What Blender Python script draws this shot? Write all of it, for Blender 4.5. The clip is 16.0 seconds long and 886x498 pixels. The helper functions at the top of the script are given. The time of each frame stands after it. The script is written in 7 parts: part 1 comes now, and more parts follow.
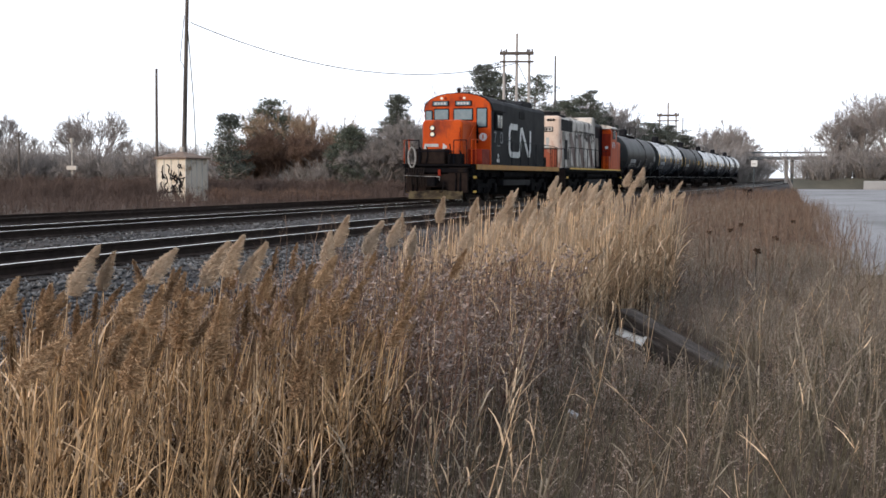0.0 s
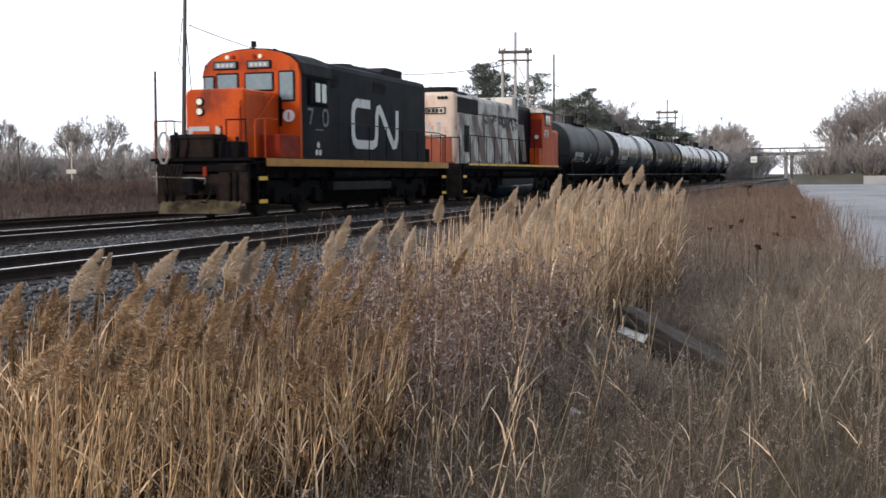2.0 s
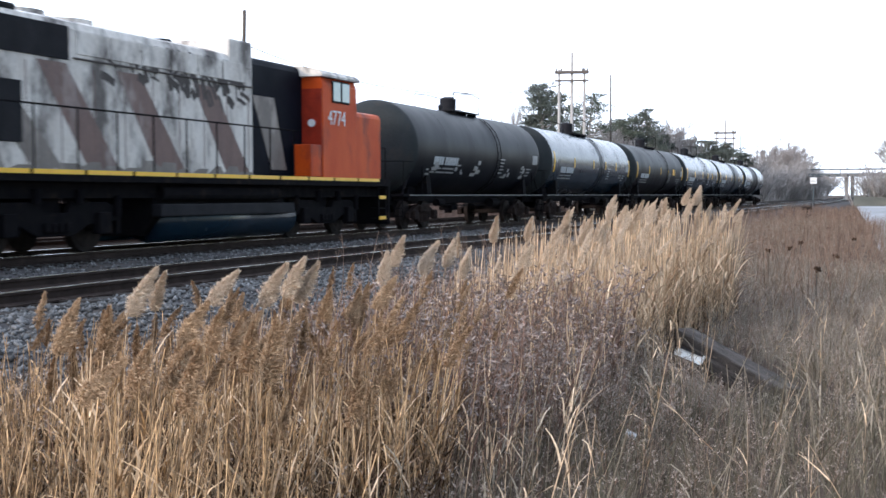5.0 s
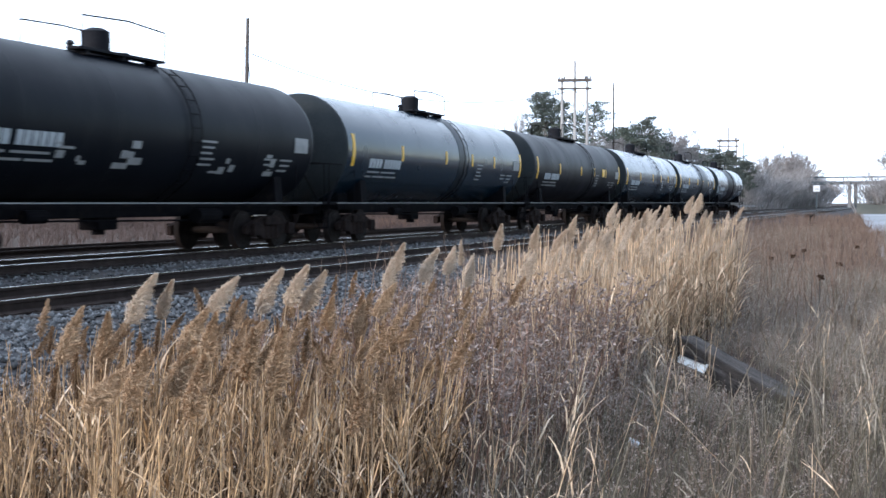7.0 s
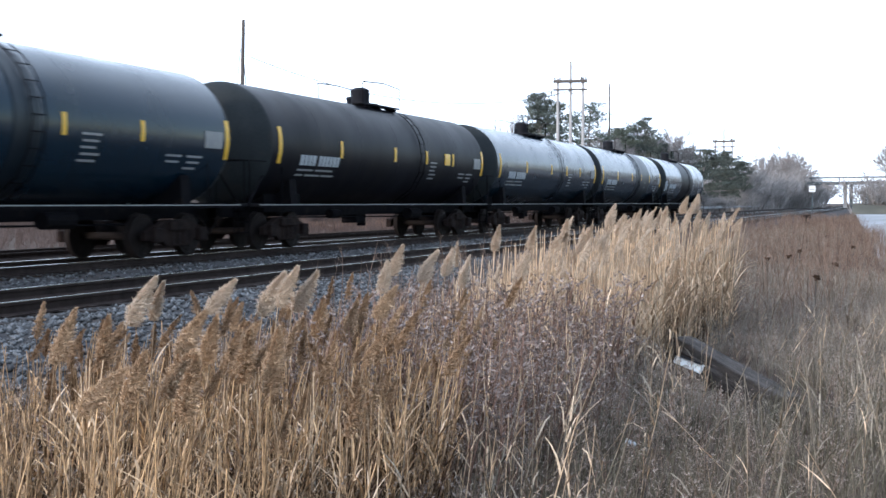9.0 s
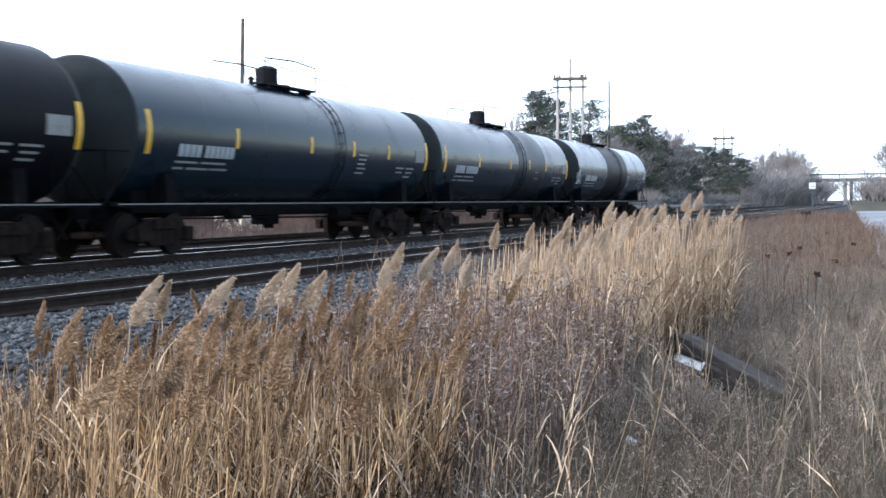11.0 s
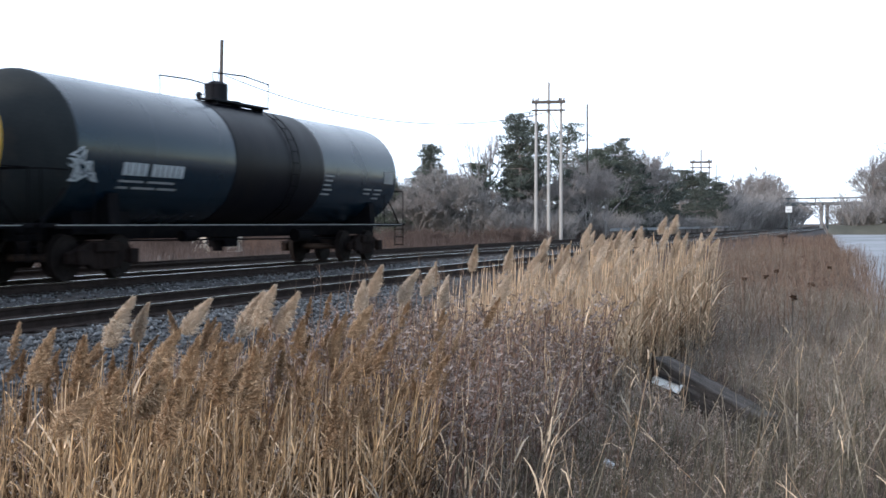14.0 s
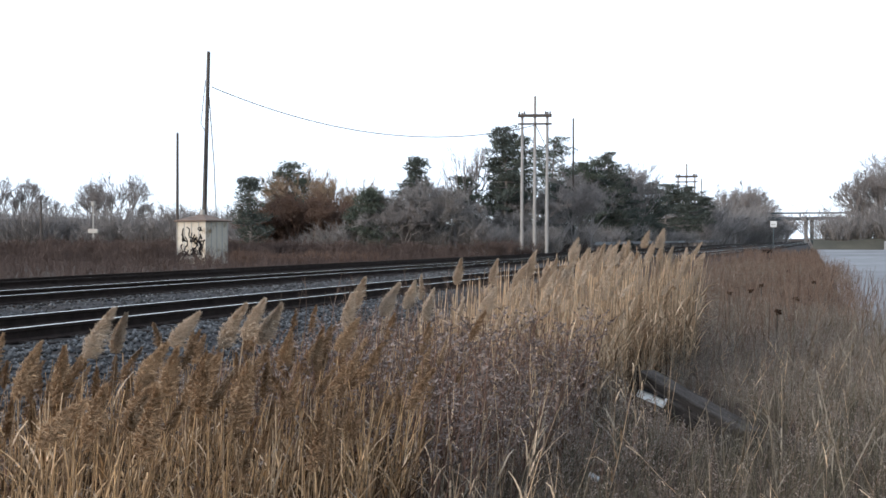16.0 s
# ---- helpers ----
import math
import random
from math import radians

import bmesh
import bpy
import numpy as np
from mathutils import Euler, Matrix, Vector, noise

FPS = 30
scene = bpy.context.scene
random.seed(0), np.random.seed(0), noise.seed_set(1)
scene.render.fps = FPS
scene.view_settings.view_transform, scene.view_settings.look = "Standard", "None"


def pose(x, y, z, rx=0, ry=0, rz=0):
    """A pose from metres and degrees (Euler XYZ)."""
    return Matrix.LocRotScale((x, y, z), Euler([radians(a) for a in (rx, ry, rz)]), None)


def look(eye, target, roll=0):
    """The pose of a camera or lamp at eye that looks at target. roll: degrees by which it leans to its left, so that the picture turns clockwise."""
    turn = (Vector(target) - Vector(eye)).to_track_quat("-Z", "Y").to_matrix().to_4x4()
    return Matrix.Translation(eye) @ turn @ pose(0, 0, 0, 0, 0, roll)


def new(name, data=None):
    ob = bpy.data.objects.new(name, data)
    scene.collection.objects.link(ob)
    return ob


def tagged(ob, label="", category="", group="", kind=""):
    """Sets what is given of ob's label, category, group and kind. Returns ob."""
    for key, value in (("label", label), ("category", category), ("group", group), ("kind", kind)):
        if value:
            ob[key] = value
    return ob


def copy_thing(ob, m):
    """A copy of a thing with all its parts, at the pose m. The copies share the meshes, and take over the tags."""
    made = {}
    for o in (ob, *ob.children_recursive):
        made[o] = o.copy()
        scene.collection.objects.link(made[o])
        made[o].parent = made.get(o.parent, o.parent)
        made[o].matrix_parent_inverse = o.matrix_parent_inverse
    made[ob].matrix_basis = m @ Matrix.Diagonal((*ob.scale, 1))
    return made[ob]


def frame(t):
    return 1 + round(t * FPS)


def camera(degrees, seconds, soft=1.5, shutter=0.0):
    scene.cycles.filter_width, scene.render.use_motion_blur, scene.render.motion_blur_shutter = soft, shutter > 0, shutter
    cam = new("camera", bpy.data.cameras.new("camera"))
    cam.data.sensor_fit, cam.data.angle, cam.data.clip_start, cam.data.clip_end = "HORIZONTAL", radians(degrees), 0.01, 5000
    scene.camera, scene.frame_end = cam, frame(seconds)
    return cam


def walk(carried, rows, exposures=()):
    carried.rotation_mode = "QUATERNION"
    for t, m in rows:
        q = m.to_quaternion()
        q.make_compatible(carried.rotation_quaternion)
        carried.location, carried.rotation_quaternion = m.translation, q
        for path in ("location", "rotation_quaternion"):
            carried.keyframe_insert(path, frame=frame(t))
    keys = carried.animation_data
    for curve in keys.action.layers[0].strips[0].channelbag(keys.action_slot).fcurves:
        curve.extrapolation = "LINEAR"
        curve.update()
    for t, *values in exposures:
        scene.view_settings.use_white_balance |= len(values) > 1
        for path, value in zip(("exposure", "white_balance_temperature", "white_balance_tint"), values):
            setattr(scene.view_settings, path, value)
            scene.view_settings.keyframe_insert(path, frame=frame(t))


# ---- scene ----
cam = camera(39.2, 16.0, soft=1.55, shutter=0.35)
# a hand-held camera that stands in one spot and turns a little
PATH = [
    (0, pose(0, 0, 1.6, 86.68, -0.16, 17.57)),
    (0.5, pose(0, 0, 1.6, 86.53, 0.00, 17.68)),
    (1, pose(0, 0, 1.6, 86.55, 0.16, 17.40)),
    (1.5, pose(0, 0, 1.6, 86.57, 0.39, 17.49)),
    (2, pose(0, 0, 1.6, 86.66, 0.48, 17.56)),
    (2.5, pose(0, 0, 1.6, 86.62, 0.40, 18.46)),
    (3, pose(0, 0, 1.6, 86.73, 0.21, 19.46)),
    (3.5, pose(0, 0, 1.6, 86.98, 0.31, 19.64)),
    (4, pose(0, 0, 1.6, 87.02, 0.29, 19.78)),
    (4.5, pose(0, 0, 1.6, 87.32, 0.28, 20.02)),
    (7, pose(0, 0, 1.6, 87.95, 0.24, 20.26)),
    (7.5, pose(0, 0, 1.6, 88.12, 0.46, 20.14)),
    (8, pose(0, 0, 1.6, 88.24, 0.38, 20.06)),
    (8.5, pose(0, 0, 1.6, 88.10, 0.51, 20.07)),
    (9, pose(0, 0, 1.6, 88.01, 0.39, 20.08)),
    (11.5, pose(0, 0, 1.6, 87.91, 0.58, 20.08)),
    (12, pose(0, 0, 1.6, 88.15, 0.41, 19.88)),
    (12.5, pose(0, 0, 1.6, 88.42, 0.11, 19.37)),
    (13, pose(0, 0, 1.6, 88.56, 0.06, 19.35)),
    (13.5, pose(0, 0, 1.6, 88.84, 0.16, 19.07)),
    (14, pose(0, 0, 1.6, 88.93, 0.34, 19.09)),
    (14.5, pose(0, 0, 1.6, 89.13, 0.22, 18.94)),
    (15, pose(0, 0, 1.6, 89.27, 0.21, 18.81)),
    (15.5, pose(0, 0, 1.6, 89.37, 0.13, 18.64)),
    (16, pose(0, 0, 1.6, 89.52, 0.04, 18.44)),
]
walk(cam, PATH, [(0, 0.08, 6630, 12), (3.0, 0.2, 6530, 12), (3.5, 0.5, 6330, 12), (4.5, 0.82, 6050, 11), (7.0, 0.8, 5620, 8), (12.5, 0.8, 5620, 8), (14.5, 0.25, 5920, 8), (15.3, 0.05, 6050, 8), (16.0, 0.05, 6050, 8)])

# ---- daylight: bright thin cloud, low weak sun behind the camera ----
SUN_EL, SUN_AZ = 14.0, 205.0
world = bpy.data.worlds.new("sky")
scene.world = world
world.use_nodes = True
wn, wl = world.node_tree.nodes, world.node_tree.links
wn.clear()
sky = wn.new("ShaderNodeTexSky")
sky.sky_type, sky.sun_disc = "NISHITA", False
sky.sun_elevation, sky.sun_rotation = radians(SUN_EL), radians(SUN_AZ)
sky.dust_density, sky.air_density = 0.1, 1.0
wmap = wn.new("ShaderNodeTexCoord")
wsc = wn.new("ShaderNodeMapping")
wsc.inputs["Scale"].default_value = (1.2, 1.2, 7.0)
wnoise = wn.new("ShaderNodeTexNoise")
wnoise.inputs["Scale"].default_value, wnoise.inputs["Detail"].default_value = 1.6, 4
wramp = wn.new("ShaderNodeMapRange")
wramp.inputs["From Min"].default_value, wramp.inputs["From Max"].default_value = 0.30, 0.52
wramp.inputs["To Min"].default_value, wramp.inputs["To Max"].default_value = 0.72, 1.0
wmix = wn.new("ShaderNodeMix")
wmix.data_type = "RGBA"
wmix.inputs["B"].default_value = (12.9, 13.9, 15.4, 1)
wbg = wn.new("ShaderNodeBackground")
wbg.inputs["Strength"].default_value = 0.1
wout = wn.new("ShaderNodeOutputWorld")
wl.new(wmap.outputs["Generated"], wsc.inputs["Vector"])
wl.new(wsc.outputs["Vector"], wnoise.inputs["Vector"])
wl.new(wnoise.outputs["Fac"], wramp.inputs["Value"])
# the cloud sheet thins out towards +x, behind and to the side of the view
wsep = wn.new("ShaderNodeSeparateXYZ")
wthin = wn.new("ShaderNodeMapRange")
wthin.interpolation_type = "SMOOTHSTEP"
wthin.inputs["From Min"].default_value, wthin.inputs["From Max"].default_value = -0.02, 0.60
wthin.inputs["To Min"].default_value, wthin.inputs["To Max"].default_value = 1.0, 0.20
wmul = wn.new("ShaderNodeMath")
wmul.operation = "MULTIPLY"
wl.new(wmap.outputs["Generated"], wsep.inputs["Vector"])
wl.new(wsep.outputs["X"], wthin.inputs["Value"])
wl.new(wthin.outputs["Result"], wmul.inputs[0])
wl.new(wramp.outputs["Result"], wmul.inputs[1])
wl.new(wmul.outputs["Value"], wmix.inputs["Factor"])
wl.new(sky.outputs["Color"], wmix.inputs["A"])
wl.new(wmix.outputs["Result"], wbg.inputs["Color"])
wl.new(wbg.outputs["Background"], wout.inputs["Surface"])
sun = new("sun", bpy.data.lights.new("sun", "SUN"))
sun.data.energy, sun.data.angle, sun.data.color = 1.5, radians(10), (1.0, 0.80, 0.58)
_sd = Vector((math.sin(radians(SUN_AZ)) * math.cos(radians(SUN_EL)), math.cos(radians(SUN_AZ)) * math.cos(radians(SUN_EL)), math.sin(radians(SUN_EL))))
sun.matrix_world = look(_sd * 50, (0, 0, 0))
scene.view_settings.exposure = 0.0


# ---- materials ----
def material(name, c1, c2=None, rough=0.8, metal=0.0, scale=6.0, fine=60.0, bump=0.15, c3=None, dirt=0.0, stretch=(1, 1, 1), island=0.0, coat=0.0, spec=0.5):
    """Two-scale noise between c1 and c2; c3: a stain colour in patches of amount dirt; island: brightness spread between pieces."""
    m = bpy.data.materials.new(name)
    m.use_nodes = True
    n, l = m.node_tree.nodes, m.node_tree.links
    b = n["Principled BSDF"]
    c2 = c2 or tuple(v * 0.7 for v in c1)
    tc = n.new("ShaderNodeTexCoord")
    mp = n.new("ShaderNodeMapping")
    mp.inputs["Scale"].default_value = stretch
    l.new(tc.outputs["Object"], mp.inputs["Vector"])
    big = n.new("ShaderNodeTexNoise")
    big.inputs["Scale"].default_value, big.inputs["Detail"].default_value = scale, 5
    small = n.new("ShaderNodeTexNoise")
    small.inputs["Scale"].default_value, small.inputs["Detail"].default_value = fine, 3
    for t in (big, small):
        l.new(mp.outputs["Vector"], t.inputs["Vector"])
    avg = n.new("ShaderNodeMath")
    avg.operation = "MULTIPLY_ADD"
    avg.inputs[1].default_value = 0.45
    l.new(small.outputs["Fac"], avg.inputs[0])
    half = n.new("ShaderNodeMath")
    half.operation = "MULTIPLY"
    half.inputs[1].default_value = 0.55
    l.new(big.outputs["Fac"], half.inputs[0])
    l.new(half.outputs[0], avg.inputs[2])
    rng = n.new("ShaderNodeMapRange")
    rng.inputs["From Min"].default_value, rng.inputs["From Max"].default_value = 0.35, 0.65
    l.new(avg.outputs[0], rng.inputs["Value"])
    mix = n.new("ShaderNodeMix")
    mix.data_type = "RGBA"
    mix.inputs["A"].default_value, mix.inputs["B"].default_value = (*c1, 1), (*c2, 1)
    l.new(rng.outputs["Result"], mix.inputs["Factor"])
    col = mix.outputs["Result"]
    if c3:
        st = n.new("ShaderNodeTexNoise")
        st.inputs["Scale"].default_value, st.inputs["Detail"].default_value = scale * 0.6, 8
        st.inputs["Roughness"].default_value = 0.65
        l.new(mp.outputs["Vector"], st.inputs["Vector"])
        sr = n.new("ShaderNodeMapRange")
        sr.inputs["From Min"].default_value, sr.inputs["From Max"].default_value = 0.62 - dirt * 0.3, 0.72 - dirt * 0.2
        l.new(st.outputs["Fac"], sr.inputs["Value"])
        sm = n.new("ShaderNodeMix")
        sm.data_type = "RGBA"
        sm.inputs["B"].default_value = (*c3, 1)
        l.new(sr.outputs["Result"], sm.inputs["Factor"])
        l.new(col, sm.inputs["A"])
        col = sm.outputs["Result"]
    if island:
        ge, oi = n.new("ShaderNodeNewGeometry"), n.new("ShaderNodeObjectInfo")
        add = n.new("ShaderNodeMath")
        add.operation = "ADD"
        l.new(ge.outputs["Random Per Island"], add.inputs[0])
        l.new(oi.outputs["Random"], add.inputs[1])
        fr = n.new("ShaderNodeMath")
        fr.operation = "FRACT"
        l.new(add.outputs[0], fr.inputs[0])
        mr = n.new("ShaderNodeMapRange")
        mr.inputs["To Min"].default_value, mr.inputs["To Max"].default_value = 1 - island, 1 + island
        l.new(fr.outputs[0], mr.inputs["Value"])
        hs = n.new("ShaderNodeHueSaturation")
        l.new(mr.outputs["Result"], hs.inputs["Value"])
        l.new(col, hs.inputs["Color"])
        col = hs.outputs["Color"]
    l.new(col, b.inputs["Base Color"])
    rr = n.new("ShaderNodeMapRange")
    rr.inputs["To Min"].default_value, rr.inputs["To Max"].default_value = max(0.05, rough - 0.12), min(1, rough + 0.12)
    l.new(big.outputs["Fac"], rr.inputs["Value"])
    l.new(rr.outputs["Result"], b.inputs["Roughness"])
    b.inputs["Metallic"].default_value = metal
    b.inputs["Specular IOR Level"].default_value = spec
    b.inputs["Coat Weight"].default_value = coat
    if bump:
        bp = n.new("ShaderNodeBump")
        bp.inputs["Strength"].default_value, bp.inputs["Distance"].default_value = bump, 0.01
        l.new(small.outputs["Fac"], bp.inputs["Height"])
        l.new(bp.outputs["Normal"], b.inputs["Normal"])
    return m


M_ground = material("dry_soil", (0.085, 0.060, 0.045), (0.040, 0.028, 0.022), 0.95, spec=0.1, scale=1.2, fine=30, bump=0.5, c3=(0.08, 0.058, 0.04), dirt=0.2)
M_gravel = material("gravel_lot", (0.29, 0.29, 0.30), (0.20, 0.20, 0.21), 0.9, scale=0.15, fine=12, bump=0.2, c3=(0.13, 0.13, 0.13), dirt=0.4, stretch=(1, 0.35, 1))
M_ballast = material("ballast", (0.085, 0.082, 0.085), (0.03, 0.029, 0.031), 0.95, spec=0.05, scale=2.0, fine=28, bump=1.0, c3=(0.07, 0.06, 0.055), dirt=0.4)
M_stone = material("ballast_stone", (0.155, 0.155, 0.157), (0.03, 0.03, 0.032), 0.85, scale=8, fine=60, bump=0.3, island=0.8)
M_tie = material("creosote_tie", (0.045, 0.036, 0.031), (0.02, 0.016, 0.015), 0.9, spec=0.2, scale=3, fine=40, bump=0.5, stretch=(0.3, 4, 4))
M_rail_top = material("worn_steel", (0.70, 0.68, 0.66), (0.55, 0.53, 0.5), 0.25, 0.9, scale=2, fine=40, bump=0.02)
M_rail = material("rusty_rail", (0.05, 0.034, 0.028), (0.025, 0.018, 0.016), 0.85, 0.1, spec=0.15, scale=5, fine=60)
M_orange = material("orange_red_paint", (0.58, 0.085, 0.007), (0.42, 0.048, 0.007), 0.5, spec=0.12, scale=1.5, fine=50, bump=0.03, c3=(0.20, 0.035, 0.018), dirt=0.3, stretch=(1, 1, 0.5))
M_orange_old = material("faded_orange_paint", (0.36, 0.075, 0.03), (0.25, 0.05, 0.022), 0.6, scale=2, fine=40, bump=0.05, c3=(0.34, 0.27, 0.23), dirt=0.4)
M_black = material("black_loco_paint", (0.008, 0.010, 0.017), (0.005, 0.007, 0.012), 0.5, spec=0.03, scale=1.2, fine=40, bump=0.04, c3=(0.009, 0.010, 0.015), dirt=0.2)
M_roof = material("grimy_roof", (0.022, 0.022, 0.026), (0.012, 0.012, 0.015), 0.7, spec=0.08, scale=2, fine=30, bump=0.1)
M_under = material("grimy_underframe", (0.010, 0.009, 0.010), (0.005, 0.005, 0.007), 0.85, spec=0.04, scale=4, fine=40, bump=0.2, c3=(0.02, 0.015, 0.013), dirt=0.15)
M_truck = material("rusty_brown_bogie", (0.032, 0.022, 0.019), (0.013, 0.010, 0.010), 0.85, spec=0.05, scale=5, fine=50, bump=0.2)
M_plough = material("dusty_yellow_brown_steel", (0.13, 0.105, 0.06), (0.045, 0.035, 0.027), 0.85, spec=0.1, scale=3, fine=40, bump=0.2, c3=(0.02, 0.016, 0.014), dirt=0.5)
M_wheel = material("wheel_steel", (0.03, 0.023, 0.021), (0.015, 0.013, 0.013), 0.7, 0.1, spec=0.05, scale=6, fine=50)
M_yellow = material("yellow_reflective_tape", (0.85, 0.50, 0.02), (0.75, 0.42, 0.02), 0.4, scale=3, fine=40, bump=0.02)
M_stripe = material("yellow_orange_stripe", (0.50, 0.225, 0.014), (0.37, 0.155, 0.012), 0.55, scale=3, fine=40, bump=0.02, c3=(0.25, 0.12, 0.03), dirt=0.2)
M_white = material("white_paint", (0.72, 0.73, 0.74), (0.60, 0.61, 0.62), 0.5, scale=3, fine=40, bump=0.02, c3=(0.40, 0.40, 0.40), dirt=0.15)
M_dull_white = material("dull_white_lettering", (0.50, 0.52, 0.54), (0.36, 0.38, 0.40), 0.6, scale=6, fine=60, bump=0.0)
M_zebra_w = material("flaking_white_paint", (0.74, 0.70, 0.66), (0.50, 0.455, 0.42), 0.65, scale=2.2, fine=30, bump=0.06, c3=(0.10, 0.085, 0.08), dirt=0.55, stretch=(1, 1, 0.45))
M_zebra_d = material("faded_grey_brown_paint", (0.19, 0.115, 0.10), (0.12, 0.08, 0.072), 0.65, scale=2.5, fine=30, bump=0.06, c3=(0.30, 0.25, 0.235), dirt=0.3, stretch=(1, 1, 0.45))
M_worn = material("worn_grey_lettering", (0.30, 0.31, 0.33), (0.10, 0.105, 0.115), 0.7, scale=9, fine=60, bump=0.0)
M_end = material("flaking_cream_pink_paint", (0.78, 0.64, 0.55), (0.62, 0.47, 0.39), 0.65, scale=2.0, fine=30, bump=0.06, c3=(0.40, 0.13, 0.07), dirt=0.42, stretch=(1, 1, 0.5))
M_zebra_g = material("faded_warm_grey_paint", (0.22, 0.19, 0.17), (0.14, 0.12, 0.11), 0.65, scale=2.5, fine=30, bump=0.06, c3=(0.36, 0.32, 0.29), dirt=0.3, stretch=(1, 1, 0.45))
M_flake = material("bare_primer_patch", (0.10, 0.085, 0.08), (0.05, 0.045, 0.045), 0.75, scale=4, fine=40, bump=0.05, spec=0.2)
M_glass = material("cab_glass", (0.13, 0.20, 0.24), (0.09, 0.15, 0.19), 0.06, scale=2, fine=10, bump=0.0, coat=1.0)
M_lens = material("lamp_lens", (0.85, 0.80, 0.68), (0.8, 0.75, 0.62), 0.15, scale=4, fine=20, bump=0.0, coat=1.0)
M_red = material("red_panel", (0.30, 0.03, 0.012), (0.17, 0.018, 0.010), 0.6, spec=0.1, scale=3, fine=30, bump=0.02)
M_tank_dull = material("dull_black_tank_paint", (0.006, 0.0075, 0.012), (0.004, 0.005, 0.008), 0.45, spec=0.07, scale=0.8, fine=25, bump=0.03, c3=(0.010, 0.011, 0.014), dirt=0.25, stretch=(1, 1, 0.5))
# the blue in the base colour stands in for reflected sky
M_tank_gloss = material("glossy_black_sky_tinted_paint", (0.006, 0.020, 0.036), (0.004, 0.014, 0.026), 0.24, spec=0.30, scale=0.8, fine=20, bump=0.008, c3=(0.009, 0.019, 0.028), dirt=0.2)
M_tank_brown = material("brown_black_sooted_paint", (0.006, 0.006, 0.010), (0.004, 0.004, 0.0065), 0.45, spec=0.07, scale=0.9, fine=25, bump=0.04, c3=(0.010, 0.0085, 0.0095), dirt=0.3, stretch=(1, 1, 0.5))
M_tank_band = material("dulled_black_tank_paint", (0.006, 0.013, 0.021), (0.004, 0.009, 0.015), 0.42, spec=0.28, scale=0.8, fine=20, bump=0.01, c3=(0.009, 0.013, 0.018), dirt=0.3)
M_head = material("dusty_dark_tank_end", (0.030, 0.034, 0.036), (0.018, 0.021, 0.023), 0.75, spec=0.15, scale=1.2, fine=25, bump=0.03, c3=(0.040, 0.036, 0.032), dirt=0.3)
M_hose = material("grey_rubber", (0.35, 0.34, 0.33), (0.25, 0.25, 0.25), 0.7, scale=5, fine=40)
M_pole = material("weathered_pole_wood", (0.15, 0.125, 0.11), (0.085, 0.072, 0.065), 0.9, scale=2, fine=30, bump=0.3, stretch=(6, 6, 0.4))
M_pole_pale = material("pale_grey_pole_wood", (0.52, 0.49, 0.47), (0.36, 0.335, 0.32), 0.9, scale=2, fine=30, bump=0.3, stretch=(6, 6, 0.4))
M_wire = material("wire", (0.08, 0.08, 0.08), None, 0.6, bump=0.0)


# ---- building helpers ----
def part(name, bm, mat, parent=None, label="", smooth=False):
    me = bpy.data.meshes.new(name)
    bm.to_mesh(me)
    bm.free()
    for m in (mat if isinstance(mat, (list, tuple)) else [mat]):
        me.materials.append(m)
    if smooth:
        for p in me.polygons:
            p.use_smooth = True
    ob = new(name, me)
    ob.parent = parent
    return tagged(ob, label)


def shared(name, me, parent, m=None):
    ob = new(name, me)
    ob.parent = parent
    if m is not None:
        ob.matrix_local = m
    return ob


def from_arrays(name, verts, faces, mat, parent=None, label="", kind="", smooth=False):
    """Quick mesh from numpy arrays; faces: (n,3) or (n,4)."""
    me = bpy.data.meshes.new(name)
    v = np.asarray(verts, np.float32).reshape(-1, 3)
    f = np.asarray(faces, np.int32)
    k = f.shape[1]
    me.vertices.add(len(v))
    me.vertices.foreach_set("co", v.ravel())
    me.loops.add(f.size)
    me.loops.foreach_set("vertex_index", f.ravel())
    me.polygons.add(len(f))
    me.polygons.foreach_set("loop_start", np.arange(0, f.size, k, dtype=np.int32))
    if smooth:
        me.polygons.foreach_set("use_smooth", np.ones(len(f), bool))
    me.update(calc_edges=True)
    me.materials.append(mat)
    ob = new(name, me)
    ob.parent = parent
    return tagged(ob, label, kind=kind)


def box(bm, x0, x1, y0, y1, z0, z1, bevel=0.0):
    r = bmesh.ops.create_cube(bm, size=1)
    for v in r["verts"]:
        v.co = Vector((x0 + (v.co.x + 0.5) * (x1 - x0), y0 + (v.co.y + 0.5) * (y1 - y0), z0 + (v.co.z + 0.5) * (z1 - z0)))
    if bevel:
        es = list({e for v in r["verts"] for e in v.link_edges})
        bmesh.ops.bevel(bm, geom=es, offset=bevel, segments=2, affect="EDGES", profile=0.5)
    return bm


def rod(bm, a, b, r, r2=None, n=8):
    """A straight bar from a to b."""
    a, b = Vector(a), Vector(b)
    m = Matrix.Translation((a + b) / 2) @ (b - a).to_track_quat("Z", "Y").to_matrix().to_4x4()
    bmesh.ops.create_cone(bm, cap_ends=True, segments=n, radius1=r, radius2=r if r2 is None else r2, depth=(b - a).length, matrix=m)
    return bm


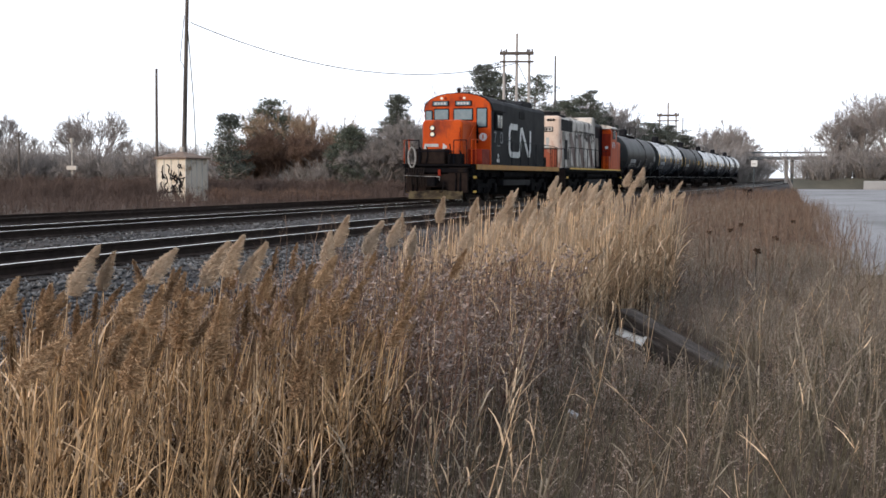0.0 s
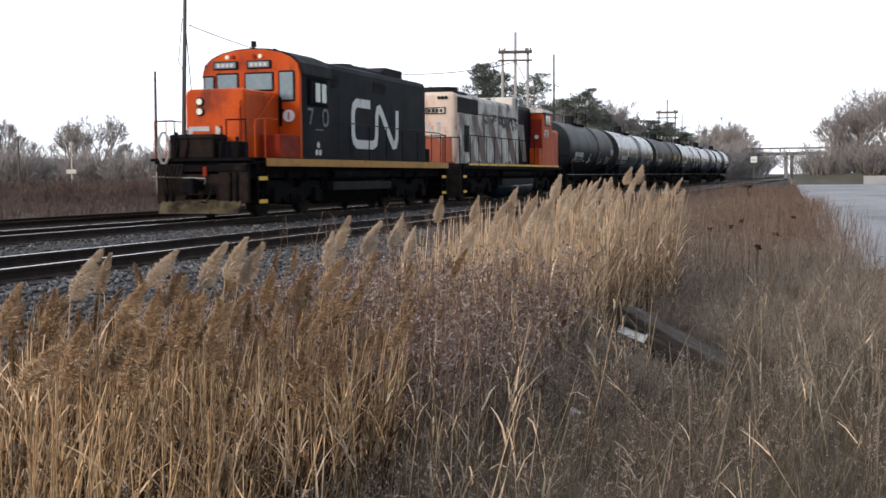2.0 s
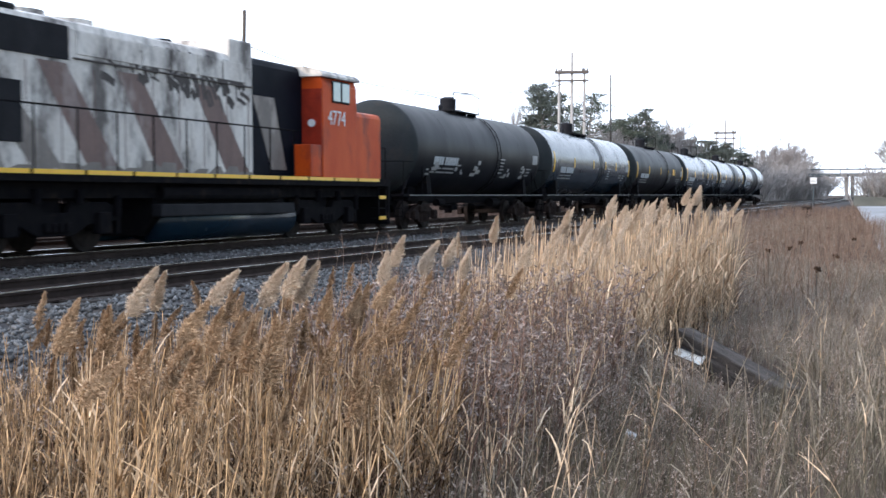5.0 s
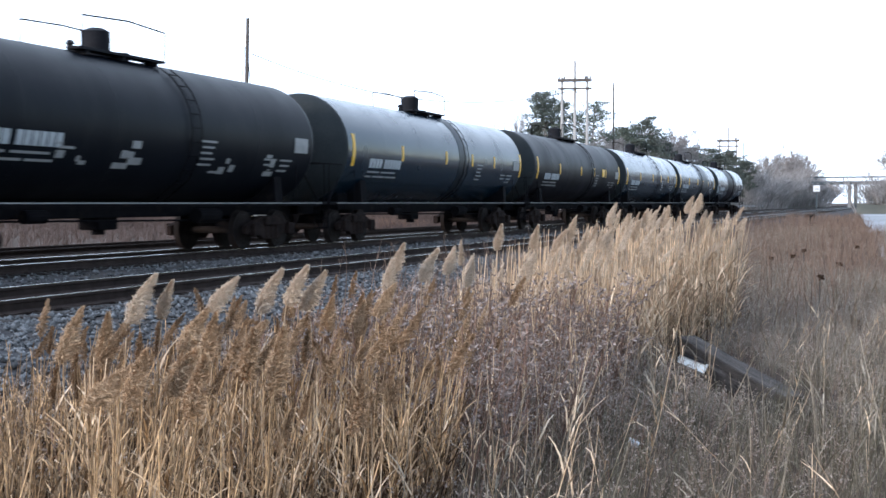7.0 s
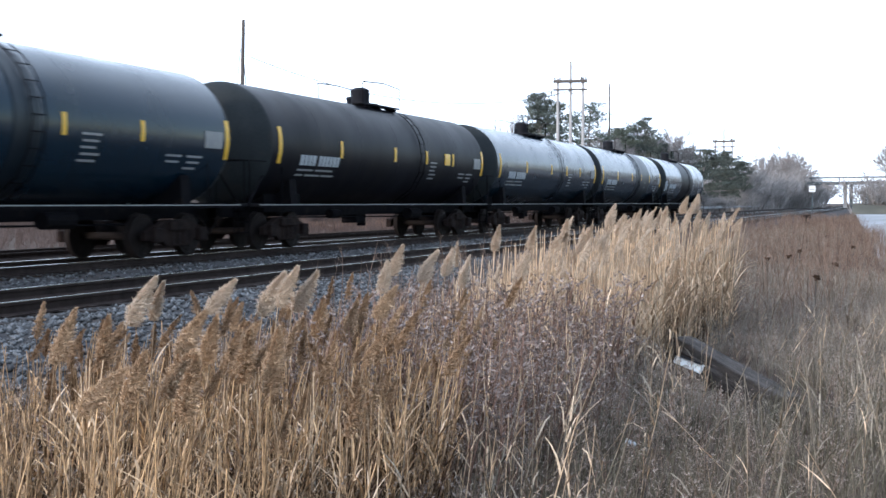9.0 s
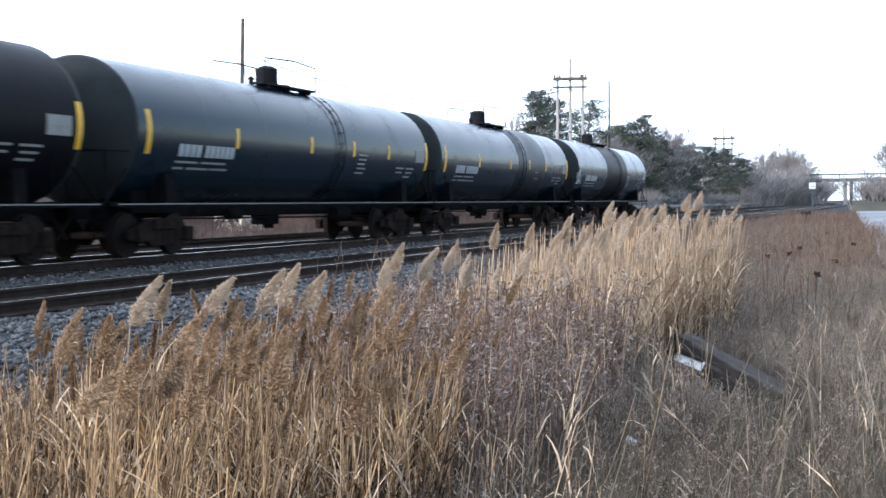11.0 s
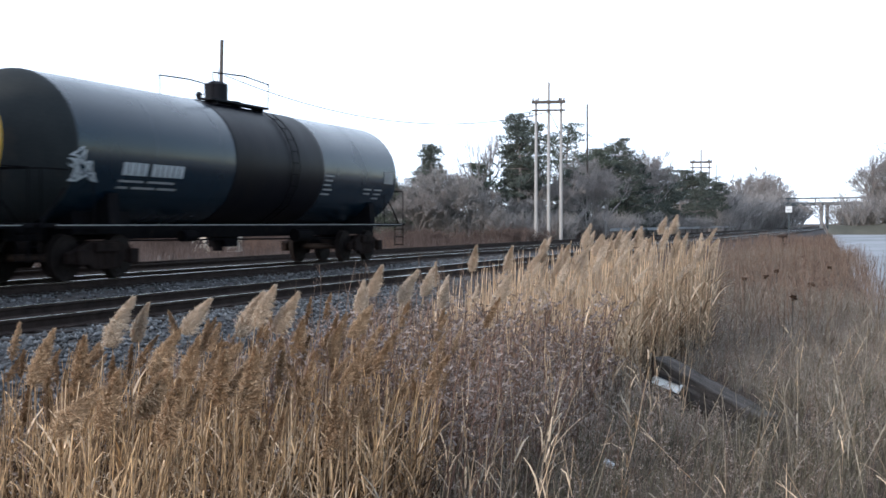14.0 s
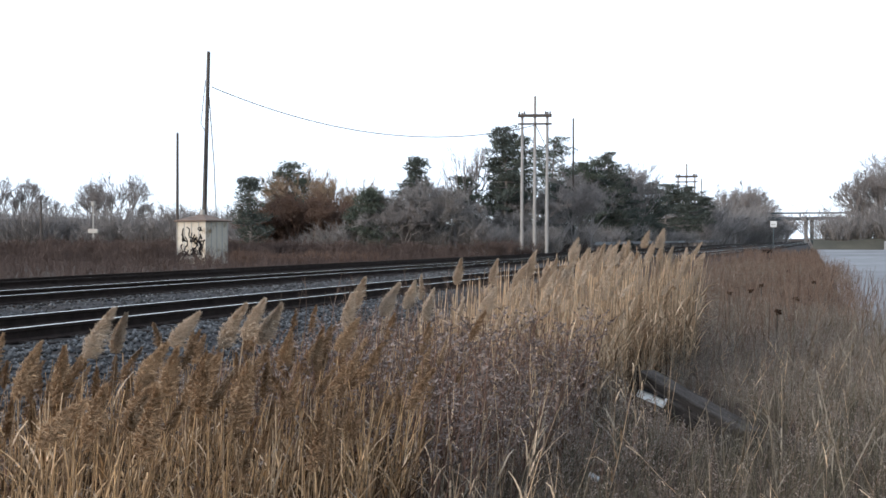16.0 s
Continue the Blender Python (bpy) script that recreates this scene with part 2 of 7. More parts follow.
def bar(bm, pts, r, n=6):
    """One bent bar of even thickness through the points."""
    pts = [Vector(p) for p in pts]
    rings, side = [], None
    for i, p in enumerate(pts):
        d = (pts[min(i + 1, len(pts) - 1)] - pts[max(i - 1, 0)]).normalized()
        side = d.orthogonal().normalized() if side is None else (side - d * side.dot(d)).normalized()
        up = d.cross(side)
        rings.append([bm.verts.new(p + side * (r * math.cos(2 * math.pi * k / n)) + up * (r * math.sin(2 * math.pi * k / n))) for k in range(n)])
    fs = [bm.faces.new(rings[0][::-1]), bm.faces.new(rings[-1])]
    for A, C in zip(rings, rings[1:]):
        fs += [bm.faces.new((A[k], A[(k + 1) % n], C[(k + 1) % n], C[k])) for k in range(n)]
    bmesh.ops.recalc_face_normals(bm, faces=fs)
    return bm


def extrude(bm, profile, axis, a, b, bevel=0.0):
    """A closed profile of (u, w) swept from a to b along axis: 'y' -> (u, t, w); 'x' -> (t, u, w)."""
    put = (lambda u, w, t: (u, t, w)) if axis == "y" else (lambda u, w, t: (t, u, w))
    v0 = [bm.verts.new(put(u, w, a)) for u, w in profile]
    v1 = [bm.verts.new(put(u, w, b)) for u, w in profile]
    k = len(profile)
    fs = [bm.faces.new(v0), bm.faces.new(v1[::-1])]
    for i in range(k):
        fs.append(bm.faces.new((v0[i], v1[i], v1[(i + 1) % k], v0[(i + 1) % k])))
    bmesh.ops.recalc_face_normals(bm, faces=fs)
    if bevel:
        es = list({e for f in fs[:2] for e in f.edges})
        bmesh.ops.bevel(bm, geom=es, offset=bevel, segments=2, affect="EDGES", profile=0.5)
    return bm


def B():
    return bmesh.new()


def thing(name, m, label, category, group=""):
    ob = new(name)
    ob.matrix_basis = m
    ob.empty_display_size = 0.3
    return tagged(ob, label, category, group)


# ---- ground, ballast and tracks ----
RAIL_Z = 0.55
TRACKS = (-10.15, -15.73, -20.6)


def ground_z(x, y):
    """Level field with a low bank under the tracks."""
    bank = max(0.0, min(1.0, (-5.9 - x) / 2.2))
    back = max(0.0, min(1.0, (-22.6 - x) / 2.0))
    return 0.22 * (bank * bank * (3 - 2 * bank)) - 0.12 * back + 0.05 * noise.noise(Vector((x * 0.25, y * 0.25, 0)))


def build_ground():
    xs = [-3000, -1200, -500, -250, -120, -80, -60, -45, -36, -30, -27, -25] + [-24 + i * 0.8 for i in range(46)] + [14, 18, 25, 40, 70, 130, 260, 600, 1500, 3000]
    ys = [-800, -200, -60, -20, -8] + [-4 + i * 1.0 for i in range(60)] + [60, 66, 74, 84, 96, 112, 130, 160, 200, 260, 350, 500, 800, 1400, 2600, 4500]
    vs = [(x, y, ground_z(x, y)) for x in xs for y in ys]
    n = len(ys)
    fs = [(i * n + j, (i + 1) * n + j, (i + 1) * n + j + 1, i * n + j + 1) for i in range(len(xs) - 1) for j in range(n - 1)]
    ob = from_arrays("ground", vs, fs, M_ground, smooth=True)
    tagged(ob, "dry brown winter field soil between weeds", "ground", kind="structure")


def build_ballast():
    prof = [(-6.7, 0.05), (-7.3, 0.22), (-8.4, 0.36), (-11.9, 0.37), (-12.9, 0.30), (-13.9, 0.36), (-17.5, 0.37), (-18.2, 0.32), (-18.9, 0.36), (-22.2, 0.36), (-23.2, 0.10), (-23.8, -0.05)]
    ys = [-220, -120, -60] + [-30 + i * 0.5 for i in range(180)] + [60 + i * 5 for i in range(29)] + [220, 300, 420, 600, 1000]
    vs, fs = [], []
    for y in ys:
        for x, z in prof:
            vs.append((x, y, z + 0.03 * noise.noise(Vector((x * 1.4, y * 1.4, 3)))))
    n = len(prof)
    for i in range(len(ys) - 1):
        for j in range(n - 1):
            fs.append((i * n + j, i * n + j + 1, (i + 1) * n + j + 1, (i + 1) * n + j))
    ob = from_arrays("ballast", vs, fs, M_ballast, smooth=True)
    tagged(ob, "grey crushed stone track ballast bed", "ballast", kind="structure")


def blob(count, mean, seed):
    """Loose stones: squashed, turned octahedra; returns vertices and faces for unit placement."""
    rng = np.random.default_rng(seed)
    base = np.array([(1, 0, 0), (0, 1, 0), (-1, 0, 0), (0, -1, 0), (0, 0, 1), (0, 0, -1)], float)
    tri = np.array([(0, 1, 4), (1, 2, 4), (2, 3, 4), (3, 0, 4), (1, 0, 5), (2, 1, 5), (3, 2, 5), (0, 3, 5)])
    s = mean * rng.uniform(0.55, 1.5, (count, 1, 1))
    v = base[None] * rng.uniform(0.6, 1.1, (count, 6, 1)) * np.stack([np.ones(count), rng.uniform(0.6, 1, count), rng.uniform(0.5, 0.8, count)], 1)[:, None, :] * s
    a = rng.uniform(0, 6.28, count)
    c, d = np.cos(a)[:, None], np.sin(a)[:, None]
    v = np.stack([v[..., 0] * c - v[..., 1] * d, v[..., 0] * d + v[..., 1] * c, v[..., 2]], -1)
    return v, tri


def scatter_stones():
    rng = np.random.default_rng(5)
    prof_x = np.array([-22.2, -18.9, -18.2, -17.5, -13.9, -12.9, -11.9, -8.4, -7.3, -6.3])
    prof_z = np.array([0.36, 0.36, 0.32, 0.37, 0.36, 0.30, 0.37, 0.36, 0.22, 0.10])
    n = 26000
    y = 4 + 46 * rng.random(n) ** 1.3
    x = np.where(rng.random(n) < 0.72, rng.uniform(-9.2, -6.2, n), rng.uniform(-14.8, -11.0, n))
    z = np.interp(x, prof_x, prof_z) + 0.012
    v, tri = blob(n, 0.042, 6)
    v += np.stack([x, y, z], 1)[:, None, :]
    f = tri[None] + (np.arange(n) * 6)[:, None, None]
    ob = from_arrays("ballast_stones", v.reshape(-1, 3), f.reshape(-1, 3), M_stone)
    tagged(ob, "loose grey crushed ballast stones on the track shoulder", "stones", kind="stuff")


def rail_mesh(bm, x, y0, y1):
    foot, head, h = 0.075, 0.037, 0.17
    z = RAIL_Z - h
    web = [(x - foot, z), (x + foot, z), (x + foot, z + 0.02), (x + 0.012, z + 0.045), (x + 0.012, z + 0.12), (x + head, z + 0.132), (x + head, z + h - 0.004), (x - head, z + h - 0.004), (x - head, z + 0.132), (x - 0.012, z + 0.12), (x - 0.012, z + 0.045), (x - foot, z + 0.02)]
    extrude(bm, web, "y", y0, y1)
    return bm


def build_tracks():
    tie_me = None
    for i, cx in enumerate(TRACKS):
        tr = thing("railway_track", pose(0, 0, 0), ("steel railway track with dark tie rows in grey ballast", "worn main line track that carries the train", "rusty brown far railway track by the weeds")[i], "railway track", "tracks")
        for s in (-1, 1):
            rx = cx + s * 0.755
            rail = part("rail", rail_mesh(B(), rx, -220, 900), M_rail, tr)
            if i < 2:
                part("running_surface", box(B(), rx - 0.034, rx + 0.034, -220, 900, RAIL_Z - 0.004, RAIL_Z), M_rail_top, rail, "polished steel rail head")
        ties = []
        near = (150, 110, 40)[i]
        if tie_me is None:
            bm = box(B(), -1.3, 1.3, -0.115, 0.115, -0.12, 0.0, 0.012)
            tie_me = bpy.data.meshes.new("tie")
            bm.to_mesh(tie_me)
            bm.free()
            tie_me.materials.append(M_tie)
        rng = random.Random(i)
        y0 = 4.0
        for k in range(near):
            shared("tie", tie_me, tr, pose(cx + rng.uniform(-0.04, 0.04), y0 + k * 0.52, 0.392 + rng.uniform(-0.006, 0.006), 0, 0, rng.uniform(-1, 1)))
        bm = B()
        y = y0 + near * 0.52
        while y < 190:
            box(bm, cx - 1.3, cx + 1.3, y - 0.115, y + 0.115, 0.28, 0.392)
            y += 0.52
        tagged(part("tie_rest", bm, M_tie, tr), kind="stuff")
        if i < 2:
            bm = B()
            for k in range(90):
                for s in (-1, 1):
                    for e in (-1, 1):
                        box(bm, cx + s * 0.755 + e * 0.10 - 0.05, cx + s * 0.755 + e * 0.10 + 0.05, y0 + k * 0.52 - 0.07, y0 + k * 0.52 + 0.07, 0.39, 0.405)
            tagged(part("tie_plate_rest", bm, M_rail, tr), kind="stuff")


build_ground()
build_ballast()
scatter_stones()
build_tracks()

# ---- the train ----
# Vehicles: the origin lies on the rail head at mid-length, the front points to -y, the near side is +x.
WHEELSETS = []      # (wheelset, radius) to be turned as the train rolls
VEHICLES = []       # (thing, its y at the start)


def mesh_of(name, bm, mat, smooth=False):
    me = bpy.data.meshes.new(name)
    bm.to_mesh(me)
    bm.free()
    me.materials.append(mat)
    if smooth:
        for p in me.polygons:
            p.use_smooth = True
    return me


def wheelset_mesh(r):
    bm = rod(B(), (-0.95, 0, 0), (0.95, 0, 0), 0.085, n=10)
    for s in (-1, 1):
        rod(bm, (s * 0.70, 0, 0), (s * 0.83, 0, 0), r, n=28)
        rod(bm, (s * 0.68, 0, 0), (s * 0.71, 0, 0), r + 0.025, n=28)
        rod(bm, (s * 0.83, 0, 0), (s * 0.85, 0, 0), r * 0.82, r * 0.80, n=28)
        for k in range(5):
            a = k * 1.2566
            rod(bm, (s * 0.85, 0.24 * math.cos(a), 0.24 * math.sin(a)), (s * 0.862, 0.24 * math.cos(a), 0.24 * math.sin(a)), 0.045, n=6)
        rod(bm, (s * 0.85, 0, 0), (s * 1.16, 0, 0), 0.11, n=10)
    return mesh_of("wheelset", bm, M_wheel)


def freight_frame_mesh(base):
    h = base / 2
    bm = B()
    prof = [(-h - 0.32, 0.36), (-h - 0.32, 0.56), (-h + 0.05, 0.66), (-0.45, 0.80), (0.45, 0.80), (h - 0.05, 0.66), (h + 0.32, 0.56), (h + 0.32, 0.36), (h - 0.28, 0.36), (0.42, 0.22), (-0.42, 0.22), (-h + 0.28, 0.36)]
    extrude(bm, prof, "x", 0.98, 1.12, 0.02)
    for s in (-1, 1):
        box(bm, 1.10, 1.24, s * h - 0.15, s * h + 0.15, 0.32, 0.62, 0.03)
    for k in (-0.24, 0, 0.24):
        rod(bm, (1.08, k, 0.26), (1.08, k, 0.55), 0.085, n=8)
    box(bm, 1.0, 1.2, -0.4, 0.4, 0.56, 0.76, 0.03)
    return mesh_of("side_frame", bm, M_truck)


def loco_frame_mesh(base):
    h = base / 2
    bm = B()
    prof = [(-h - 0.6, 0.62), (-h - 0.6, 0.86), (-h - 0.2, 0.98), (-0.5, 0.98), (-0.35, 0.78), (0.35, 0.78), (0.5, 0.98), (h + 0.2, 0.98), (h + 0.6, 0.86), (h + 0.6, 0.62), (h - 0.35, 0.55), (0.5, 0.34), (-0.5, 0.34), (-h + 0.35, 0.55)]
    extrude(bm, prof, "x", 1.02, 1.18, 0.02)
    for s in (-1, 1):
        box(bm, 1.1, 1.30, s * h - 0.2, s * h + 0.2, 0.36, 0.78, 0.03)
        rod(bm, (1.22, s * 0.62, 0.95), (1.22, s * 0.62, 1.22), 0.10, n=8)
        rod(bm, (1.22, s * (h + 0.48), 0.7), (1.22, s * (h + 0.48), 1.1), 0.08, n=8)
        box(bm, 0.95, 1.15, s * (h + 0.62) - 0.06, s * (h + 0.62) + 0.06, 0.35, 0.75)
    for k in (-0.3, -0.1, 0.1, 0.3):
        box(bm, 1.15, 1.25, k - 0.07, k + 0.07, 0.42, 0.60, 0.02)
    return mesh_of("side_frame", bm, M_under)


ME_WHEEL, ME_LWHEEL = wheelset_mesh(0.46), wheelset_mesh(0.51)
ME_FRAME, ME_LFRAME = freight_frame_mesh(1.78), loco_frame_mesh(2.74)
ME_BOLSTER = mesh_of("bogie", box(box(B(), -1.0, 1.0, -0.22, 0.22, 0.45, 0.78, 0.03), -0.4, 0.4, -0.4, 0.4, 0.78, 0.90, 0.02), M_under)
ME_LBOLSTER = mesh_of("bogie", box(box(box(B(), -1.02, 1.02, -0.35, 0.35, 0.55, 1.05, 0.03), -1.0, 1.0, -1.9, -1.7, 0.6, 0.95, 0.02), -1.0, 1.0, 1.7, 1.9, 0.6, 0.95, 0.02), M_under)


def bogie(vehicle, y, loco=False):
    bo = shared("bogie", ME_LBOLSTER if loco else ME_BOLSTER, vehicle, pose(0, y, 0))
    base, r = (2.74, 0.51) if loco else (1.78, 0.46)
    me = ME_LFRAME if loco else ME_FRAME
    shared("side_frame", me, bo)
    shared("side_frame", me, bo, pose(0, 0, 0, 0, 0, 180))
    for s in (-1, 1):
        w = shared("wheelset", ME_LWHEEL if loco else ME_WHEEL, bo, pose(0, s * base / 2, r))
        WHEELSETS.append((w, r, s * base / 2))


def coupler(vehicle, y, s):
    bm = box(B(), -0.11, 0.11, min(y, y + s * 0.5), max(y, y + s * 0.5), 0.78, 0.98, 0.02)
    e = y + s * 0.5
    box(bm, -0.19, 0.19, min(e, e + s * 0.28), max(e, e + s * 0.28), 0.66, 1.04, 0.05)
    rod(bm, (0.12, e + s * 0.26, 0.66), (0.12, e + s * 0.26, 1.06), 0.08, n=8)
    part("coupler", bm, M_under, vehicle)
    hose = bar(B(), [(0.35, y + s * 0.05, 0.85), (0.38, y + s * 0.30, 0.62), (0.36, y + s * 0.48, 0.42), (0.30, y + s * 0.60, 0.46)], 0.028)
    part("air_hose", hose, M_wheel, vehicle)


def strip(bm, pts, width, x0, x1):
    """A flat ribbon along points (y, z), from x0 to x1 thick, mitred at its bends."""
    L, R = [], []
    for i, p in enumerate(pts):
        p = Vector(p)
        a = (p - Vector(pts[i - 1])).normalized() if i else (Vector(pts[1]) - p).normalized()
        b = (Vector(pts[i + 1]) - p).normalized() if i + 1 < len(pts) else a
        n = Vector((-(a + b).y, (a + b).x)).normalized()
        k = width / 2 / max(0.6, n.dot(Vector((-a.y, a.x))))
        L.append(p + n * k)
        R.append(p - n * k)
    rings = [[bm.verts.new((x, q.x, q.y)) for q, x in ((l, x0), (r, x0), (r, x1), (l, x1))] for l, r in zip(L, R)]
    closed = (Vector(pts[0]) - Vector(pts[-1])).length < 1e-6
    fs = [] if closed else [bm.faces.new(rings[0]), bm.faces.new(rings[-1][::-1])]
    for A, C in zip(rings, rings[1:]):
        fs += [bm.faces.new((A[j], C[j], C[(j + 1) % 4], A[(j + 1) % 4])) for j in range(4)]
    bmesh.ops.recalc_face_normals(bm, faces=fs)
    return bm


def handrail(vehicle, pts, posts, x, z0, mat=None):
    """A side handrail through (y, z) points with upright stanchions."""
    bm = bar(B(), [(x, y, z) for y, z in pts], 0.019)
    part("handrail", bm, mat or M_black, vehicle)
    for y, z in posts:
        part("stanchion", rod(B(), (x, y, z0), (x, y, z), 0.017, n=6), mat or M_black, vehicle)


def steps(vehicle, x, y, mat, s):
    for k in range(4):
        part("step", box(B(), x - s * 0.32 if s > 0 else x, x if s > 0 else x - s * 0.32, y - 0.25, y + 0.25, 0.40 + k * 0.30, 0.43 + k * 0.30), mat, vehicle)
    part("step_side", box(B(), x - 0.02, x + 0.02, y - 0.29, y - 0.25, 0.38, 1.45), mat, vehicle)
    part("step_side", box(B(), x - 0.02, x + 0.02, y + 0.25, y + 0.29, 0.38, 1.45), mat, vehicle)
    for k in (0, 2):
        part("step_edge", box(B(), x - 0.005, x + 0.026, y - 0.24, y + 0.24, 0.39 + k * 0.30, 0.49 + k * 0.30), M_yellow, vehicle, "yellow step edge")


def hood_profile(half, z0, z1, r=0.16):
    return [(-half, z0), (half, z0), (half, z1 - r), (half - r * 0.3, z1 - r * 0.3), (half - r, z1), (-half + r, z1), (-half + r * 0.3, z1 - r * 0.3), (-half, z1 - r)]


def arch_profile(half, z0, zs, z1, n=10):
    """Cab section with an arched roof."""
    pts = [(-half, z0), (half, z0)]
    for i in range(n + 1):
        a = math.pi * i / n
        pts.append((half * math.cos(a) if 0 < i < n else (half if i == 0 else -half), zs + (z1 - zs) * math.sin(a) ** 0.8))
    return pts


def pane(vehicle, x0, x1, y, z0, z1, axis="y", label="", depth=0.03):
    """A window: dark rubber frame with the glass set in it; axis y: in a front wall, x: in a side wall at x."""
    e = 0.05
    if axis == "y":
        fr = part("window", box(B(), x0 - e, x1 + e, y - depth, y + 0.02, z0 - e, z1 + e, 0.04), M_roof, vehicle)
        part("pane", box(B(), x0, x1, y - depth - 0.008, y - depth + 0.004, z0, z1, 0.003), M_glass, fr)
    else:
        s = 1 if y > 0 else -1
        fr = part("window", box(B(), min(y - s * 0.02, y + s * depth), max(y - s * 0.02, y + s * depth), x0 - e, x1 + e, z0 - e, z1 + e, 0.03), M_roof, vehicle)
        part("pane", box(B(), min(y + s * (depth - 0.004), y + s * (depth + 0.008)), max(y + s * (depth - 0.004), y + s * (depth + 0.008)), x0, x1, z0, z1, 0.003), M_glass, fr)


def louvres(bm, x, y0, y1, z0, z1, n):
    for i in range(n):
        z = z0 + (z1 - z0) * (i + 0.2) / n
        box(bm, x - 0.01, x + 0.025, y0, y1, z, z + (z1 - z0) / n * 0.5)
    return bm


def loco_under(v, y0, y1, stripe, b0, b1, tank, lead=0.0):
    part("frame", box(box(B(), -1.2, 1.2, y0 + 0.2, y1 - 0.2, 1.05, 1.42), -1.45, 1.45, y0, y1, 1.42, 1.56, 0.01), M_under, v)
    for s in (-1, 1):
        part("sill_stripe", box(B(), s * 1.50 - 0.02, s * 1.50 + 0.02, y0 + lead, y1, 1.36, 1.57), stripe, v, "yellow sill band")
    bm = extrude(B(), [(-1.15, 0.65), (-0.8, 0.25), (0.8, 0.25), (1.15, 0.65), (1.15, 1.1), (-1.15, 1.1)], "y", tank[0], tank[1], 0.03)
    part("fuel_tank", bm, M_under, v)
    for s in (-1, 1):
        part("air_reservoir", rod(B(), (s * 1.22, tank[0] + 0.1, 1.15), (s * 1.22, tank[1] - 0.6, 1.15), 0.17, n=14), M_under, v, smooth=False)
        part("battery_box", box(B(), s * 1.28 - 0.12, s * 1.28 + 0.12, tank[0] - 0.05, tank[1] + 0.1, 0.66, 0.92, 0.02), M_roof, v)
    bogie(v, b0, True)
    bogie(v, b1, True)


def front_locomotive():
    v = thing("locomotive", pose(TRACKS[1], 55.3, RAIL_Z), "orange-nosed black diesel locomotive leading the train on the middle track", "locomotive", "locomotives")
    loco_under(v, -7.85, 8.7, M_stripe, -4.75, 4.95, (-2.4, 2.5), 0.65)
    # short hood
    bm = extrude(B(), hood_profile(0.88, 1.58, 3.42, 0.16), "y", -7.2, -4.95, 0.08)
    part("short_hood", bm, M_orange, v, "orange-red short hood")
    part("cab_base", box(B(), -1.46, 1.46, -6.25, -4.98, 1.58, 2.22, 0.03), M_red, v, "grimy red locker beside the short hood")
    # cab: orange front wall, black sides behind it
    part("cab_front", extrude(B(), arch_profile(1.50, 1.58, 3.93, 4.66), "y", -5.02, -4.90, 0.02), M_orange, v, "orange-red cab front")
    part("cab", extrude(B(), arch_profile(1.50, 1.58, 3.93, 4.64), "y", -4.90, -2.9, 0.02), M_black, v, "black cab with arched roof")
    part("cab_roof", extrude(B(), arch_profile(1.57, 3.90, 3.96, 4.70), "y", -4.92, -2.8), M_roof, v, "grimy grey cab roof")
    for x0, x1, z0, z1 in ((-1.42, -1.16, 3.50, 3.90), (-1.02, -0.42, 3.54, 3.96), (-0.14, 0.66, 3.52, 3.96), (0.90, 1.30, 3.22, 3.98)):
        pane(v, x0, x1, -5.02, z0, z1)
    for s in (-1, 1):
        nx = 0.27 if s > 0 else -0.76
        part("number_board", box(B(), nx - 0.38, nx + 0.38, -5.08, -5.0, 4.10, 4.34, 0.03), M_roof, v, "dark number board")
        part("board_glass", box(B(), nx - 0.32, nx + 0.32, -5.09, -5.075, 4.14, 4.30, 0.005), M_glass, v)
        nb = B()
        for k in range(4):
            box(nb, nx - 0.25 + k * 0.135, nx - 0.16 + k * 0.135, -5.098, -5.086, 4.17, 4.27)
        part("number_bar", nb, M_dull_white, v)
        part("window_recess", box(B(), s * 1.505 - 0.012, s * 1.505 + 0.012, -4.52, -3.10, 3.08, 3.86, 0.02), M_under, v)
        pane(v, -4.02, -3.68, s * 1.50, 3.20, 3.74, "x")
        pane(v, -3.56, -3.24, s * 1.50, 3.20, 3.74, "x")
        part("wind_deflector", box(B(), s * 1.56 - 0.03, s * 1.56 + 0.03, -4.40, -4.34, 3.14, 3.80), M_roof, v)
        for dx in (-0.09, 0.09):
            part("marker_lamp", rod(B(), (s * 0.42 - 0.2 + dx, -5.07, 4.45), (s * 0.42 - 0.2 + dx, -5.0, 4.45), 0.06, n=10), M_lens if dx * s > 0 else M_red, v)
    for z in (3.08, 2.82):
        fr = part("headlight", rod(B(), (-0.42, -7.25, z), (-0.42, -7.13, z), 0.12, n=14), M_roof, v)
        part("lens", rod(B(), (-0.42, -7.265, z), (-0.42, -7.24, z), 0.085, n=14), M_lens, fr)
    # white ribbon emblem low on the nose
    bm = B()
    strip(bm, [(0.40, 2.40), (0.05, 2.40), (0.0, 2.15), (0.36, 2.15)], 0.09, 0, 0.01)
    strip(bm, [(0.56, 2.15), (0.56, 2.40), (0.86, 2.15), (0.86, 2.40)], 0.085, 0, 0.01)
    bmesh.ops.transform(bm, matrix=Matrix.Translation((-0.78, -7.21, -0.95)) @ Matrix.Rotation(radians(-90), 4, "Z") @ Matrix.Diagonal((1, 1.55, 1.38, 1)), verts=bm.verts)
    part("nose_emblem", bm, M_dull_white, v, "white ribbon emblem")
    # horn and beacon on the roof
    hb = rod(rod(B(), (0, -4.8, 4.60), (0, -4.8, 4.76), 0.05), (0, -4.8, 4.74), (0, -4.8, 4.90), 0.08, n=10)
    part("beacon", hb, M_roof, v)
    bm = B()
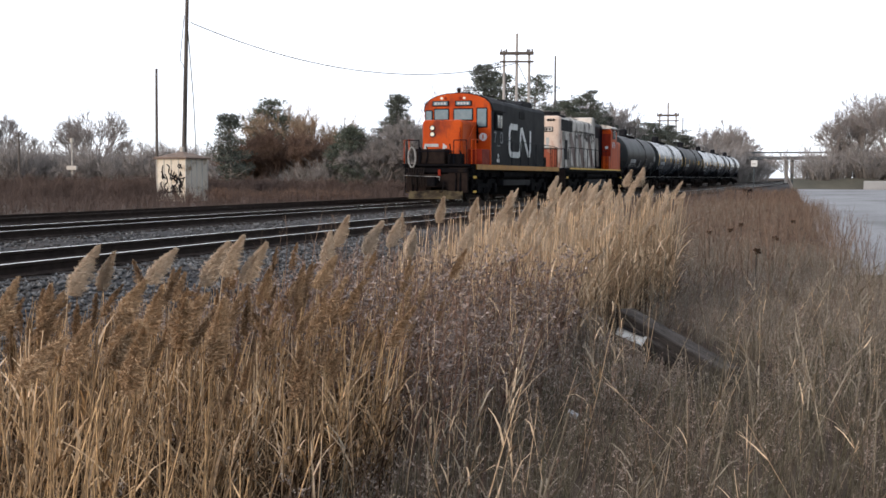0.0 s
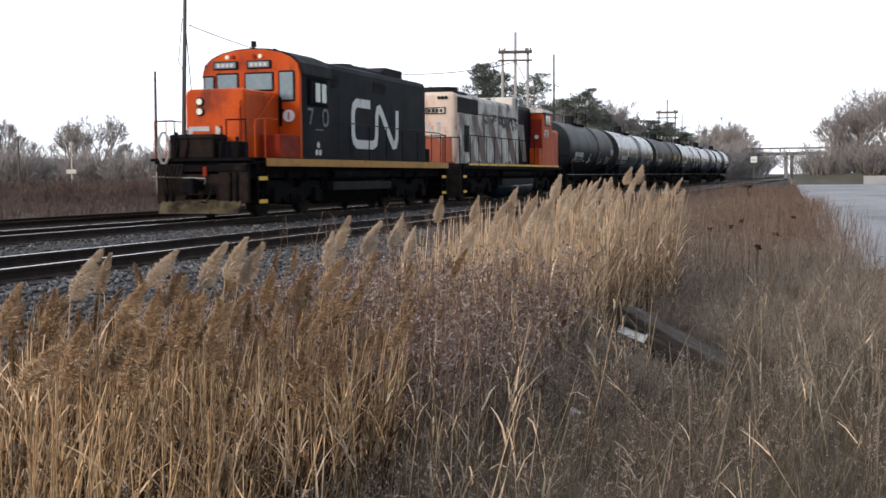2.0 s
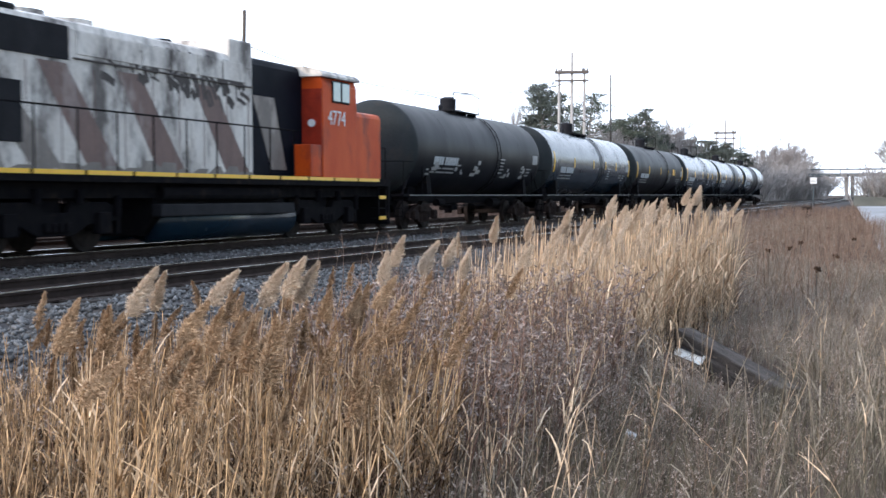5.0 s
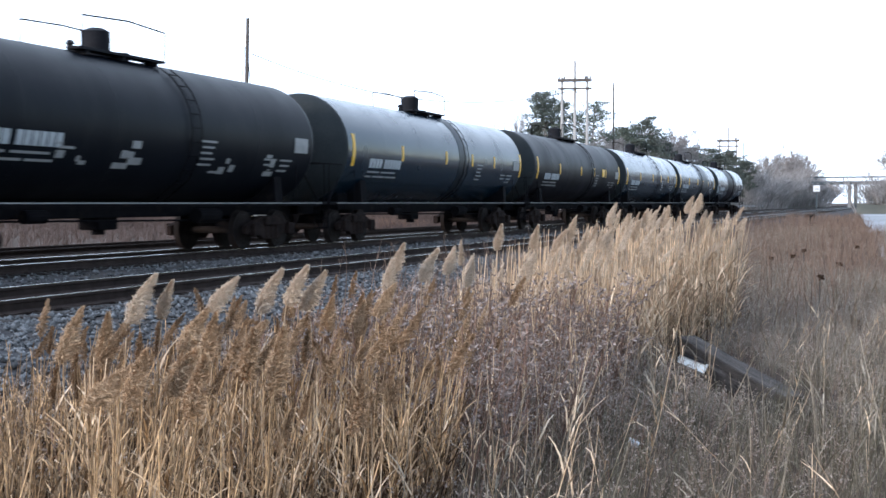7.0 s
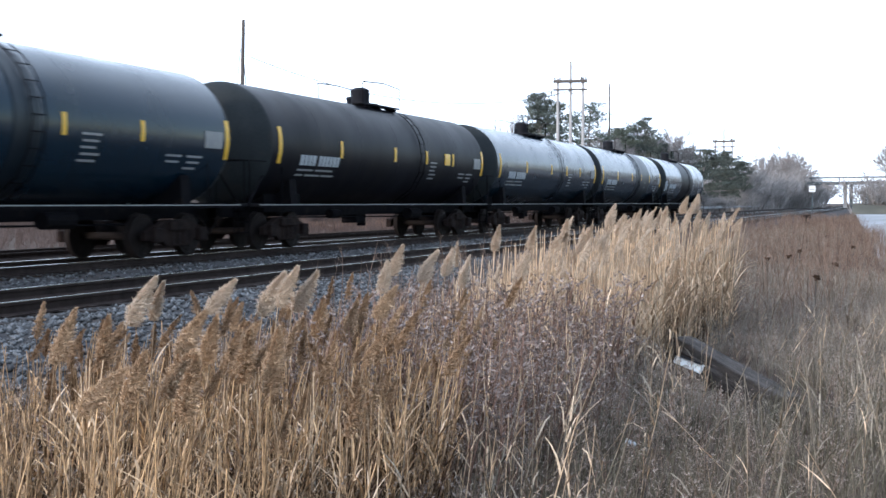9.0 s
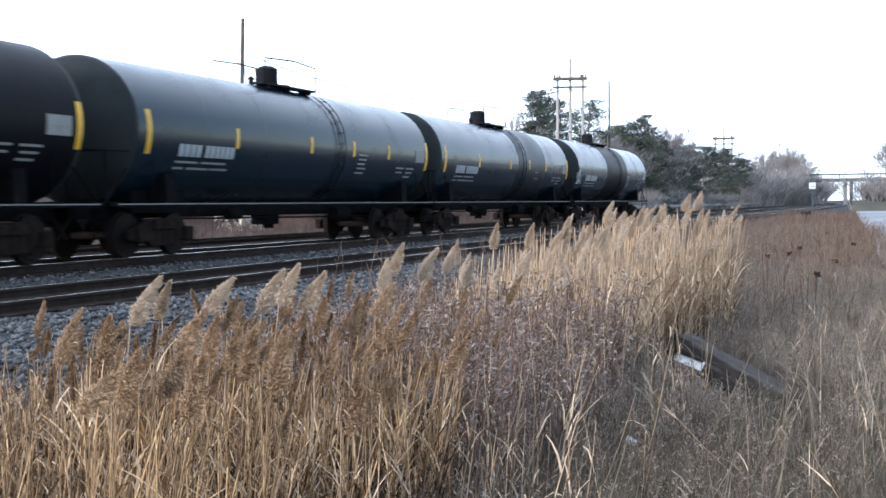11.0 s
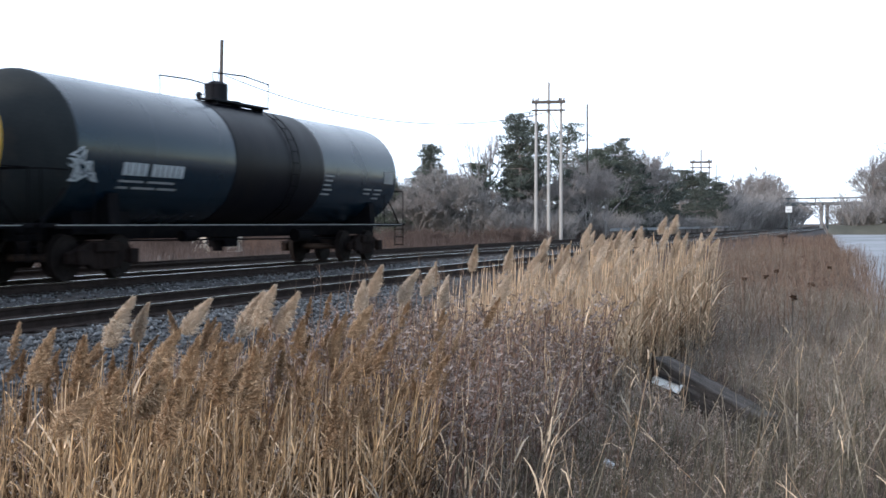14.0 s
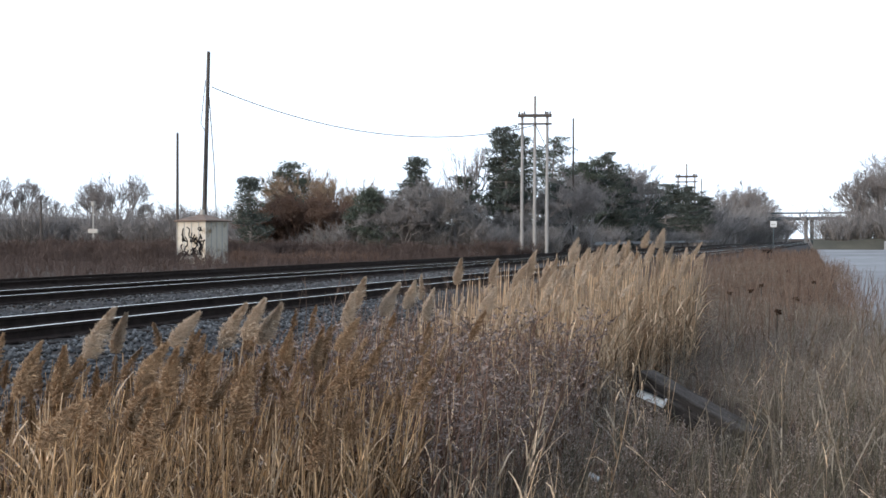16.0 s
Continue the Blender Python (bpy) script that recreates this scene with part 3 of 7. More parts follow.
    for k in (-0.14, 0, 0.14):
        rod(bm, (k, -3.3, 4.72), (k, -3.75, 4.72), 0.03, 0.08, n=10)
    box(bm, -0.2, 0.2, -3.35, -3.25, 4.56, 4.74)
    part("air_horn", bm, M_roof, v)
    # long hood
    part("long_hood", extrude(B(), hood_profile(0.93, 1.58, 4.56, 0.20), "y", -2.9, 7.72, 0.05), M_black, v, "black long hood")
    part("hood_top", extrude(B(), hood_profile(0.74, 4.40, 4.70, 0.16), "y", 0.6, 3.6, 0.05), M_roof, v)
    part("dynamic_brake_hatch", extrude(B(), [(3.5, 4.5), (3.6, 4.66), (4.0, 4.84), (5.7, 4.84), (5.75, 4.5)], "x", -0.72, 0.72, 0.03), M_roof, v)
    for y in (1.4, 2.7):
        part("roof_fan", rod(B(), (0, y, 4.68), (0, y, 4.75), 0.48, n=20), M_roof, v)
    for y in (-1.9, -1.2):
        part("exhaust_stack", box(B(), -0.22, 0.22, y - 0.2, y + 0.2, 4.5, 4.70, 0.02), M_roof, v)
    for s in (-1, 1):
        bm = B()
        path = [(1.62, 3.33), (0.5, 3.33), (0.26, 3.20), (0.18, 2.95), (0.18, 2.3), (0.28, 2.07), (0.5, 1.96), (1.85, 1.96), (2.08, 2.05), (2.17, 2.3), (2.20, 2.95), (2.30, 3.18), (2.48, 3.22), (2.66, 3.06), (3.50, 2.18), (3.70, 2.0), (3.92, 2.02), (4.05, 2.25), (4.10, 3.25)]
        strip(bm, [(0.35 + (p - 0.18) * 1.071, 2.11 + (q - 1.96) * 0.97) for p, q in path], 0.285, s * 0.925, s * 0.938)
        part("side_emblem", bm, M_white, v, "white ribbon emblem on the hood")
        bm = louvres(B(), s * 0.93, 2.2, 3.4, 3.86, 4.22, 6)
        louvres(bm, s * 0.93, -2.0, -0.8, 3.8, 4.2, 6)
        part("louvres", bm, M_roof, v)
        for k in range(7):
            part("door_seam", box(B(), s * 0.932 - 0.008, s * 0.932 + 0.003, -2.05 + k * 1.2, -2.035 + k * 1.2, 1.7, 3.6), M_roof, v)
        # cab side number ring and dots
        bm = B()
        strip(bm, [(-3.36, 3.0), (-3.16, 3.0), (-3.08, 2.90), (-3.08, 2.66), (-3.16, 2.56), (-3.36, 2.56), (-3.44, 2.66), (-3.44, 2.90), (-3.36, 3.0)], 0.075, s * 1.50, s * 1.512)
        strip(bm, [(-4.52, 2.98), (-4.18, 2.98), (-4.38, 2.56)], 0.07, s * 1.50, s * 1.512)
        part("cab_number", bm, M_worn, v, "worn grey cab number")
        bm = B()
        for y, z in ((-3.80, 1.98), (-3.92, 1.77), (-3.68, 1.77)):
            rod(bm, (s * 1.495, y, z), (s * 1.512, y, z), 0.09, n=12)
        part("three_dots", bm, M_white, v)
        part("data_line", box(B(), s * 1.506 - 0.006, s * 1.506 + 0.006, -3.98, -3.42, 2.40, 2.43), M_worn, v)
        rails = [(-2.9, 2.70), (7.6, 2.66), (8.6, 2.6)]
        handrail(v, rails, [(y, 2.68 - 0.01 * y) for y in (-1.2, 0.4, 2.0, 3.6, 5.2, 6.8, 7.9, 8.5)], s * 1.46, 1.58)
        handrail(v, [(-7.8, 2.55), (-7.2, 2.60), (-6.4, 2.6)], [(-7.8, 2.55), (-7.2, 2.6)], s * 1.46, 1.58, M_orange)
        steps(v, s * 1.46, -7.4, M_under, s)
        steps(v, s * 1.46, 8.25, M_under, s)
    # white round mark on the front wall beside the nose
    part("round_mark", rod(B(), (1.16, -5.06, 2.77), (1.16, -5.0, 2.77), 0.17, n=18), M_white, v)
    part("mark_bar", box(B(), 1.135, 1.185, -5.068, -5.058, 2.67, 2.87), M_orange, v)
    part("cab_ladder", box(box(B(), 0.86, 0.94, -5.12, -5.02, 2.5, 3.3), 0.80, 1.0, -5.14, -5.02, 2.9, 2.95), M_under, v)
    part("grab_iron", bar(B(), [(0.93, -7.0, 2.3), (0.93, -5.3, 3.45)], 0.018), M_orange, v)
    # end platform, pilot, hoses
    part("pilot", extrude(B(), [(-1.3, 0.42), (-0.5, 0.30), (-0.42, 0.62), (0.42, 0.62), (0.5, 0.30), (1.34, 0.42), (1.34, 1.42), (0.55, 1.42), (0.5, 1.16), (-0.5, 1.16), (-0.55, 1.42), (-1.3, 1.42)], "y", -8.02, -7.85, 0.02), M_truck, v, "rust-grimed black pilot plate")
    part("plough", extrude(B(), [(-8.0, 0.14), (-8.0, 0.50), (-8.14, 0.28), (-8.2, 0.14)], "x", -1.15, 1.15, 0.02), M_plough, v)
    part("end_platform", box(B(), -1.45, 1.45, -8.05, -7.0, 1.50, 1.58), M_under, v)
    part("end_beam", box(B(), -1.3, 1.34, -8.06, -7.98, 1.22, 1.40, 0.02), M_under, v)
    for x in (-1.0, -0.82, 0.86, 1.04):
        part("pilot_bracket", box(B(), x - 0.03, x + 0.03, -8.10, -8.0, 0.45, 1.2, 0.01), M_under, v)
    for x in (-1.28, -0.75, 0.75, 1.3):
        part("rail_post", rod(B(), (x, -8.0, 1.5), (x, -8.0, 2.55), 0.02, n=6), M_black, v)
    bm = B()
    bar(bm, [(-1.28, -8.0, 2.55), (-0.75, -8.0, 2.55)], 0.02)
    bar(bm, [(0.75, -8.0, 2.55), (1.3, -8.0, 2.55)], 0.02)
    bar(bm, [(-0.75, -8.03, 2.1), (0.75, -8.03, 2.1)], 0.015)
    part("end_rail", bm, M_black, v)
    part("uncoupling_lever", bar(B(), [(-1.35, -8.12, 1.1), (0.2, -8.14, 1.05), (0.2, -8.2, 0.9)], 0.018), M_hose, v)
    for k in range(7):
        x = -1.15 + k * 0.11
        part("control_hose", bar(B(), [(x, -8.08, 1.42), (x, -8.22, 1.1), (x + 0.03, -8.2, 0.75), (x + 0.05, -8.14, 0.62)], 0.026), M_wheel, v)
    lp = [(-1.02 + 0.16 * math.cos(a * 0.628), -8.1, 1.85 + 0.42 * math.sin(a * 0.628)) for a in range(11)]
    part("hanging_hose", bar(B(), lp, 0.035), M_hose, v, "pale looped hose")
    part("drum_box", box(B(), -0.95, 0.35, -7.95, -7.21, 1.58, 2.20, 0.05), M_truck, v)
    for x, z0, z1, r in ((-0.75, 1.55, 2.25, 0.05), (-0.45, 1.6, 2.3, 0.03), (0.55, 1.55, 2.4, 0.03), (1.0, 1.5, 2.1, 0.045)):
        part("pipe", bar(B(), [(x, -8.0, z0), (x + 0.08, -7.98, (z0 + z1) / 2), (x, -7.9, z1)], r), M_under, v)
    part("toolbox", box(B(), 0.45, 1.0, -7.9, -7.23, 1.58, 2.0, 0.04), M_under, v)
    part("nose_door", box(B(), 0.20, 0.74, -7.225, -7.195, 1.62, 2.9, 0.02), M_orange, v)
    part("nose_ladder_bar", bar(B(), [(0.80, -7.25, 1.7), (0.80, -7.27, 3.1)], 0.015), M_black, v)
    part("red_tag", box(B(), 0.12, 0.22, -8.12, -8.08, 1.1, 1.35), M_red, v)
    coupler(v, -7.95, -1)
    coupler(v, 8.7, 1)
    part("rear_pilot", box(B(), -1.45, 1.45, 8.7, 8.84, 0.2, 1.45, 0.02), M_under, v)
    bm = B()
    for x in (-1.4, -0.6, 0.6, 1.4):
        rod(bm, (x, 8.65, 1.58), (x, 8.65, 2.6), 0.02, n=6)
    bar(bm, [(-1.4, 8.65, 2.6), (1.4, 8.65, 2.6)], 0.02)
    part("rear_rail", bm, M_black, v)
    part("rear_box", box(B(), -0.9, 0.9, 7.74, 8.3, 1.58, 2.1, 0.04), M_under, v)
    VEHICLES.append((v, 55.3))


def text_mesh(name, body, size, mat, parent, m):
    cu = bpy.data.curves.new(name, "FONT")
    cu.body, cu.size, cu.extrude = body, size, 0.004
    tmp = bpy.data.objects.new(name, cu)
    scene.collection.objects.link(tmp)
    dg = bpy.context.evaluated_depsgraph_get()
    me = bpy.data.meshes.new_from_object(tmp.evaluated_get(dg))
    bpy.data.objects.remove(tmp)
    me.materials.clear()
    me.materials.append(mat)
    ob = new(name, me)
    ob.parent = parent
    ob.matrix_local = m
    return ob


def slanted(bm, a0, a1, za, c0, c1, zc, x0, x1):
    """A slanting plate between an upper edge a0-a1 at za and a lower edge c0-c1 at zc."""
    rings = [[bm.verts.new((x, y, z)) for y, z in ((a0, za), (a1, za), (c1, zc), (c0, zc))] for x in (x0, x1)]
    fs = [bm.faces.new(rings[0]), bm.faces.new(rings[1][::-1])]
    fs += [bm.faces.new((rings[0][j], rings[1][j], rings[1][(j + 1) % 4], rings[0][(j + 1) % 4])) for j in range(4)]
    bmesh.ops.recalc_face_normals(bm, faces=fs)
    return bm


def second_locomotive():
    v = thing("locomotive", pose(TRACKS[1], 75.3, RAIL_Z), "faded grey and white striped diesel locomotive with flaking paint, coupled second", "locomotive", "locomotives")
    loco_under(v, -9.3, 9.3, M_under, -5.9, 5.6, (-2.7, 3.2))
    prng_g = random.Random(5)
    # long hood leads: end face, side body, dark radiator
    part("hood_end", extrude(B(), hood_profile(0.95, 1.56, 4.48, 0.2), "y", -8.52, -7.8, 0.14), M_end, v, "flaking pinkish white hood end")
    part("long_hood", extrude(B(), hood_profile(0.94, 1.56, 4.46, 0.2), "y", -7.8, 2.0, 0.03), M_zebra_w, v, "flaking white striped long hood")
    part("end_panel", box(B(), -0.78, 0.80, -8.545, -8.50, 1.6, 2.62, 0.03), M_orange_old, v, "faded orange lower end panel")
    for s in (-1, 1):
        part("radiator_grille", box(B(), s * 0.945 - 0.015, s * 0.945 + 0.02, -8.22, -5.15, 3.66, 4.30, 0.01), M_roof, v, "dark radiator grille")
        for k, (a, c, w0, w1) in enumerate(((-8.2, -6.25, 0.75, 0.9), (-6.08, -4.57, 0.85, 1.02), (-3.60, -2.16, 0.82, 1.1), (-0.72, 0.72, 0.9, 1.1))):
            part("stripe", slanted(B(), a, a + w0, 3.60, c, c + w1, 1.62, s * 0.936, s * 0.946), M_zebra_d if k else M_zebra_g, v, "dark diagonal stripe")
        for k in range(14):
            y0 = -7.5 + k * 0.68
            part("grime_patch", slanted(B(), y0 + prng_g.uniform(0.0, 0.25), y0 + prng_g.uniform(0.3, 0.6), 1.64 + prng_g.uniform(0.02, 0.30), y0 - 0.1, y0 + prng_g.uniform(0.5, 0.9), 1.59, s * 0.938, s * 0.9475 + s * 0.0004 * k), M_zebra_g, v)
        part("hood_ledge", box(B(), s * 0.945 - 0.012, s * 0.945 + 0.03, -5.0, 1.95, 3.70, 3.73), M_flake, v)
        for k in range(6):
            part("access_panel", box(B(), s * 0.945 - 0.012, s * 0.945 + 0.012, -4.9 + k * 1.1, -3.86 + k * 1.1, 3.80, 4.24, 0.01), M_zebra_w, v)
        prng = random.Random(17 + s)
        for k in range(90):
            yy, zz = prng.triangular(-4.6, 1.6, 1.0), 4.25 - abs(prng.gauss(0, 0.42))
            w, hh = prng.uniform(0.06, 0.45), prng.uniform(0.05, 0.42)
            q = [(yy, zz), (yy + w * 0.4, zz - hh * 0.2), (yy + w, zz - hh)]
            part("flaked_patch", strip(B(), q, prng.uniform(0.03, 0.2), s * 0.938, s * 0.9475), M_flake, v)
        part("side_door_opening", box(B(), s * 0.945 - 0.012, s * 0.945 + 0.016, -7.22, -6.52, 2.06, 3.17, 0.01), M_roof, v)
        bm = louvres(B(), s * 0.945, -8.1, -7.5, 1.75, 2.35, 8)
        part("louvres", bm, M_zebra_w, v)
        for k in range(9):
            part("door_seam", box(B(), s * 0.94 - 0.012, s * 0.94 + 0.009, -6.4 + k * 1.02, -6.385 + k * 1.02, 1.6, 3.55), M_zebra_d, v)
        rails = [(-8.7, 2.0), (-8.6, 2.6), (-8.4, 2.72), (3.4, 2.72)]
        handrail(v, rails, [(-8.1 + k * 1.25, 2.72) for k in range(10)], s * 1.46, 1.58, M_under)
        steps(v, s * 1.46, -8.95, M_under, s)
        steps(v, s * 1.46, 8.8, M_under, s)
        for k in range(11):
            part("sill_reflector", box(B(), s * 1.523 - 0.006, s * 1.523 + 0.006, -8.5 + k * 1.55, -7.05 + k * 1.55, 1.49, 1.575), M_yellow, v, "yellow sill reflector")
    for z in (4.30, 4.02):
        fr = part("headlight", rod(B(), (-0.56, -8.60, z), (-0.56, -8.48, z), 0.13, n=14), M_orange_old, v)
        part("lens", rod(B(), (-0.56, -8.615, z), (-0.56, -8.59, z), 0.085, n=14), M_lens, fr)
    for s in (-1, 1):
        nx, w = (0.12, 0.44) if s > 0 else (-0.72, 0.22)
        part("number_board", box(B(), nx - w, nx + w, -8.57, -8.50, 3.58, 3.86, 0.03), M_roof, v, "dark rimmed number board")
        part("board_face", box(B(), nx - w + 0.05, nx + w - 0.05, -8.58, -8.565, 3.62, 3.82, 0.005), M_zebra_w, v)
        nb = B()
        for k in range(4):
            box(nb, nx - w * 0.68 + k * w * 0.38, nx - w * 0.44 + k * w * 0.38, -8.588, -8.576, 3.66, 3.78)
        part("number_bar", nb, M_roof, v)
    bm = B()
    for k in range(3):
        rod(bm, (0.28 + k * 0.15, -8.58, 4.24), (0.28 + k * 0.15, -8.50, 4.24), 0.07, n=8)
    part("marker_lamps", bm, M_roof, v)
    bm = strip(B(), [(0.15, 2.75), (0.15, 3.05), (0.5, 2.75), (0.5, 3.05)], 0.09, 0, 0.01)
    bmesh.ops.transform(bm, matrix=Matrix.Translation((-0.75, -8.53, -3.15)) @ Matrix.Rotation(radians(-90), 4, "Z") @ Matrix.Diagonal((1, 2.0, 2.1, 1)), verts=bm.verts)
    part("end_emblem", bm, M_dull_white, v, "worn white ribbon emblem")
    for s in (-1, 1):
        part("fuel_drum", rod(B(), (s * 0.82, -2.4, 0.56), (s * 0.82, 3.6, 0.56), 0.46, n=28), M_tank_gloss, v, "dark blue round fuel tank", smooth=True)
    part("fan_housing", rod(box(B(), -0.85, 0.85, -8.2, -6.5, 4.42, 4.54, 0.03), (0, -7.4, 4.54), (0, -7.4, 4.72), 0.70, n=24), M_roof, v)
    for y in (-5.6, -4.1):
        part("roof_fan", rod(B(), (0, y, 4.44), (0, y, 4.58), 0.62, n=24), M_zebra_w, v)
    part("blower_housing", box(B(), -0.9, 0.95, 0.9, 2.0, 4.1, 4.80, 0.06), M_zebra_w, v)
    part("exhaust_stack", rod(B(), (0, -0.6, 4.38), (0, -0.6, 4.62), 0.28, n=14), M_roof, v)
    # lower dark section before the cab, cab, short hood
    part("equipment_hood", extrude(B(), hood_profile(0.90, 1.56, 4.50, 0.2), "y", 2.0, 4.75, 0.03), M_black, v, "black hood section by the cab")
    part("cab", extrude(B(), arch_profile(1.50, 1.56, 4.05, 4.46), "y", 4.75, 6.95, 0.03), M_orange, v, "orange-red cab")
    part("cab_roof", extrude(B(), arch_profile(1.56, 4.22, 4.28, 4.52), "y", 4.6, 7.02), M_zebra_w, v)
    part("short_hood", extrude(B(), hood_profile(1.42, 1.56, 3.45, 0.15), "y", 6.9, 8.85, 0.06), M_orange, v, "orange-red short hood")
    for s in (-1, 1):
        pane(v, 5.36, 5.80, s * 1.50, 3.62, 4.12, "x")
        pane(v, 5.92, 6.38, s * 1.50, 3.62, 4.12, "x")
        part("cab_rear_panel", box(B(), s * 1.2 - 0.28, s * 1.2 + 0.28, 4.69, 4.76, 1.6, 3.9), M_red, v)
        part("cab_rear_door", box(B(), s * 1.2 - 0.22, s * 1.2 + 0.22, 4.66, 4.70, 1.62, 2.3), M_under, v)
        part("lower_locker", box(B(), min(s * 1.0, s * 1.49), max(s * 1.0, s * 1.49), 4.05, 4.68, 1.58, 2.42, 0.03), M_orange, v)
        part("round_mark", rod(B(), (s * 1.22, 4.68, 3.0), (s * 1.22, 4.64, 3.0), 0.10, n=14), M_white, v)
        part("side_panel", slanted(B(), 2.03, 3.15, 3.55, 3.0, 3.8, 1.75, s * 0.90, s * 0.915), M_zebra_g, v, "grey diagonal panel")
        handrail(v, [(8.6, 2.5), (9.2, 2.5)], [(9.2, 2.5)], s * 1.4, 1.58, M_under)
    text_mesh("cab_number", "4774", 0.56, M_white, v, Matrix.Translation((1.515, 5.05, 2.98)) @ Matrix(((0, 0, 1, 0), (1, 0, 0, 0), (0, 1, 0, 0), (0, 0, 0, 1))))
    part("front_pilot", box(B(), -1.45, 1.45, -9.5, -9.3, 0.25, 1.5, 0.03), M_truck, v)
    part("rear_pilot", box(B(), -1.45, 1.45, 9.3, 9.45, 0.25, 1.5, 0.03), M_under, v)
    coupler(v, -9.3, -1)
    coupler(v, 9.3, 1)
    for x in (-1.4, -0.7, 0.7, 1.4):
        part("rail_post", rod(B(), (x, -9.4, 1.5), (x, -9.4, 2.6), 0.022, n=6), M_under, v)
    bm = B()
    bar(bm, [(-1.4, -9.4, 2.6), (1.4, -9.4, 2.6)], 0.022)
    part("end_rail", bm, M_under, v)
    for k in range(6):
        x = 0.35 + k * 0.11
        part("control_hose", bar(B(), [(x, -9.5, 1.42), (x, -9.62, 1.1), (x + 0.03, -9.6, 0.75)], 0.026), M_wheel, v)
    VEHICLES.append((v, 75.3))


TANK_R, TANK_Z = 1.53, 2.62


def lathe(bm, rows, n=44):
    """Rows of (y, radius) turned round the tank's axis."""
    rings = []
    for y, r in rows:
        rings.append([bm.verts.new((r * math.sin(a * 2 * math.pi / n), y, TANK_Z + r * math.cos(a * 2 * math.pi / n))) for a in range(n)] if r > 1e-4 else [bm.verts.new((0, y, TANK_Z))])
    for A, C in zip(rings, rings[1:]):
        for i in range(n):
            j = (i + 1) % n
            if len(A) == 1:
                bm.faces.new((A[0], C[j], C[i]))
            elif len(C) == 1:
                bm.faces.new((A[i], A[j], C[0]))
            else:
                bm.faces.new((A[i], A[j], C[j], C[i]))
    bmesh.ops.recalc_face_normals(bm, faces=bm.faces)
    return bm


def on_tank(y, z, proud=0.0, s=1):
    """The place on the tank's side at height z."""
    r = TANK_R + proud
    return (s * math.sqrt(max(0.0, r * r - (z - TANK_Z) ** 2)), y, z)


def curved_bar(bm, y0, y1, z0, z1, s=1, proud=0.006, n=4):
    """A mark that lies on the tank's side."""
    rows = []
    for i in range(n + 1):
        z = z0 + (z1 - z0) * i / n
        rows.append([bm.verts.new(on_tank(y, z, p, s)) for y in (y0, y1) for p in (-0.01, proud)])
    for a, b in zip(rows, rows[1:]):
        bm.faces.new((a[1], a[3], b[3], b[1]))
        bm.faces.new((a[0], a[1], b[1], b[0]))
        bm.faces.new((a[3], a[2], b[2], b[3]))
    for r in (rows[0], rows[-1]):
        bm.faces.new((r[0], r[1], r[3], r[2]))
    bmesh.ops.recalc_face_normals(bm, faces=bm.faces)
    return bm


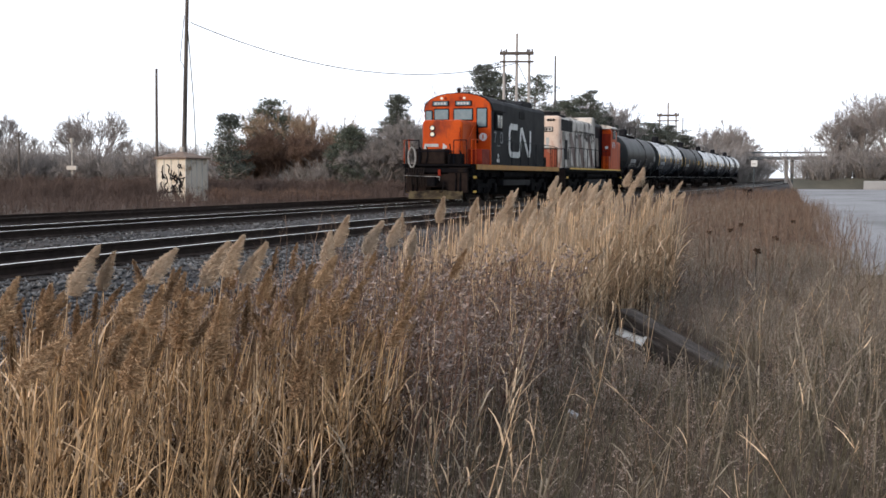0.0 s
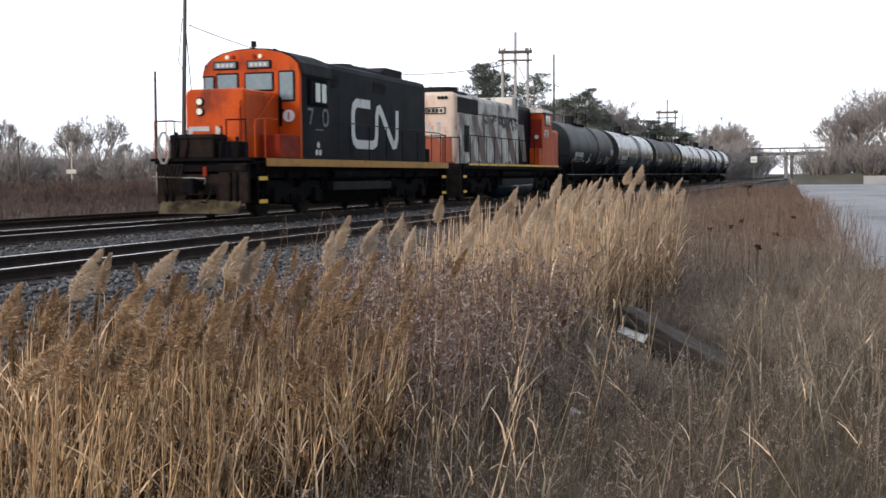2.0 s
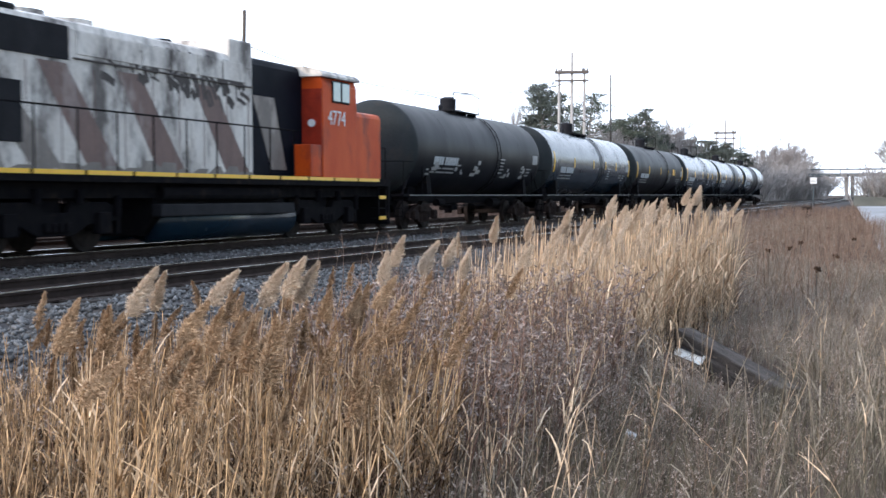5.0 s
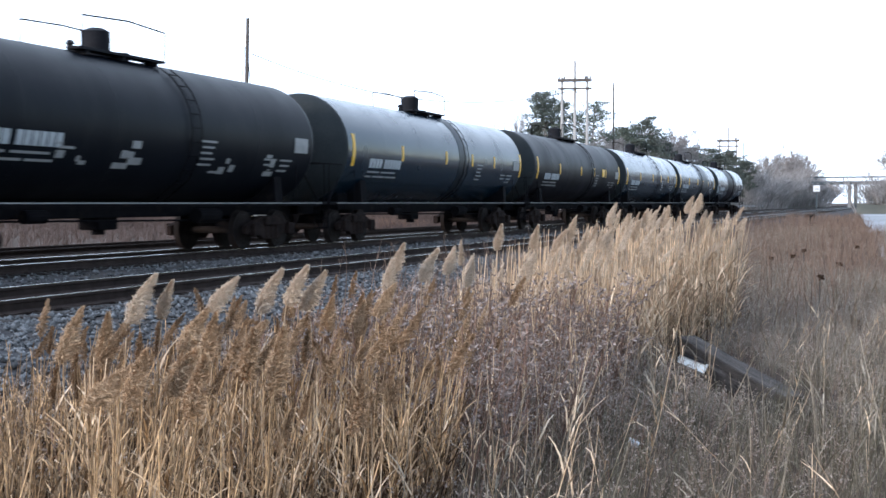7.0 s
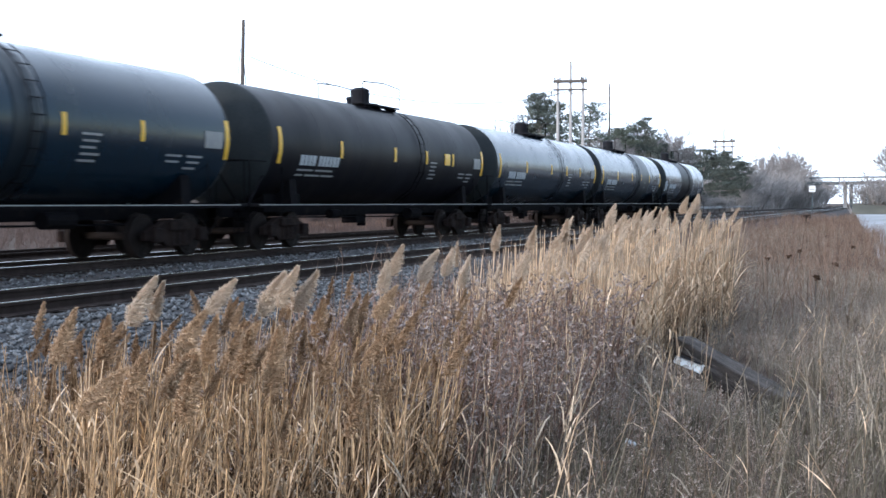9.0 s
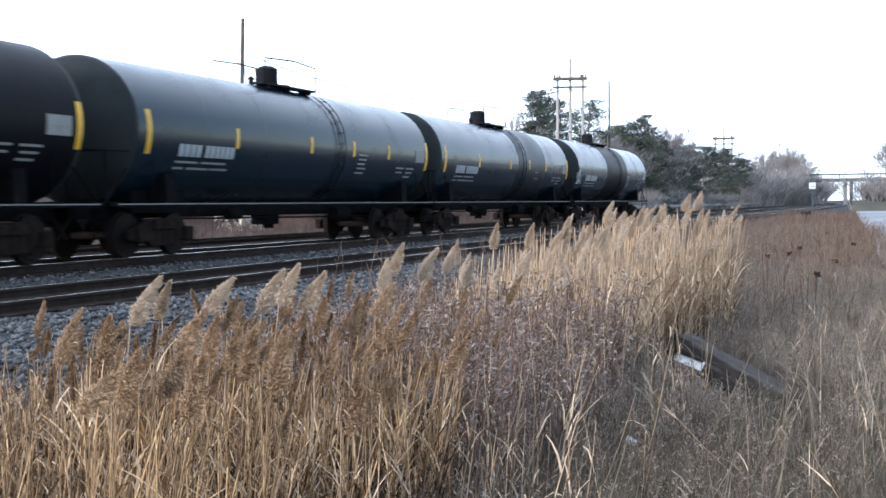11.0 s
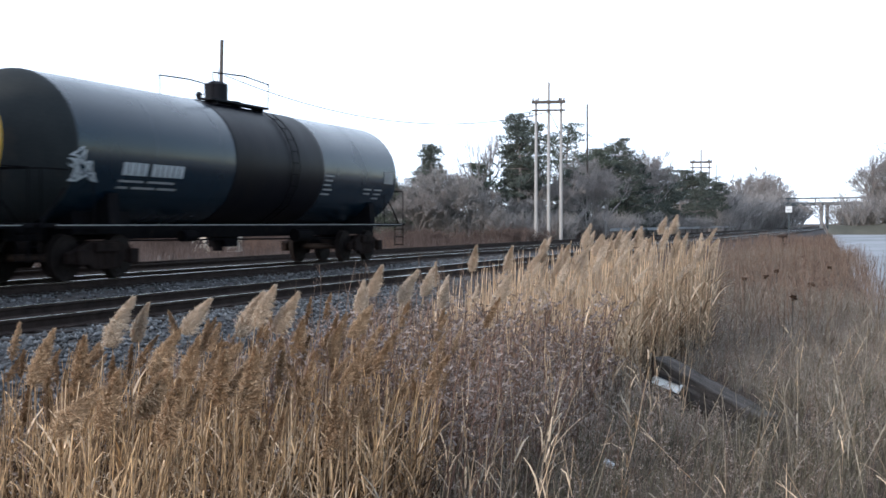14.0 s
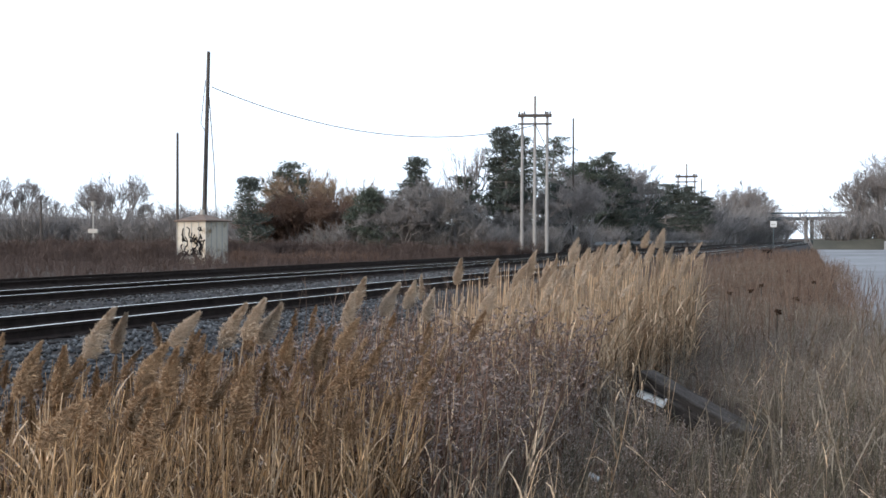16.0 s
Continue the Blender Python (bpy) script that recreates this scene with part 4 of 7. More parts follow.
def tank_car(y, half, label, mat, yellow=True, marks=0, band=None, dome_y=0.0, band2=None, end_tag=True, graffiti=0, label_y=None):
    v = thing("tank_car", pose(TRACKS[1], y, RAIL_Z), label, "tank car", "tank cars of the train")
    h = half                                     # half length over the tank heads
    c = h - 0.55                                 # half length of the straight shell
    part("tank", lathe(B(), [(-c + 2 * c * i / 8, TANK_R) for i in range(9)]), mat, v, smooth=True)
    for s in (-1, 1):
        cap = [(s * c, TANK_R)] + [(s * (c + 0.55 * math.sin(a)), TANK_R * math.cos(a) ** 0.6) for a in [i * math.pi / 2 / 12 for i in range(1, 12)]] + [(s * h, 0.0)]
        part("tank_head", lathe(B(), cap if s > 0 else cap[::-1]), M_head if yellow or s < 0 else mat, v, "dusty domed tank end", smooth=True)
    for k in range(1, int(2 * c / 2.9) + 1):
        yy = -c + k * 2 * c / (int(2 * c / 2.9) + 1)
        part("weld_seam", lathe(B(), [(yy - 0.02, TANK_R - 0.01), (yy - 0.012, TANK_R + 0.0012), (yy + 0.012, TANK_R + 0.0012), (yy + 0.02, TANK_R - 0.01)]), mat, v, smooth=True)
    if band:
        part("jacket_band", lathe(B(), [(band[0], TANK_R - 0.005), (band[0] + 0.02, TANK_R + 0.008), (band[0] + 0.1, TANK_R + 0.009), (band[1] - 0.1, TANK_R + 0.009), (band[1] - 0.02, TANK_R + 0.008), (band[1], TANK_R - 0.005)]), band2 or M_tank_band, v, "dull sooted band round the tank", smooth=True)
    # underframe
    part("center_sill", box(box(B(), -0.35, 0.35, -h - 0.2, h + 0.2, 0.80, 1.16, 0.02), -0.9, 0.9, -h + 1.2, -h + 3.2, 0.92, 1.45), M_under, v)
    for s in (-1, 1):
        e = s * (h - 0.05)
        part("end_platform", box(B(), -1.45, 1.45, min(e, e + s * 0.55), max(e, e + s * 0.55), 1.06, 1.14, 0.01), M_under, v)
        part("side_sill", box(B(), s * 1.42 - 0.06, s * 1.42 + 0.06, -h - 0.1, h + 0.1, 1.04, 1.10), M_under, v)
        part("sill_edge", box(B(), s * 1.485 - 0.006, s * 1.485 + 0.006, -h - 0.1, h + 0.1, 1.092, 1.112), M_hose, v, "pale worn sill edge")
        # saddles over the bogies
        bm = extrude(B(), [(-1.35, 1.08), (1.35, 1.08), (1.30, 1.75), (0.9, 1.38), (0, 1.14), (-0.9, 1.38), (-1.30, 1.75)], "y", s * (h - 2.0) - 0.18, s * (h - 2.0) + 0.18)
        part("saddle", bm, M_under, v)
        coupler(v, s * (h + 0.05), s)
        bogie(v, s * (h - 2.0))
        # end cage: rail round the platform and ladder
        bm = bar(B(), [(1.4, s * (h - 1.4), 2.15), (1.4, s * (h + 0.42), 2.15), (-1.4, s * (h + 0.42), 2.15)], 0.016)
        part("end_handrail", bm, M_under, v)
        for x, yy in ((1.4, h + 0.42), (0.5, h + 0.42), (-0.5, h + 0.42), (-1.4, h + 0.42), (1.4, h - 1.2)):
            part("rail_post", rod(B(), (x, s * yy, 1.1), (x, s * yy, 2.15), 0.014, n=6), M_under, v)
        part("slanted_brace", rod(B(), (1.25, s * (h - 0.9), 2.2), (1.3, s * (h + 0.3), 1.12), 0.025, n=6), M_under, v)
        bm = B()
        for kx in (1.38, 1.10):
            rod(bm, (kx, s * (h + 0.45), 0.42), (kx, s * (h + 0.45), 1.1), 0.016, n=6)
        for z in (0.45, 0.7, 0.95):
            rod(bm, (1.10, s * (h + 0.45), z), (1.38, s * (h + 0.45), z), 0.014, n=6)
        part("end_ladder", bm, M_under, v)
    # brake gear below
    bm = box(B(), -0.25, 0.25, -0.35, 0.35, 0.55, 1.1, 0.04)
    rod(bm, (0, dome_y, 0.45), (0, dome_y, 1.1), 0.14, n=12)
    bar(bm, [(0.6, -h + 3, 0.78), (0.6, h - 3, 0.70)], 0.022)
    rod(bm, (0.75, 2.6, 0.82), (0.75, 3.5, 0.82), 0.17, n=12)
    rod(bm, (0.75, -3.3, 0.85), (0.75, -2.7, 0.85), 0.13, n=12)
    part("brake_gear", bm, M_under, v)
    # manway dome, crossover platform and guard rail
    zt = TANK_Z + TANK_R
    bm = rod(B(), (0, dome_y, zt - 0.05), (0, dome_y, zt + 0.50), 0.30, n=20)
    rod(bm, (0, dome_y, zt + 0.50), (0, dome_y, zt + 0.58), 0.31, 0.16, n=20)
    part("manway_dome", bm, M_roof, v)
    part("valve_cover", rod(B(), (0, dome_y + 0.75, zt - 0.03), (0, dome_y + 0.75, zt + 0.14), 0.26, n=16), M_roof, v)
    part("safety_valve", rod(rod(B(), (0, dome_y - 0.85, zt - 0.03), (0, dome_y - 0.85, zt + 0.16), 0.07, n=8), (0, dome_y - 0.85, zt + 0.16), (0, dome_y - 0.85, zt + 0.24), 0.11, 0.05, n=8), M_roof, v)
    bm = box(B(), 0.38, 0.72, dome_y - 1.5, dome_y + 1.5, zt - 0.03, zt + 0.02)
    box(bm, -0.72, -0.38, dome_y - 1.5, dome_y + 1.5, zt - 0.03, zt + 0.02)
    for yy in (-1.2, 0, 1.2):
        box(bm, -0.7, 0.7, dome_y + yy - 0.03, dome_y + yy + 0.03, zt - 0.12, zt - 0.03)
    part("crossover_platform", bm, M_roof, v)
    for s in (-1, 1):
        a, b_ = dome_y - 1.45, dome_y + 1.45
        bm = bar(B(), [(s * 0.72, a, zt), (s * 0.74, a, zt + 0.62), (s * 0.80, dome_y, zt + 0.68), (s * 0.74, b_, zt + 0.62), (s * 0.72, b_, zt)], 0.02)
        part("guard_rail", bm, M_under, v)
        # side ladder that follows the shell
        lad = None
        for yy in (dome_y + 1.15, dome_y + 1.55):
            pts = [on_tank(yy, z, 0.06, s) for z in (1.15, 1.6, 2.1, 2.62, 3.1, 3.5, 3.8, 4.0)]
            lad = part("ladder_rail", bar(B(), pts, 0.014, 5), M_under, v)
        for z in (1.2, 1.5, 1.8, 2.1, 2.4, 2.7, 3.0, 3.3, 3.6, 3.85):
            part("rung", rod(B(), on_tank(dome_y + 1.15, z, 0.06, s), on_tank(dome_y + 1.55, z, 0.06, s), 0.011, n=5), M_under, lad)
        # lettering bars
        for i in range(4):
            part("letter_bar", curved_bar(B(), -c + 1.55 + i * 0.235, -c + 1.74 + i * 0.235, 2.11, 2.37, s), M_dull_white, v)
        for i in range(6):
            part("letter_bar", curved_bar(B(), -c + 2.62 + i * 0.215, -c + 2.79 + i * 0.215, 2.11, 2.37, s), M_dull_white, v)
        for a, b_, z in ((1.5, 2.4, 1.97), (2.55, 3.6, 1.97), (1.5, 1.9, 1.84), (2.05, 2.9, 1.84), (3.0, 3.75, 1.84)):
            part("data_line", curved_bar(B(), -c + a, -c + b_, z, z + 0.045, s), M_hose, v)
        for yy, w, zz, m in ((c - 5.3, 0.62, 2.42, 5), (c - 2.4, 0.6, 2.12, 2), (c - 1.6, 0.62, 2.12, 3)):
            for j in range(m):
                part("data_line", curved_bar(B(), yy + 0.05 * (j % 2), yy + w * (1 - 0.12 * (j % 3)), zz - j * 0.125, zz + 0.045 - j * 0.125, s, n=1), M_hose, v)
        if yellow:
            for yy, z0, z1, w in ((-c + 0.30, 2.12, 3.02, 0.17), (-c + 3.9, 2.36, 2.82, 0.14), (-c + 7.75, 2.38, 2.80, 0.13), (-c + 10.4, 2.38, 2.80, 0.13), (-c + 12.9, 2.38, 2.80, 0.13), (c - 0.08, 2.12, 3.0, 0.17)):
                part("reflector", curved_bar(B(), yy, yy + w, z0, z1, s, 0.008), M_yellow, v, "yellow reflective strip")
        if label_y is not None:
            part("hazard_label", curved_bar(B(), label_y, label_y + 0.5, 2.40, 2.78, s, 0.012, 2), M_yellow, v, "yellow square label")
        if end_tag:
            part("placard", curved_bar(B(), c - 0.95, c - 0.25, 2.35, 2.72, s, 0.02, 2), M_hose, v, "grey placard board")
    # marks on the leading head
    bm = B()
    for j in range(3):
        box(bm, -0.55, 0.25 - 0.1 * j, -h + 0.012 + 0.02 * (2 - j), -h + 0.2, 3.02 - j * 0.15, 3.08 - j * 0.15)
    part("head_lettering", bm, M_dull_white, v)
    rng = random.Random(graffiti + int(y))
    if graffiti:
        bm = B()
        yy, zz = -c - 0.30, 2.35
        for j in range(30):
            y2, z2 = max(-c - 0.42, min(-c + 0.75, yy + rng.uniform(-0.45, 0.55))), max(1.95, min(2.85, zz + rng.uniform(-0.4, 0.4)))
            pts = []
            for i in range(4):
                ly, lz = yy + (y2 - yy) * i / 3, zz + (z2 - zz) * i / 3
                over = max(0.0, -c - ly)
                k = math.sqrt(max(0.05, 1 - (over / 0.55) ** 2))
                pts.append((math.sqrt(max(0.01, (TANK_R * k + 0.012) ** 2 - (lz - TANK_Z) ** 2)), ly, lz))
            bar(bm, pts, 0.022, 4)
            yy, zz = y2, z2
        part("sprayed_scrawl", bm, M_dull_white, v, "white sprayed scrawl")
    if marks:
        bm = B()
        for base in (-c + 1.0, -c + 3.6, -c + 5.2, 2.2, 4.4):
            for j in range(5):
                yy, zz = base + rng.uniform(0, 0.9), rng.uniform(1.75, 2.2)
                curved_bar(bm, yy, yy + rng.uniform(0.1, 0.5), zz, zz + rng.uniform(0.04, 0.16), 1, 0.007, 2)
        part("chalk_marks", bm, M_hose, v, "pale smeared marks")
    VEHICLES.append((v, y))
    return v


front_locomotive()
second_locomotive()
tank_car(93.85, 7.5, "dull black tank car with pale smeared marks", M_tank_dull, yellow=False, marks=1)
tank_car(111.2, 8.7, "glossy black tank car with yellow reflective strips", M_tank_gloss, band=(0.9, 1.7), dome_y=0.2)
tank_car(129.6, 8.6, "matt brown-black tank car with yellow reflective strips", M_tank_brown, dome_y=0.6, label_y=4.1)
tank_car(147.6, 8.6, "black tank car with a light sheen on its back", M_tank_gloss, dome_y=0.2)
tank_car(165.4, 8.85, "dark glossy tank car with yellow strips ahead of the last", M_tank_gloss, band=(0.6, 4.6))
tank_car(184.25, 8.8, "last black tank car with a sooted middle band and sprayed scrawl", M_tank_gloss, yellow=False, band=(-2.1, 2.9), band2=M_tank_brown, dome_y=-0.3, graffiti=1)

# ---- plants: templates that are laid out many times ----
M_straw = material("golden_reed_straw", (0.76, 0.57, 0.385), (0.40, 0.272, 0.17), 0.7, scale=3, fine=40, bump=0.0, island=0.45)
M_straw_dark = material("brown_reed_straw", (0.62, 0.405, 0.215), (0.11, 0.065, 0.034), 0.75, scale=3, fine=40, bump=0.0, island=0.6)
M_plume = material("reed_plume", (0.70, 0.58, 0.46), (0.44, 0.34, 0.25), 0.9, scale=4, fine=40, bump=0.0, island=0.28)
M_plume_near = material("brown_tan_plume", (0.65, 0.48, 0.325), (0.28, 0.185, 0.112), 0.9, spec=0.1, scale=14, fine=60, bump=0.0, island=0.35)
M_plume_dark = material("brown_reed_plume", (0.46, 0.32, 0.205), (0.18, 0.113, 0.068), 0.9, spec=0.1, scale=4, fine=40, bump=0.0, island=0.3)
# dark brown that paints the shade between reeds; also colours the seed heads
M_shade_and_seed = material("dark_shade_and_seed_brown", (0.085, 0.050, 0.030), (0.03, 0.019, 0.013), 0.95, spec=0.1, scale=3, fine=40, bump=0.0, island=0.4)
M_weed = material("dead_weed_stem", (0.195, 0.168, 0.142), (0.078, 0.066, 0.056), 0.9, spec=0.15, scale=3, fine=40, bump=0.0, island=0.4)
M_fluff_dark = material("dusky_seed_fluff", (0.40, 0.335, 0.305), (0.14, 0.108, 0.098), 0.95, spec=0.1, scale=3, fine=40, bump=0.0, island=0.5)
M_weed_mid = material("brown_grey_weed", (0.38, 0.275, 0.215), (0.13, 0.092, 0.073), 0.9, spec=0.15, scale=3, fine=40, bump=0.0, island=0.5)
# darkness in this colour dims the near ground
M_weed_olive = material("dimmed_olive_weed", (0.17, 0.15, 0.105), (0.07, 0.06, 0.043), 0.9, spec=0.15, scale=3, fine=40, bump=0.0, island=0.5)
M_weed_far = material("russet_far_weed", (0.29, 0.20, 0.15), (0.10, 0.067, 0.052), 0.9, spec=0.15, scale=3, fine=40, bump=0.0, island=0.5)
M_weed_tan = material("tan_weed", (0.37, 0.325, 0.272), (0.165, 0.142, 0.118), 0.9, spec=0.15, scale=3, fine=40, bump=0.0, island=0.5)
M_weed_red = material("red_brown_weed", (0.30, 0.19, 0.145), (0.14, 0.088, 0.068), 0.9, spec=0.15, scale=3, fine=40, bump=0.0, island=0.35)
M_fluff = material("seed_fluff", (0.50, 0.425, 0.37), (0.20, 0.165, 0.145), 0.95, spec=0.1, scale=3, fine=40, bump=0.0, island=0.6)
M_grass = material("dry_grass", (0.35, 0.295, 0.225), (0.14, 0.115, 0.09), 0.85, spec=0.15, scale=2, fine=40, bump=0.0, island=0.4)
# bark grey is lightened to carry the haze of distance
M_bark = material("hazed_grey_brown_bark", (0.36, 0.32, 0.30), (0.22, 0.195, 0.19), 0.95, scale=3, fine=30, bump=0.3)
M_bark_pale = material("pale_tan_twigs", (0.48, 0.35, 0.24), (0.32, 0.23, 0.16), 0.95, scale=3, fine=30, bump=0.2)
M_verge = material("dull_brown_verge", (0.17, 0.125, 0.108), (0.085, 0.062, 0.055), 0.95, spec=0.1, scale=1, fine=20, bump=0.0, island=0.4)
# twig grey is raised too, so that haze lies in the colour
M_twig = material("hazed_grey_twigs", (0.38, 0.35, 0.335), (0.215, 0.196, 0.19), 0.95, scale=1, fine=20, bump=0.0, island=0.3)
M_twig_red = material("russet_twigs", (0.23, 0.145, 0.105), (0.125, 0.08, 0.062), 0.95, scale=1, fine=20, bump=0.0, island=0.3)
M_needle = material("pine_needles", (0.135, 0.155, 0.115), (0.06, 0.073, 0.058), 0.8, scale=1.5, fine=20, bump=0.0, island=0.45)
M_needle_dark = material("dark_spruce_needles", (0.12, 0.135, 0.112), (0.065, 0.077, 0.066), 0.8, scale=1.5, fine=20, bump=0.0, island=0.4)


class Pile:
    """Collects triangles of a template or of a whole plant."""

    def __init__(self):
        self.v, self.f = [], []

    def tube(self, pts, r0, r1, n=3):
        base = len(self.v)
        k = len(pts)
        for i, p in enumerate(pts):
            p = Vector(p)
            d = (Vector(pts[min(i + 1, k - 1)]) - Vector(pts[max(i - 1, 0)])).normalized()
            a = d.orthogonal().normalized()
            b = d.cross(a)
            r = r0 + (r1 - r0) * i / max(1, k - 1)
            for j in range(n):
                w = 2 * math.pi * j / n
                self.v.append(tuple(p + a * (r * math.cos(w)) + b * (r * math.sin(w))))
        for i in range(k - 1):
            for j in range(n):
                A, C = base + i * n + j, base + i * n + (j + 1) % n
                self.f += [(A, C, C + n), (A, C + n, A + n)]

    def ribbon(self, pts, w0, w1, side):
        base = len(self.v)
        side = Vector(side).normalized()
        k = len(pts)
        for i, p in enumerate(pts):
            w = (w0 + (w1 - w0) * i / (k - 1)) / 2
            self.v += [tuple(Vector(p) - side * w), tuple(Vector(p) + side * w)]
        for i in range(k - 1):
            a = base + 2 * i
            self.f += [(a, a + 1, a + 3), (a, a + 3, a + 2)]

    def spike(self, p, d, w, side):
        base = len(self.v)
        p, d, side = Vector(p), Vector(d), Vector(side).normalized()
        self.v += [tuple(p - side * w), tuple(p + side * w), tuple(p + d)]
        self.f.append((base, base + 1, base + 2))

    def arrays(self):
        return np.array(self.v, float), np.array(self.f, np.int32)


def rnd_dir(rng, up=0.0):
    a = rng.uniform(0, 6.2832)
    z = rng.uniform(-1, 1) + up
    d = Vector((math.cos(a), math.sin(a), z))
    return d.normalized()


def layout(name, templates, pos, heights, mat, seed, lean=0.1, lean_dir=None, label="", category="", parent=None, spread=None):
    """Lays templates at pos (n,3), turned and leant at random; heights scale each one."""
    rng = np.random.default_rng(seed)
    n = len(pos)
    which = rng.integers(0, len(templates), n)
    V, F, base = [], [], 0
    for k, (tv, tf) in enumerate(templates):
        idx = np.nonzero(which == k)[0]
        if not len(idx):
            continue
        m = len(idx)
        a = rng.uniform(0, 2 * np.pi, m) if lean_dir is None or spread is None else rng.normal(0, spread, m)
        c, s = np.cos(a)[:, None], np.sin(a)[:, None]
        h = heights[idx][:, None]
        x = (tv[None, :, 0] * c - tv[None, :, 1] * s) * h
        y = (tv[None, :, 0] * s + tv[None, :, 1] * c) * h
        z = tv[None, :, 2] * h
        la = rng.normal(0, lean, (m, 2)) + (np.array(lean_dir) if lean_dir is not None else 0)
        x = x + la[:, :1] * z + pos[idx, 0][:, None]
        y = y + la[:, 1:] * z + pos[idx, 1][:, None]
        z = z + pos[idx, 2][:, None]
        V.append(np.stack([x, y, z], -1).reshape(-1, 3))
        F.append((tf[None] + (base + np.arange(m) * len(tv))[:, None, None]).reshape(-1, 3))
        base += m * len(tv)
    ob = from_arrays(name, np.concatenate(V), np.concatenate(F), mat, parent, kind="stuff")
    return tagged(ob, label, category)


# ---- reeds ----


def reed_stem(seed):
    rng = random.Random(seed)
    p = Pile()
    bend = rng.uniform(-0.03, 0.06)
    pts = [(bend * (i / 5) ** 2, 0.01 * math.sin(i), i / 5) for i in range(6)]
    p.tube(pts, 0.0052, 0.0026, 3)
    for _ in range(rng.randint(2, 4)):
        z = rng.uniform(0.12, 0.78)
        a = rng.uniform(0, 6.28)
        d = Vector((math.cos(a), math.sin(a), 0))
        ln = rng.uniform(0.16, 0.34)
        o = Vector((bend * z * z, 0, z))
        droop = rng.uniform(-0.35, 0.55)
        lp = [o, o + d * ln * 0.3 + Vector((0, 0, ln * 0.42)), o + d * ln * 0.62 + Vector((0, 0, ln * (0.62 - 0.2 * droop))), o + d * ln * 0.95 + Vector((0, 0, ln * (0.62 - 0.75 * droop)))]
        p.ribbon(lp, 0.016, 0.003, d.cross(Vector((0, 0, 1))) + Vector((0, 0, 0.3)))
    return p.arrays()


def reed_plume(seed, strands=260, size=1.0, fine=1.0):
    """A one-sided feathery head, tip up and to +x, strands hanging back; base at the origin."""
    rng = random.Random(seed)
    p = Pile()
    L = 0.22 * size
    curve = rng.uniform(0.02, 0.10)
    ax = lambda t: Vector((curve * t * t * size + 0.02 * t, 0.0, L * t))
    p.tube([ax(i / 5) for i in range(6)], 0.003, 0.001, 3)
    for _ in range(strands):
        t = rng.random() ** 0.9
        o = ax(t)
        a = rng.uniform(0, 6.28)
        fat = math.sin(math.pi * min(1, 0.16 + t * 0.83)) ** 0.75 * (1.22 - 0.75 * t)
        out = Vector((math.cos(a) + 0.22, math.sin(a) * 0.75, 0)) * 0.056 * size * fat * rng.uniform(0.1, 1.1)
        d = out + Vector((0.016, 0, rng.uniform(-0.006, 0.034) * size))
        p.spike(o, d * 0.6, 0.0034 * fine, d.cross(rnd_dir(rng)))
        e = o + d * rng.uniform(0.4, 0.85)
        for _k in range(3):
            q = d * rng.uniform(0.1, 0.3) + rnd_dir(rng) * 0.013 * size + Vector((0.004, 0, 0.002))
            p.spike(e, q, 0.0042 * fine, q.cross(rnd_dir(rng)))
    return p.arrays()


REED_T = [reed_stem(s) for s in range(8)]
PLUME_T = [reed_plume(50 + s, 420, 1.0, 0.8) for s in range(6)]


def field(n, x0, x1, y0, y1, keep, seed):
    """Random ground points in a rectangle, kept by a rule of (x, y, r)."""
    rng = np.random.default_rng(seed)
    out = []
    while len(out) < n:
        x, y, r = rng.uniform(x0, x1), rng.uniform(y0, y1), rng.random()
        if keep(x, y, r):
            out.append((x, y, ground_z(x, y)))
    return np.array(out)


def reed_near(x, y, r):
    edge = -2.05 - 0.12 * (y - 4) + 0.45 * noise.noise(Vector((x, y * 0.8, 1)))
    back = -4.75 + 0.3 * noise.noise(Vector((y * 0.9, 7, 0)))
    dens = 1.0 if y < 6.9 else max(0.12, 1.0 - (y - 6.9) * 0.5)
    return back < x < edge and r < dens


def reed_clump(x, y, r):
    c = -2.78 + 0.10 * (y - 13.5)
    w = 0.78 if y > 11.0 else 0.62 + 0.085 * (y - 9.0)
    return y < 15.8 and abs(x - c + 0.25 * noise.noise(Vector((0, y, 4)))) < w and r < min(1.0, max(0.0, (y - 9.0) / 2.4))


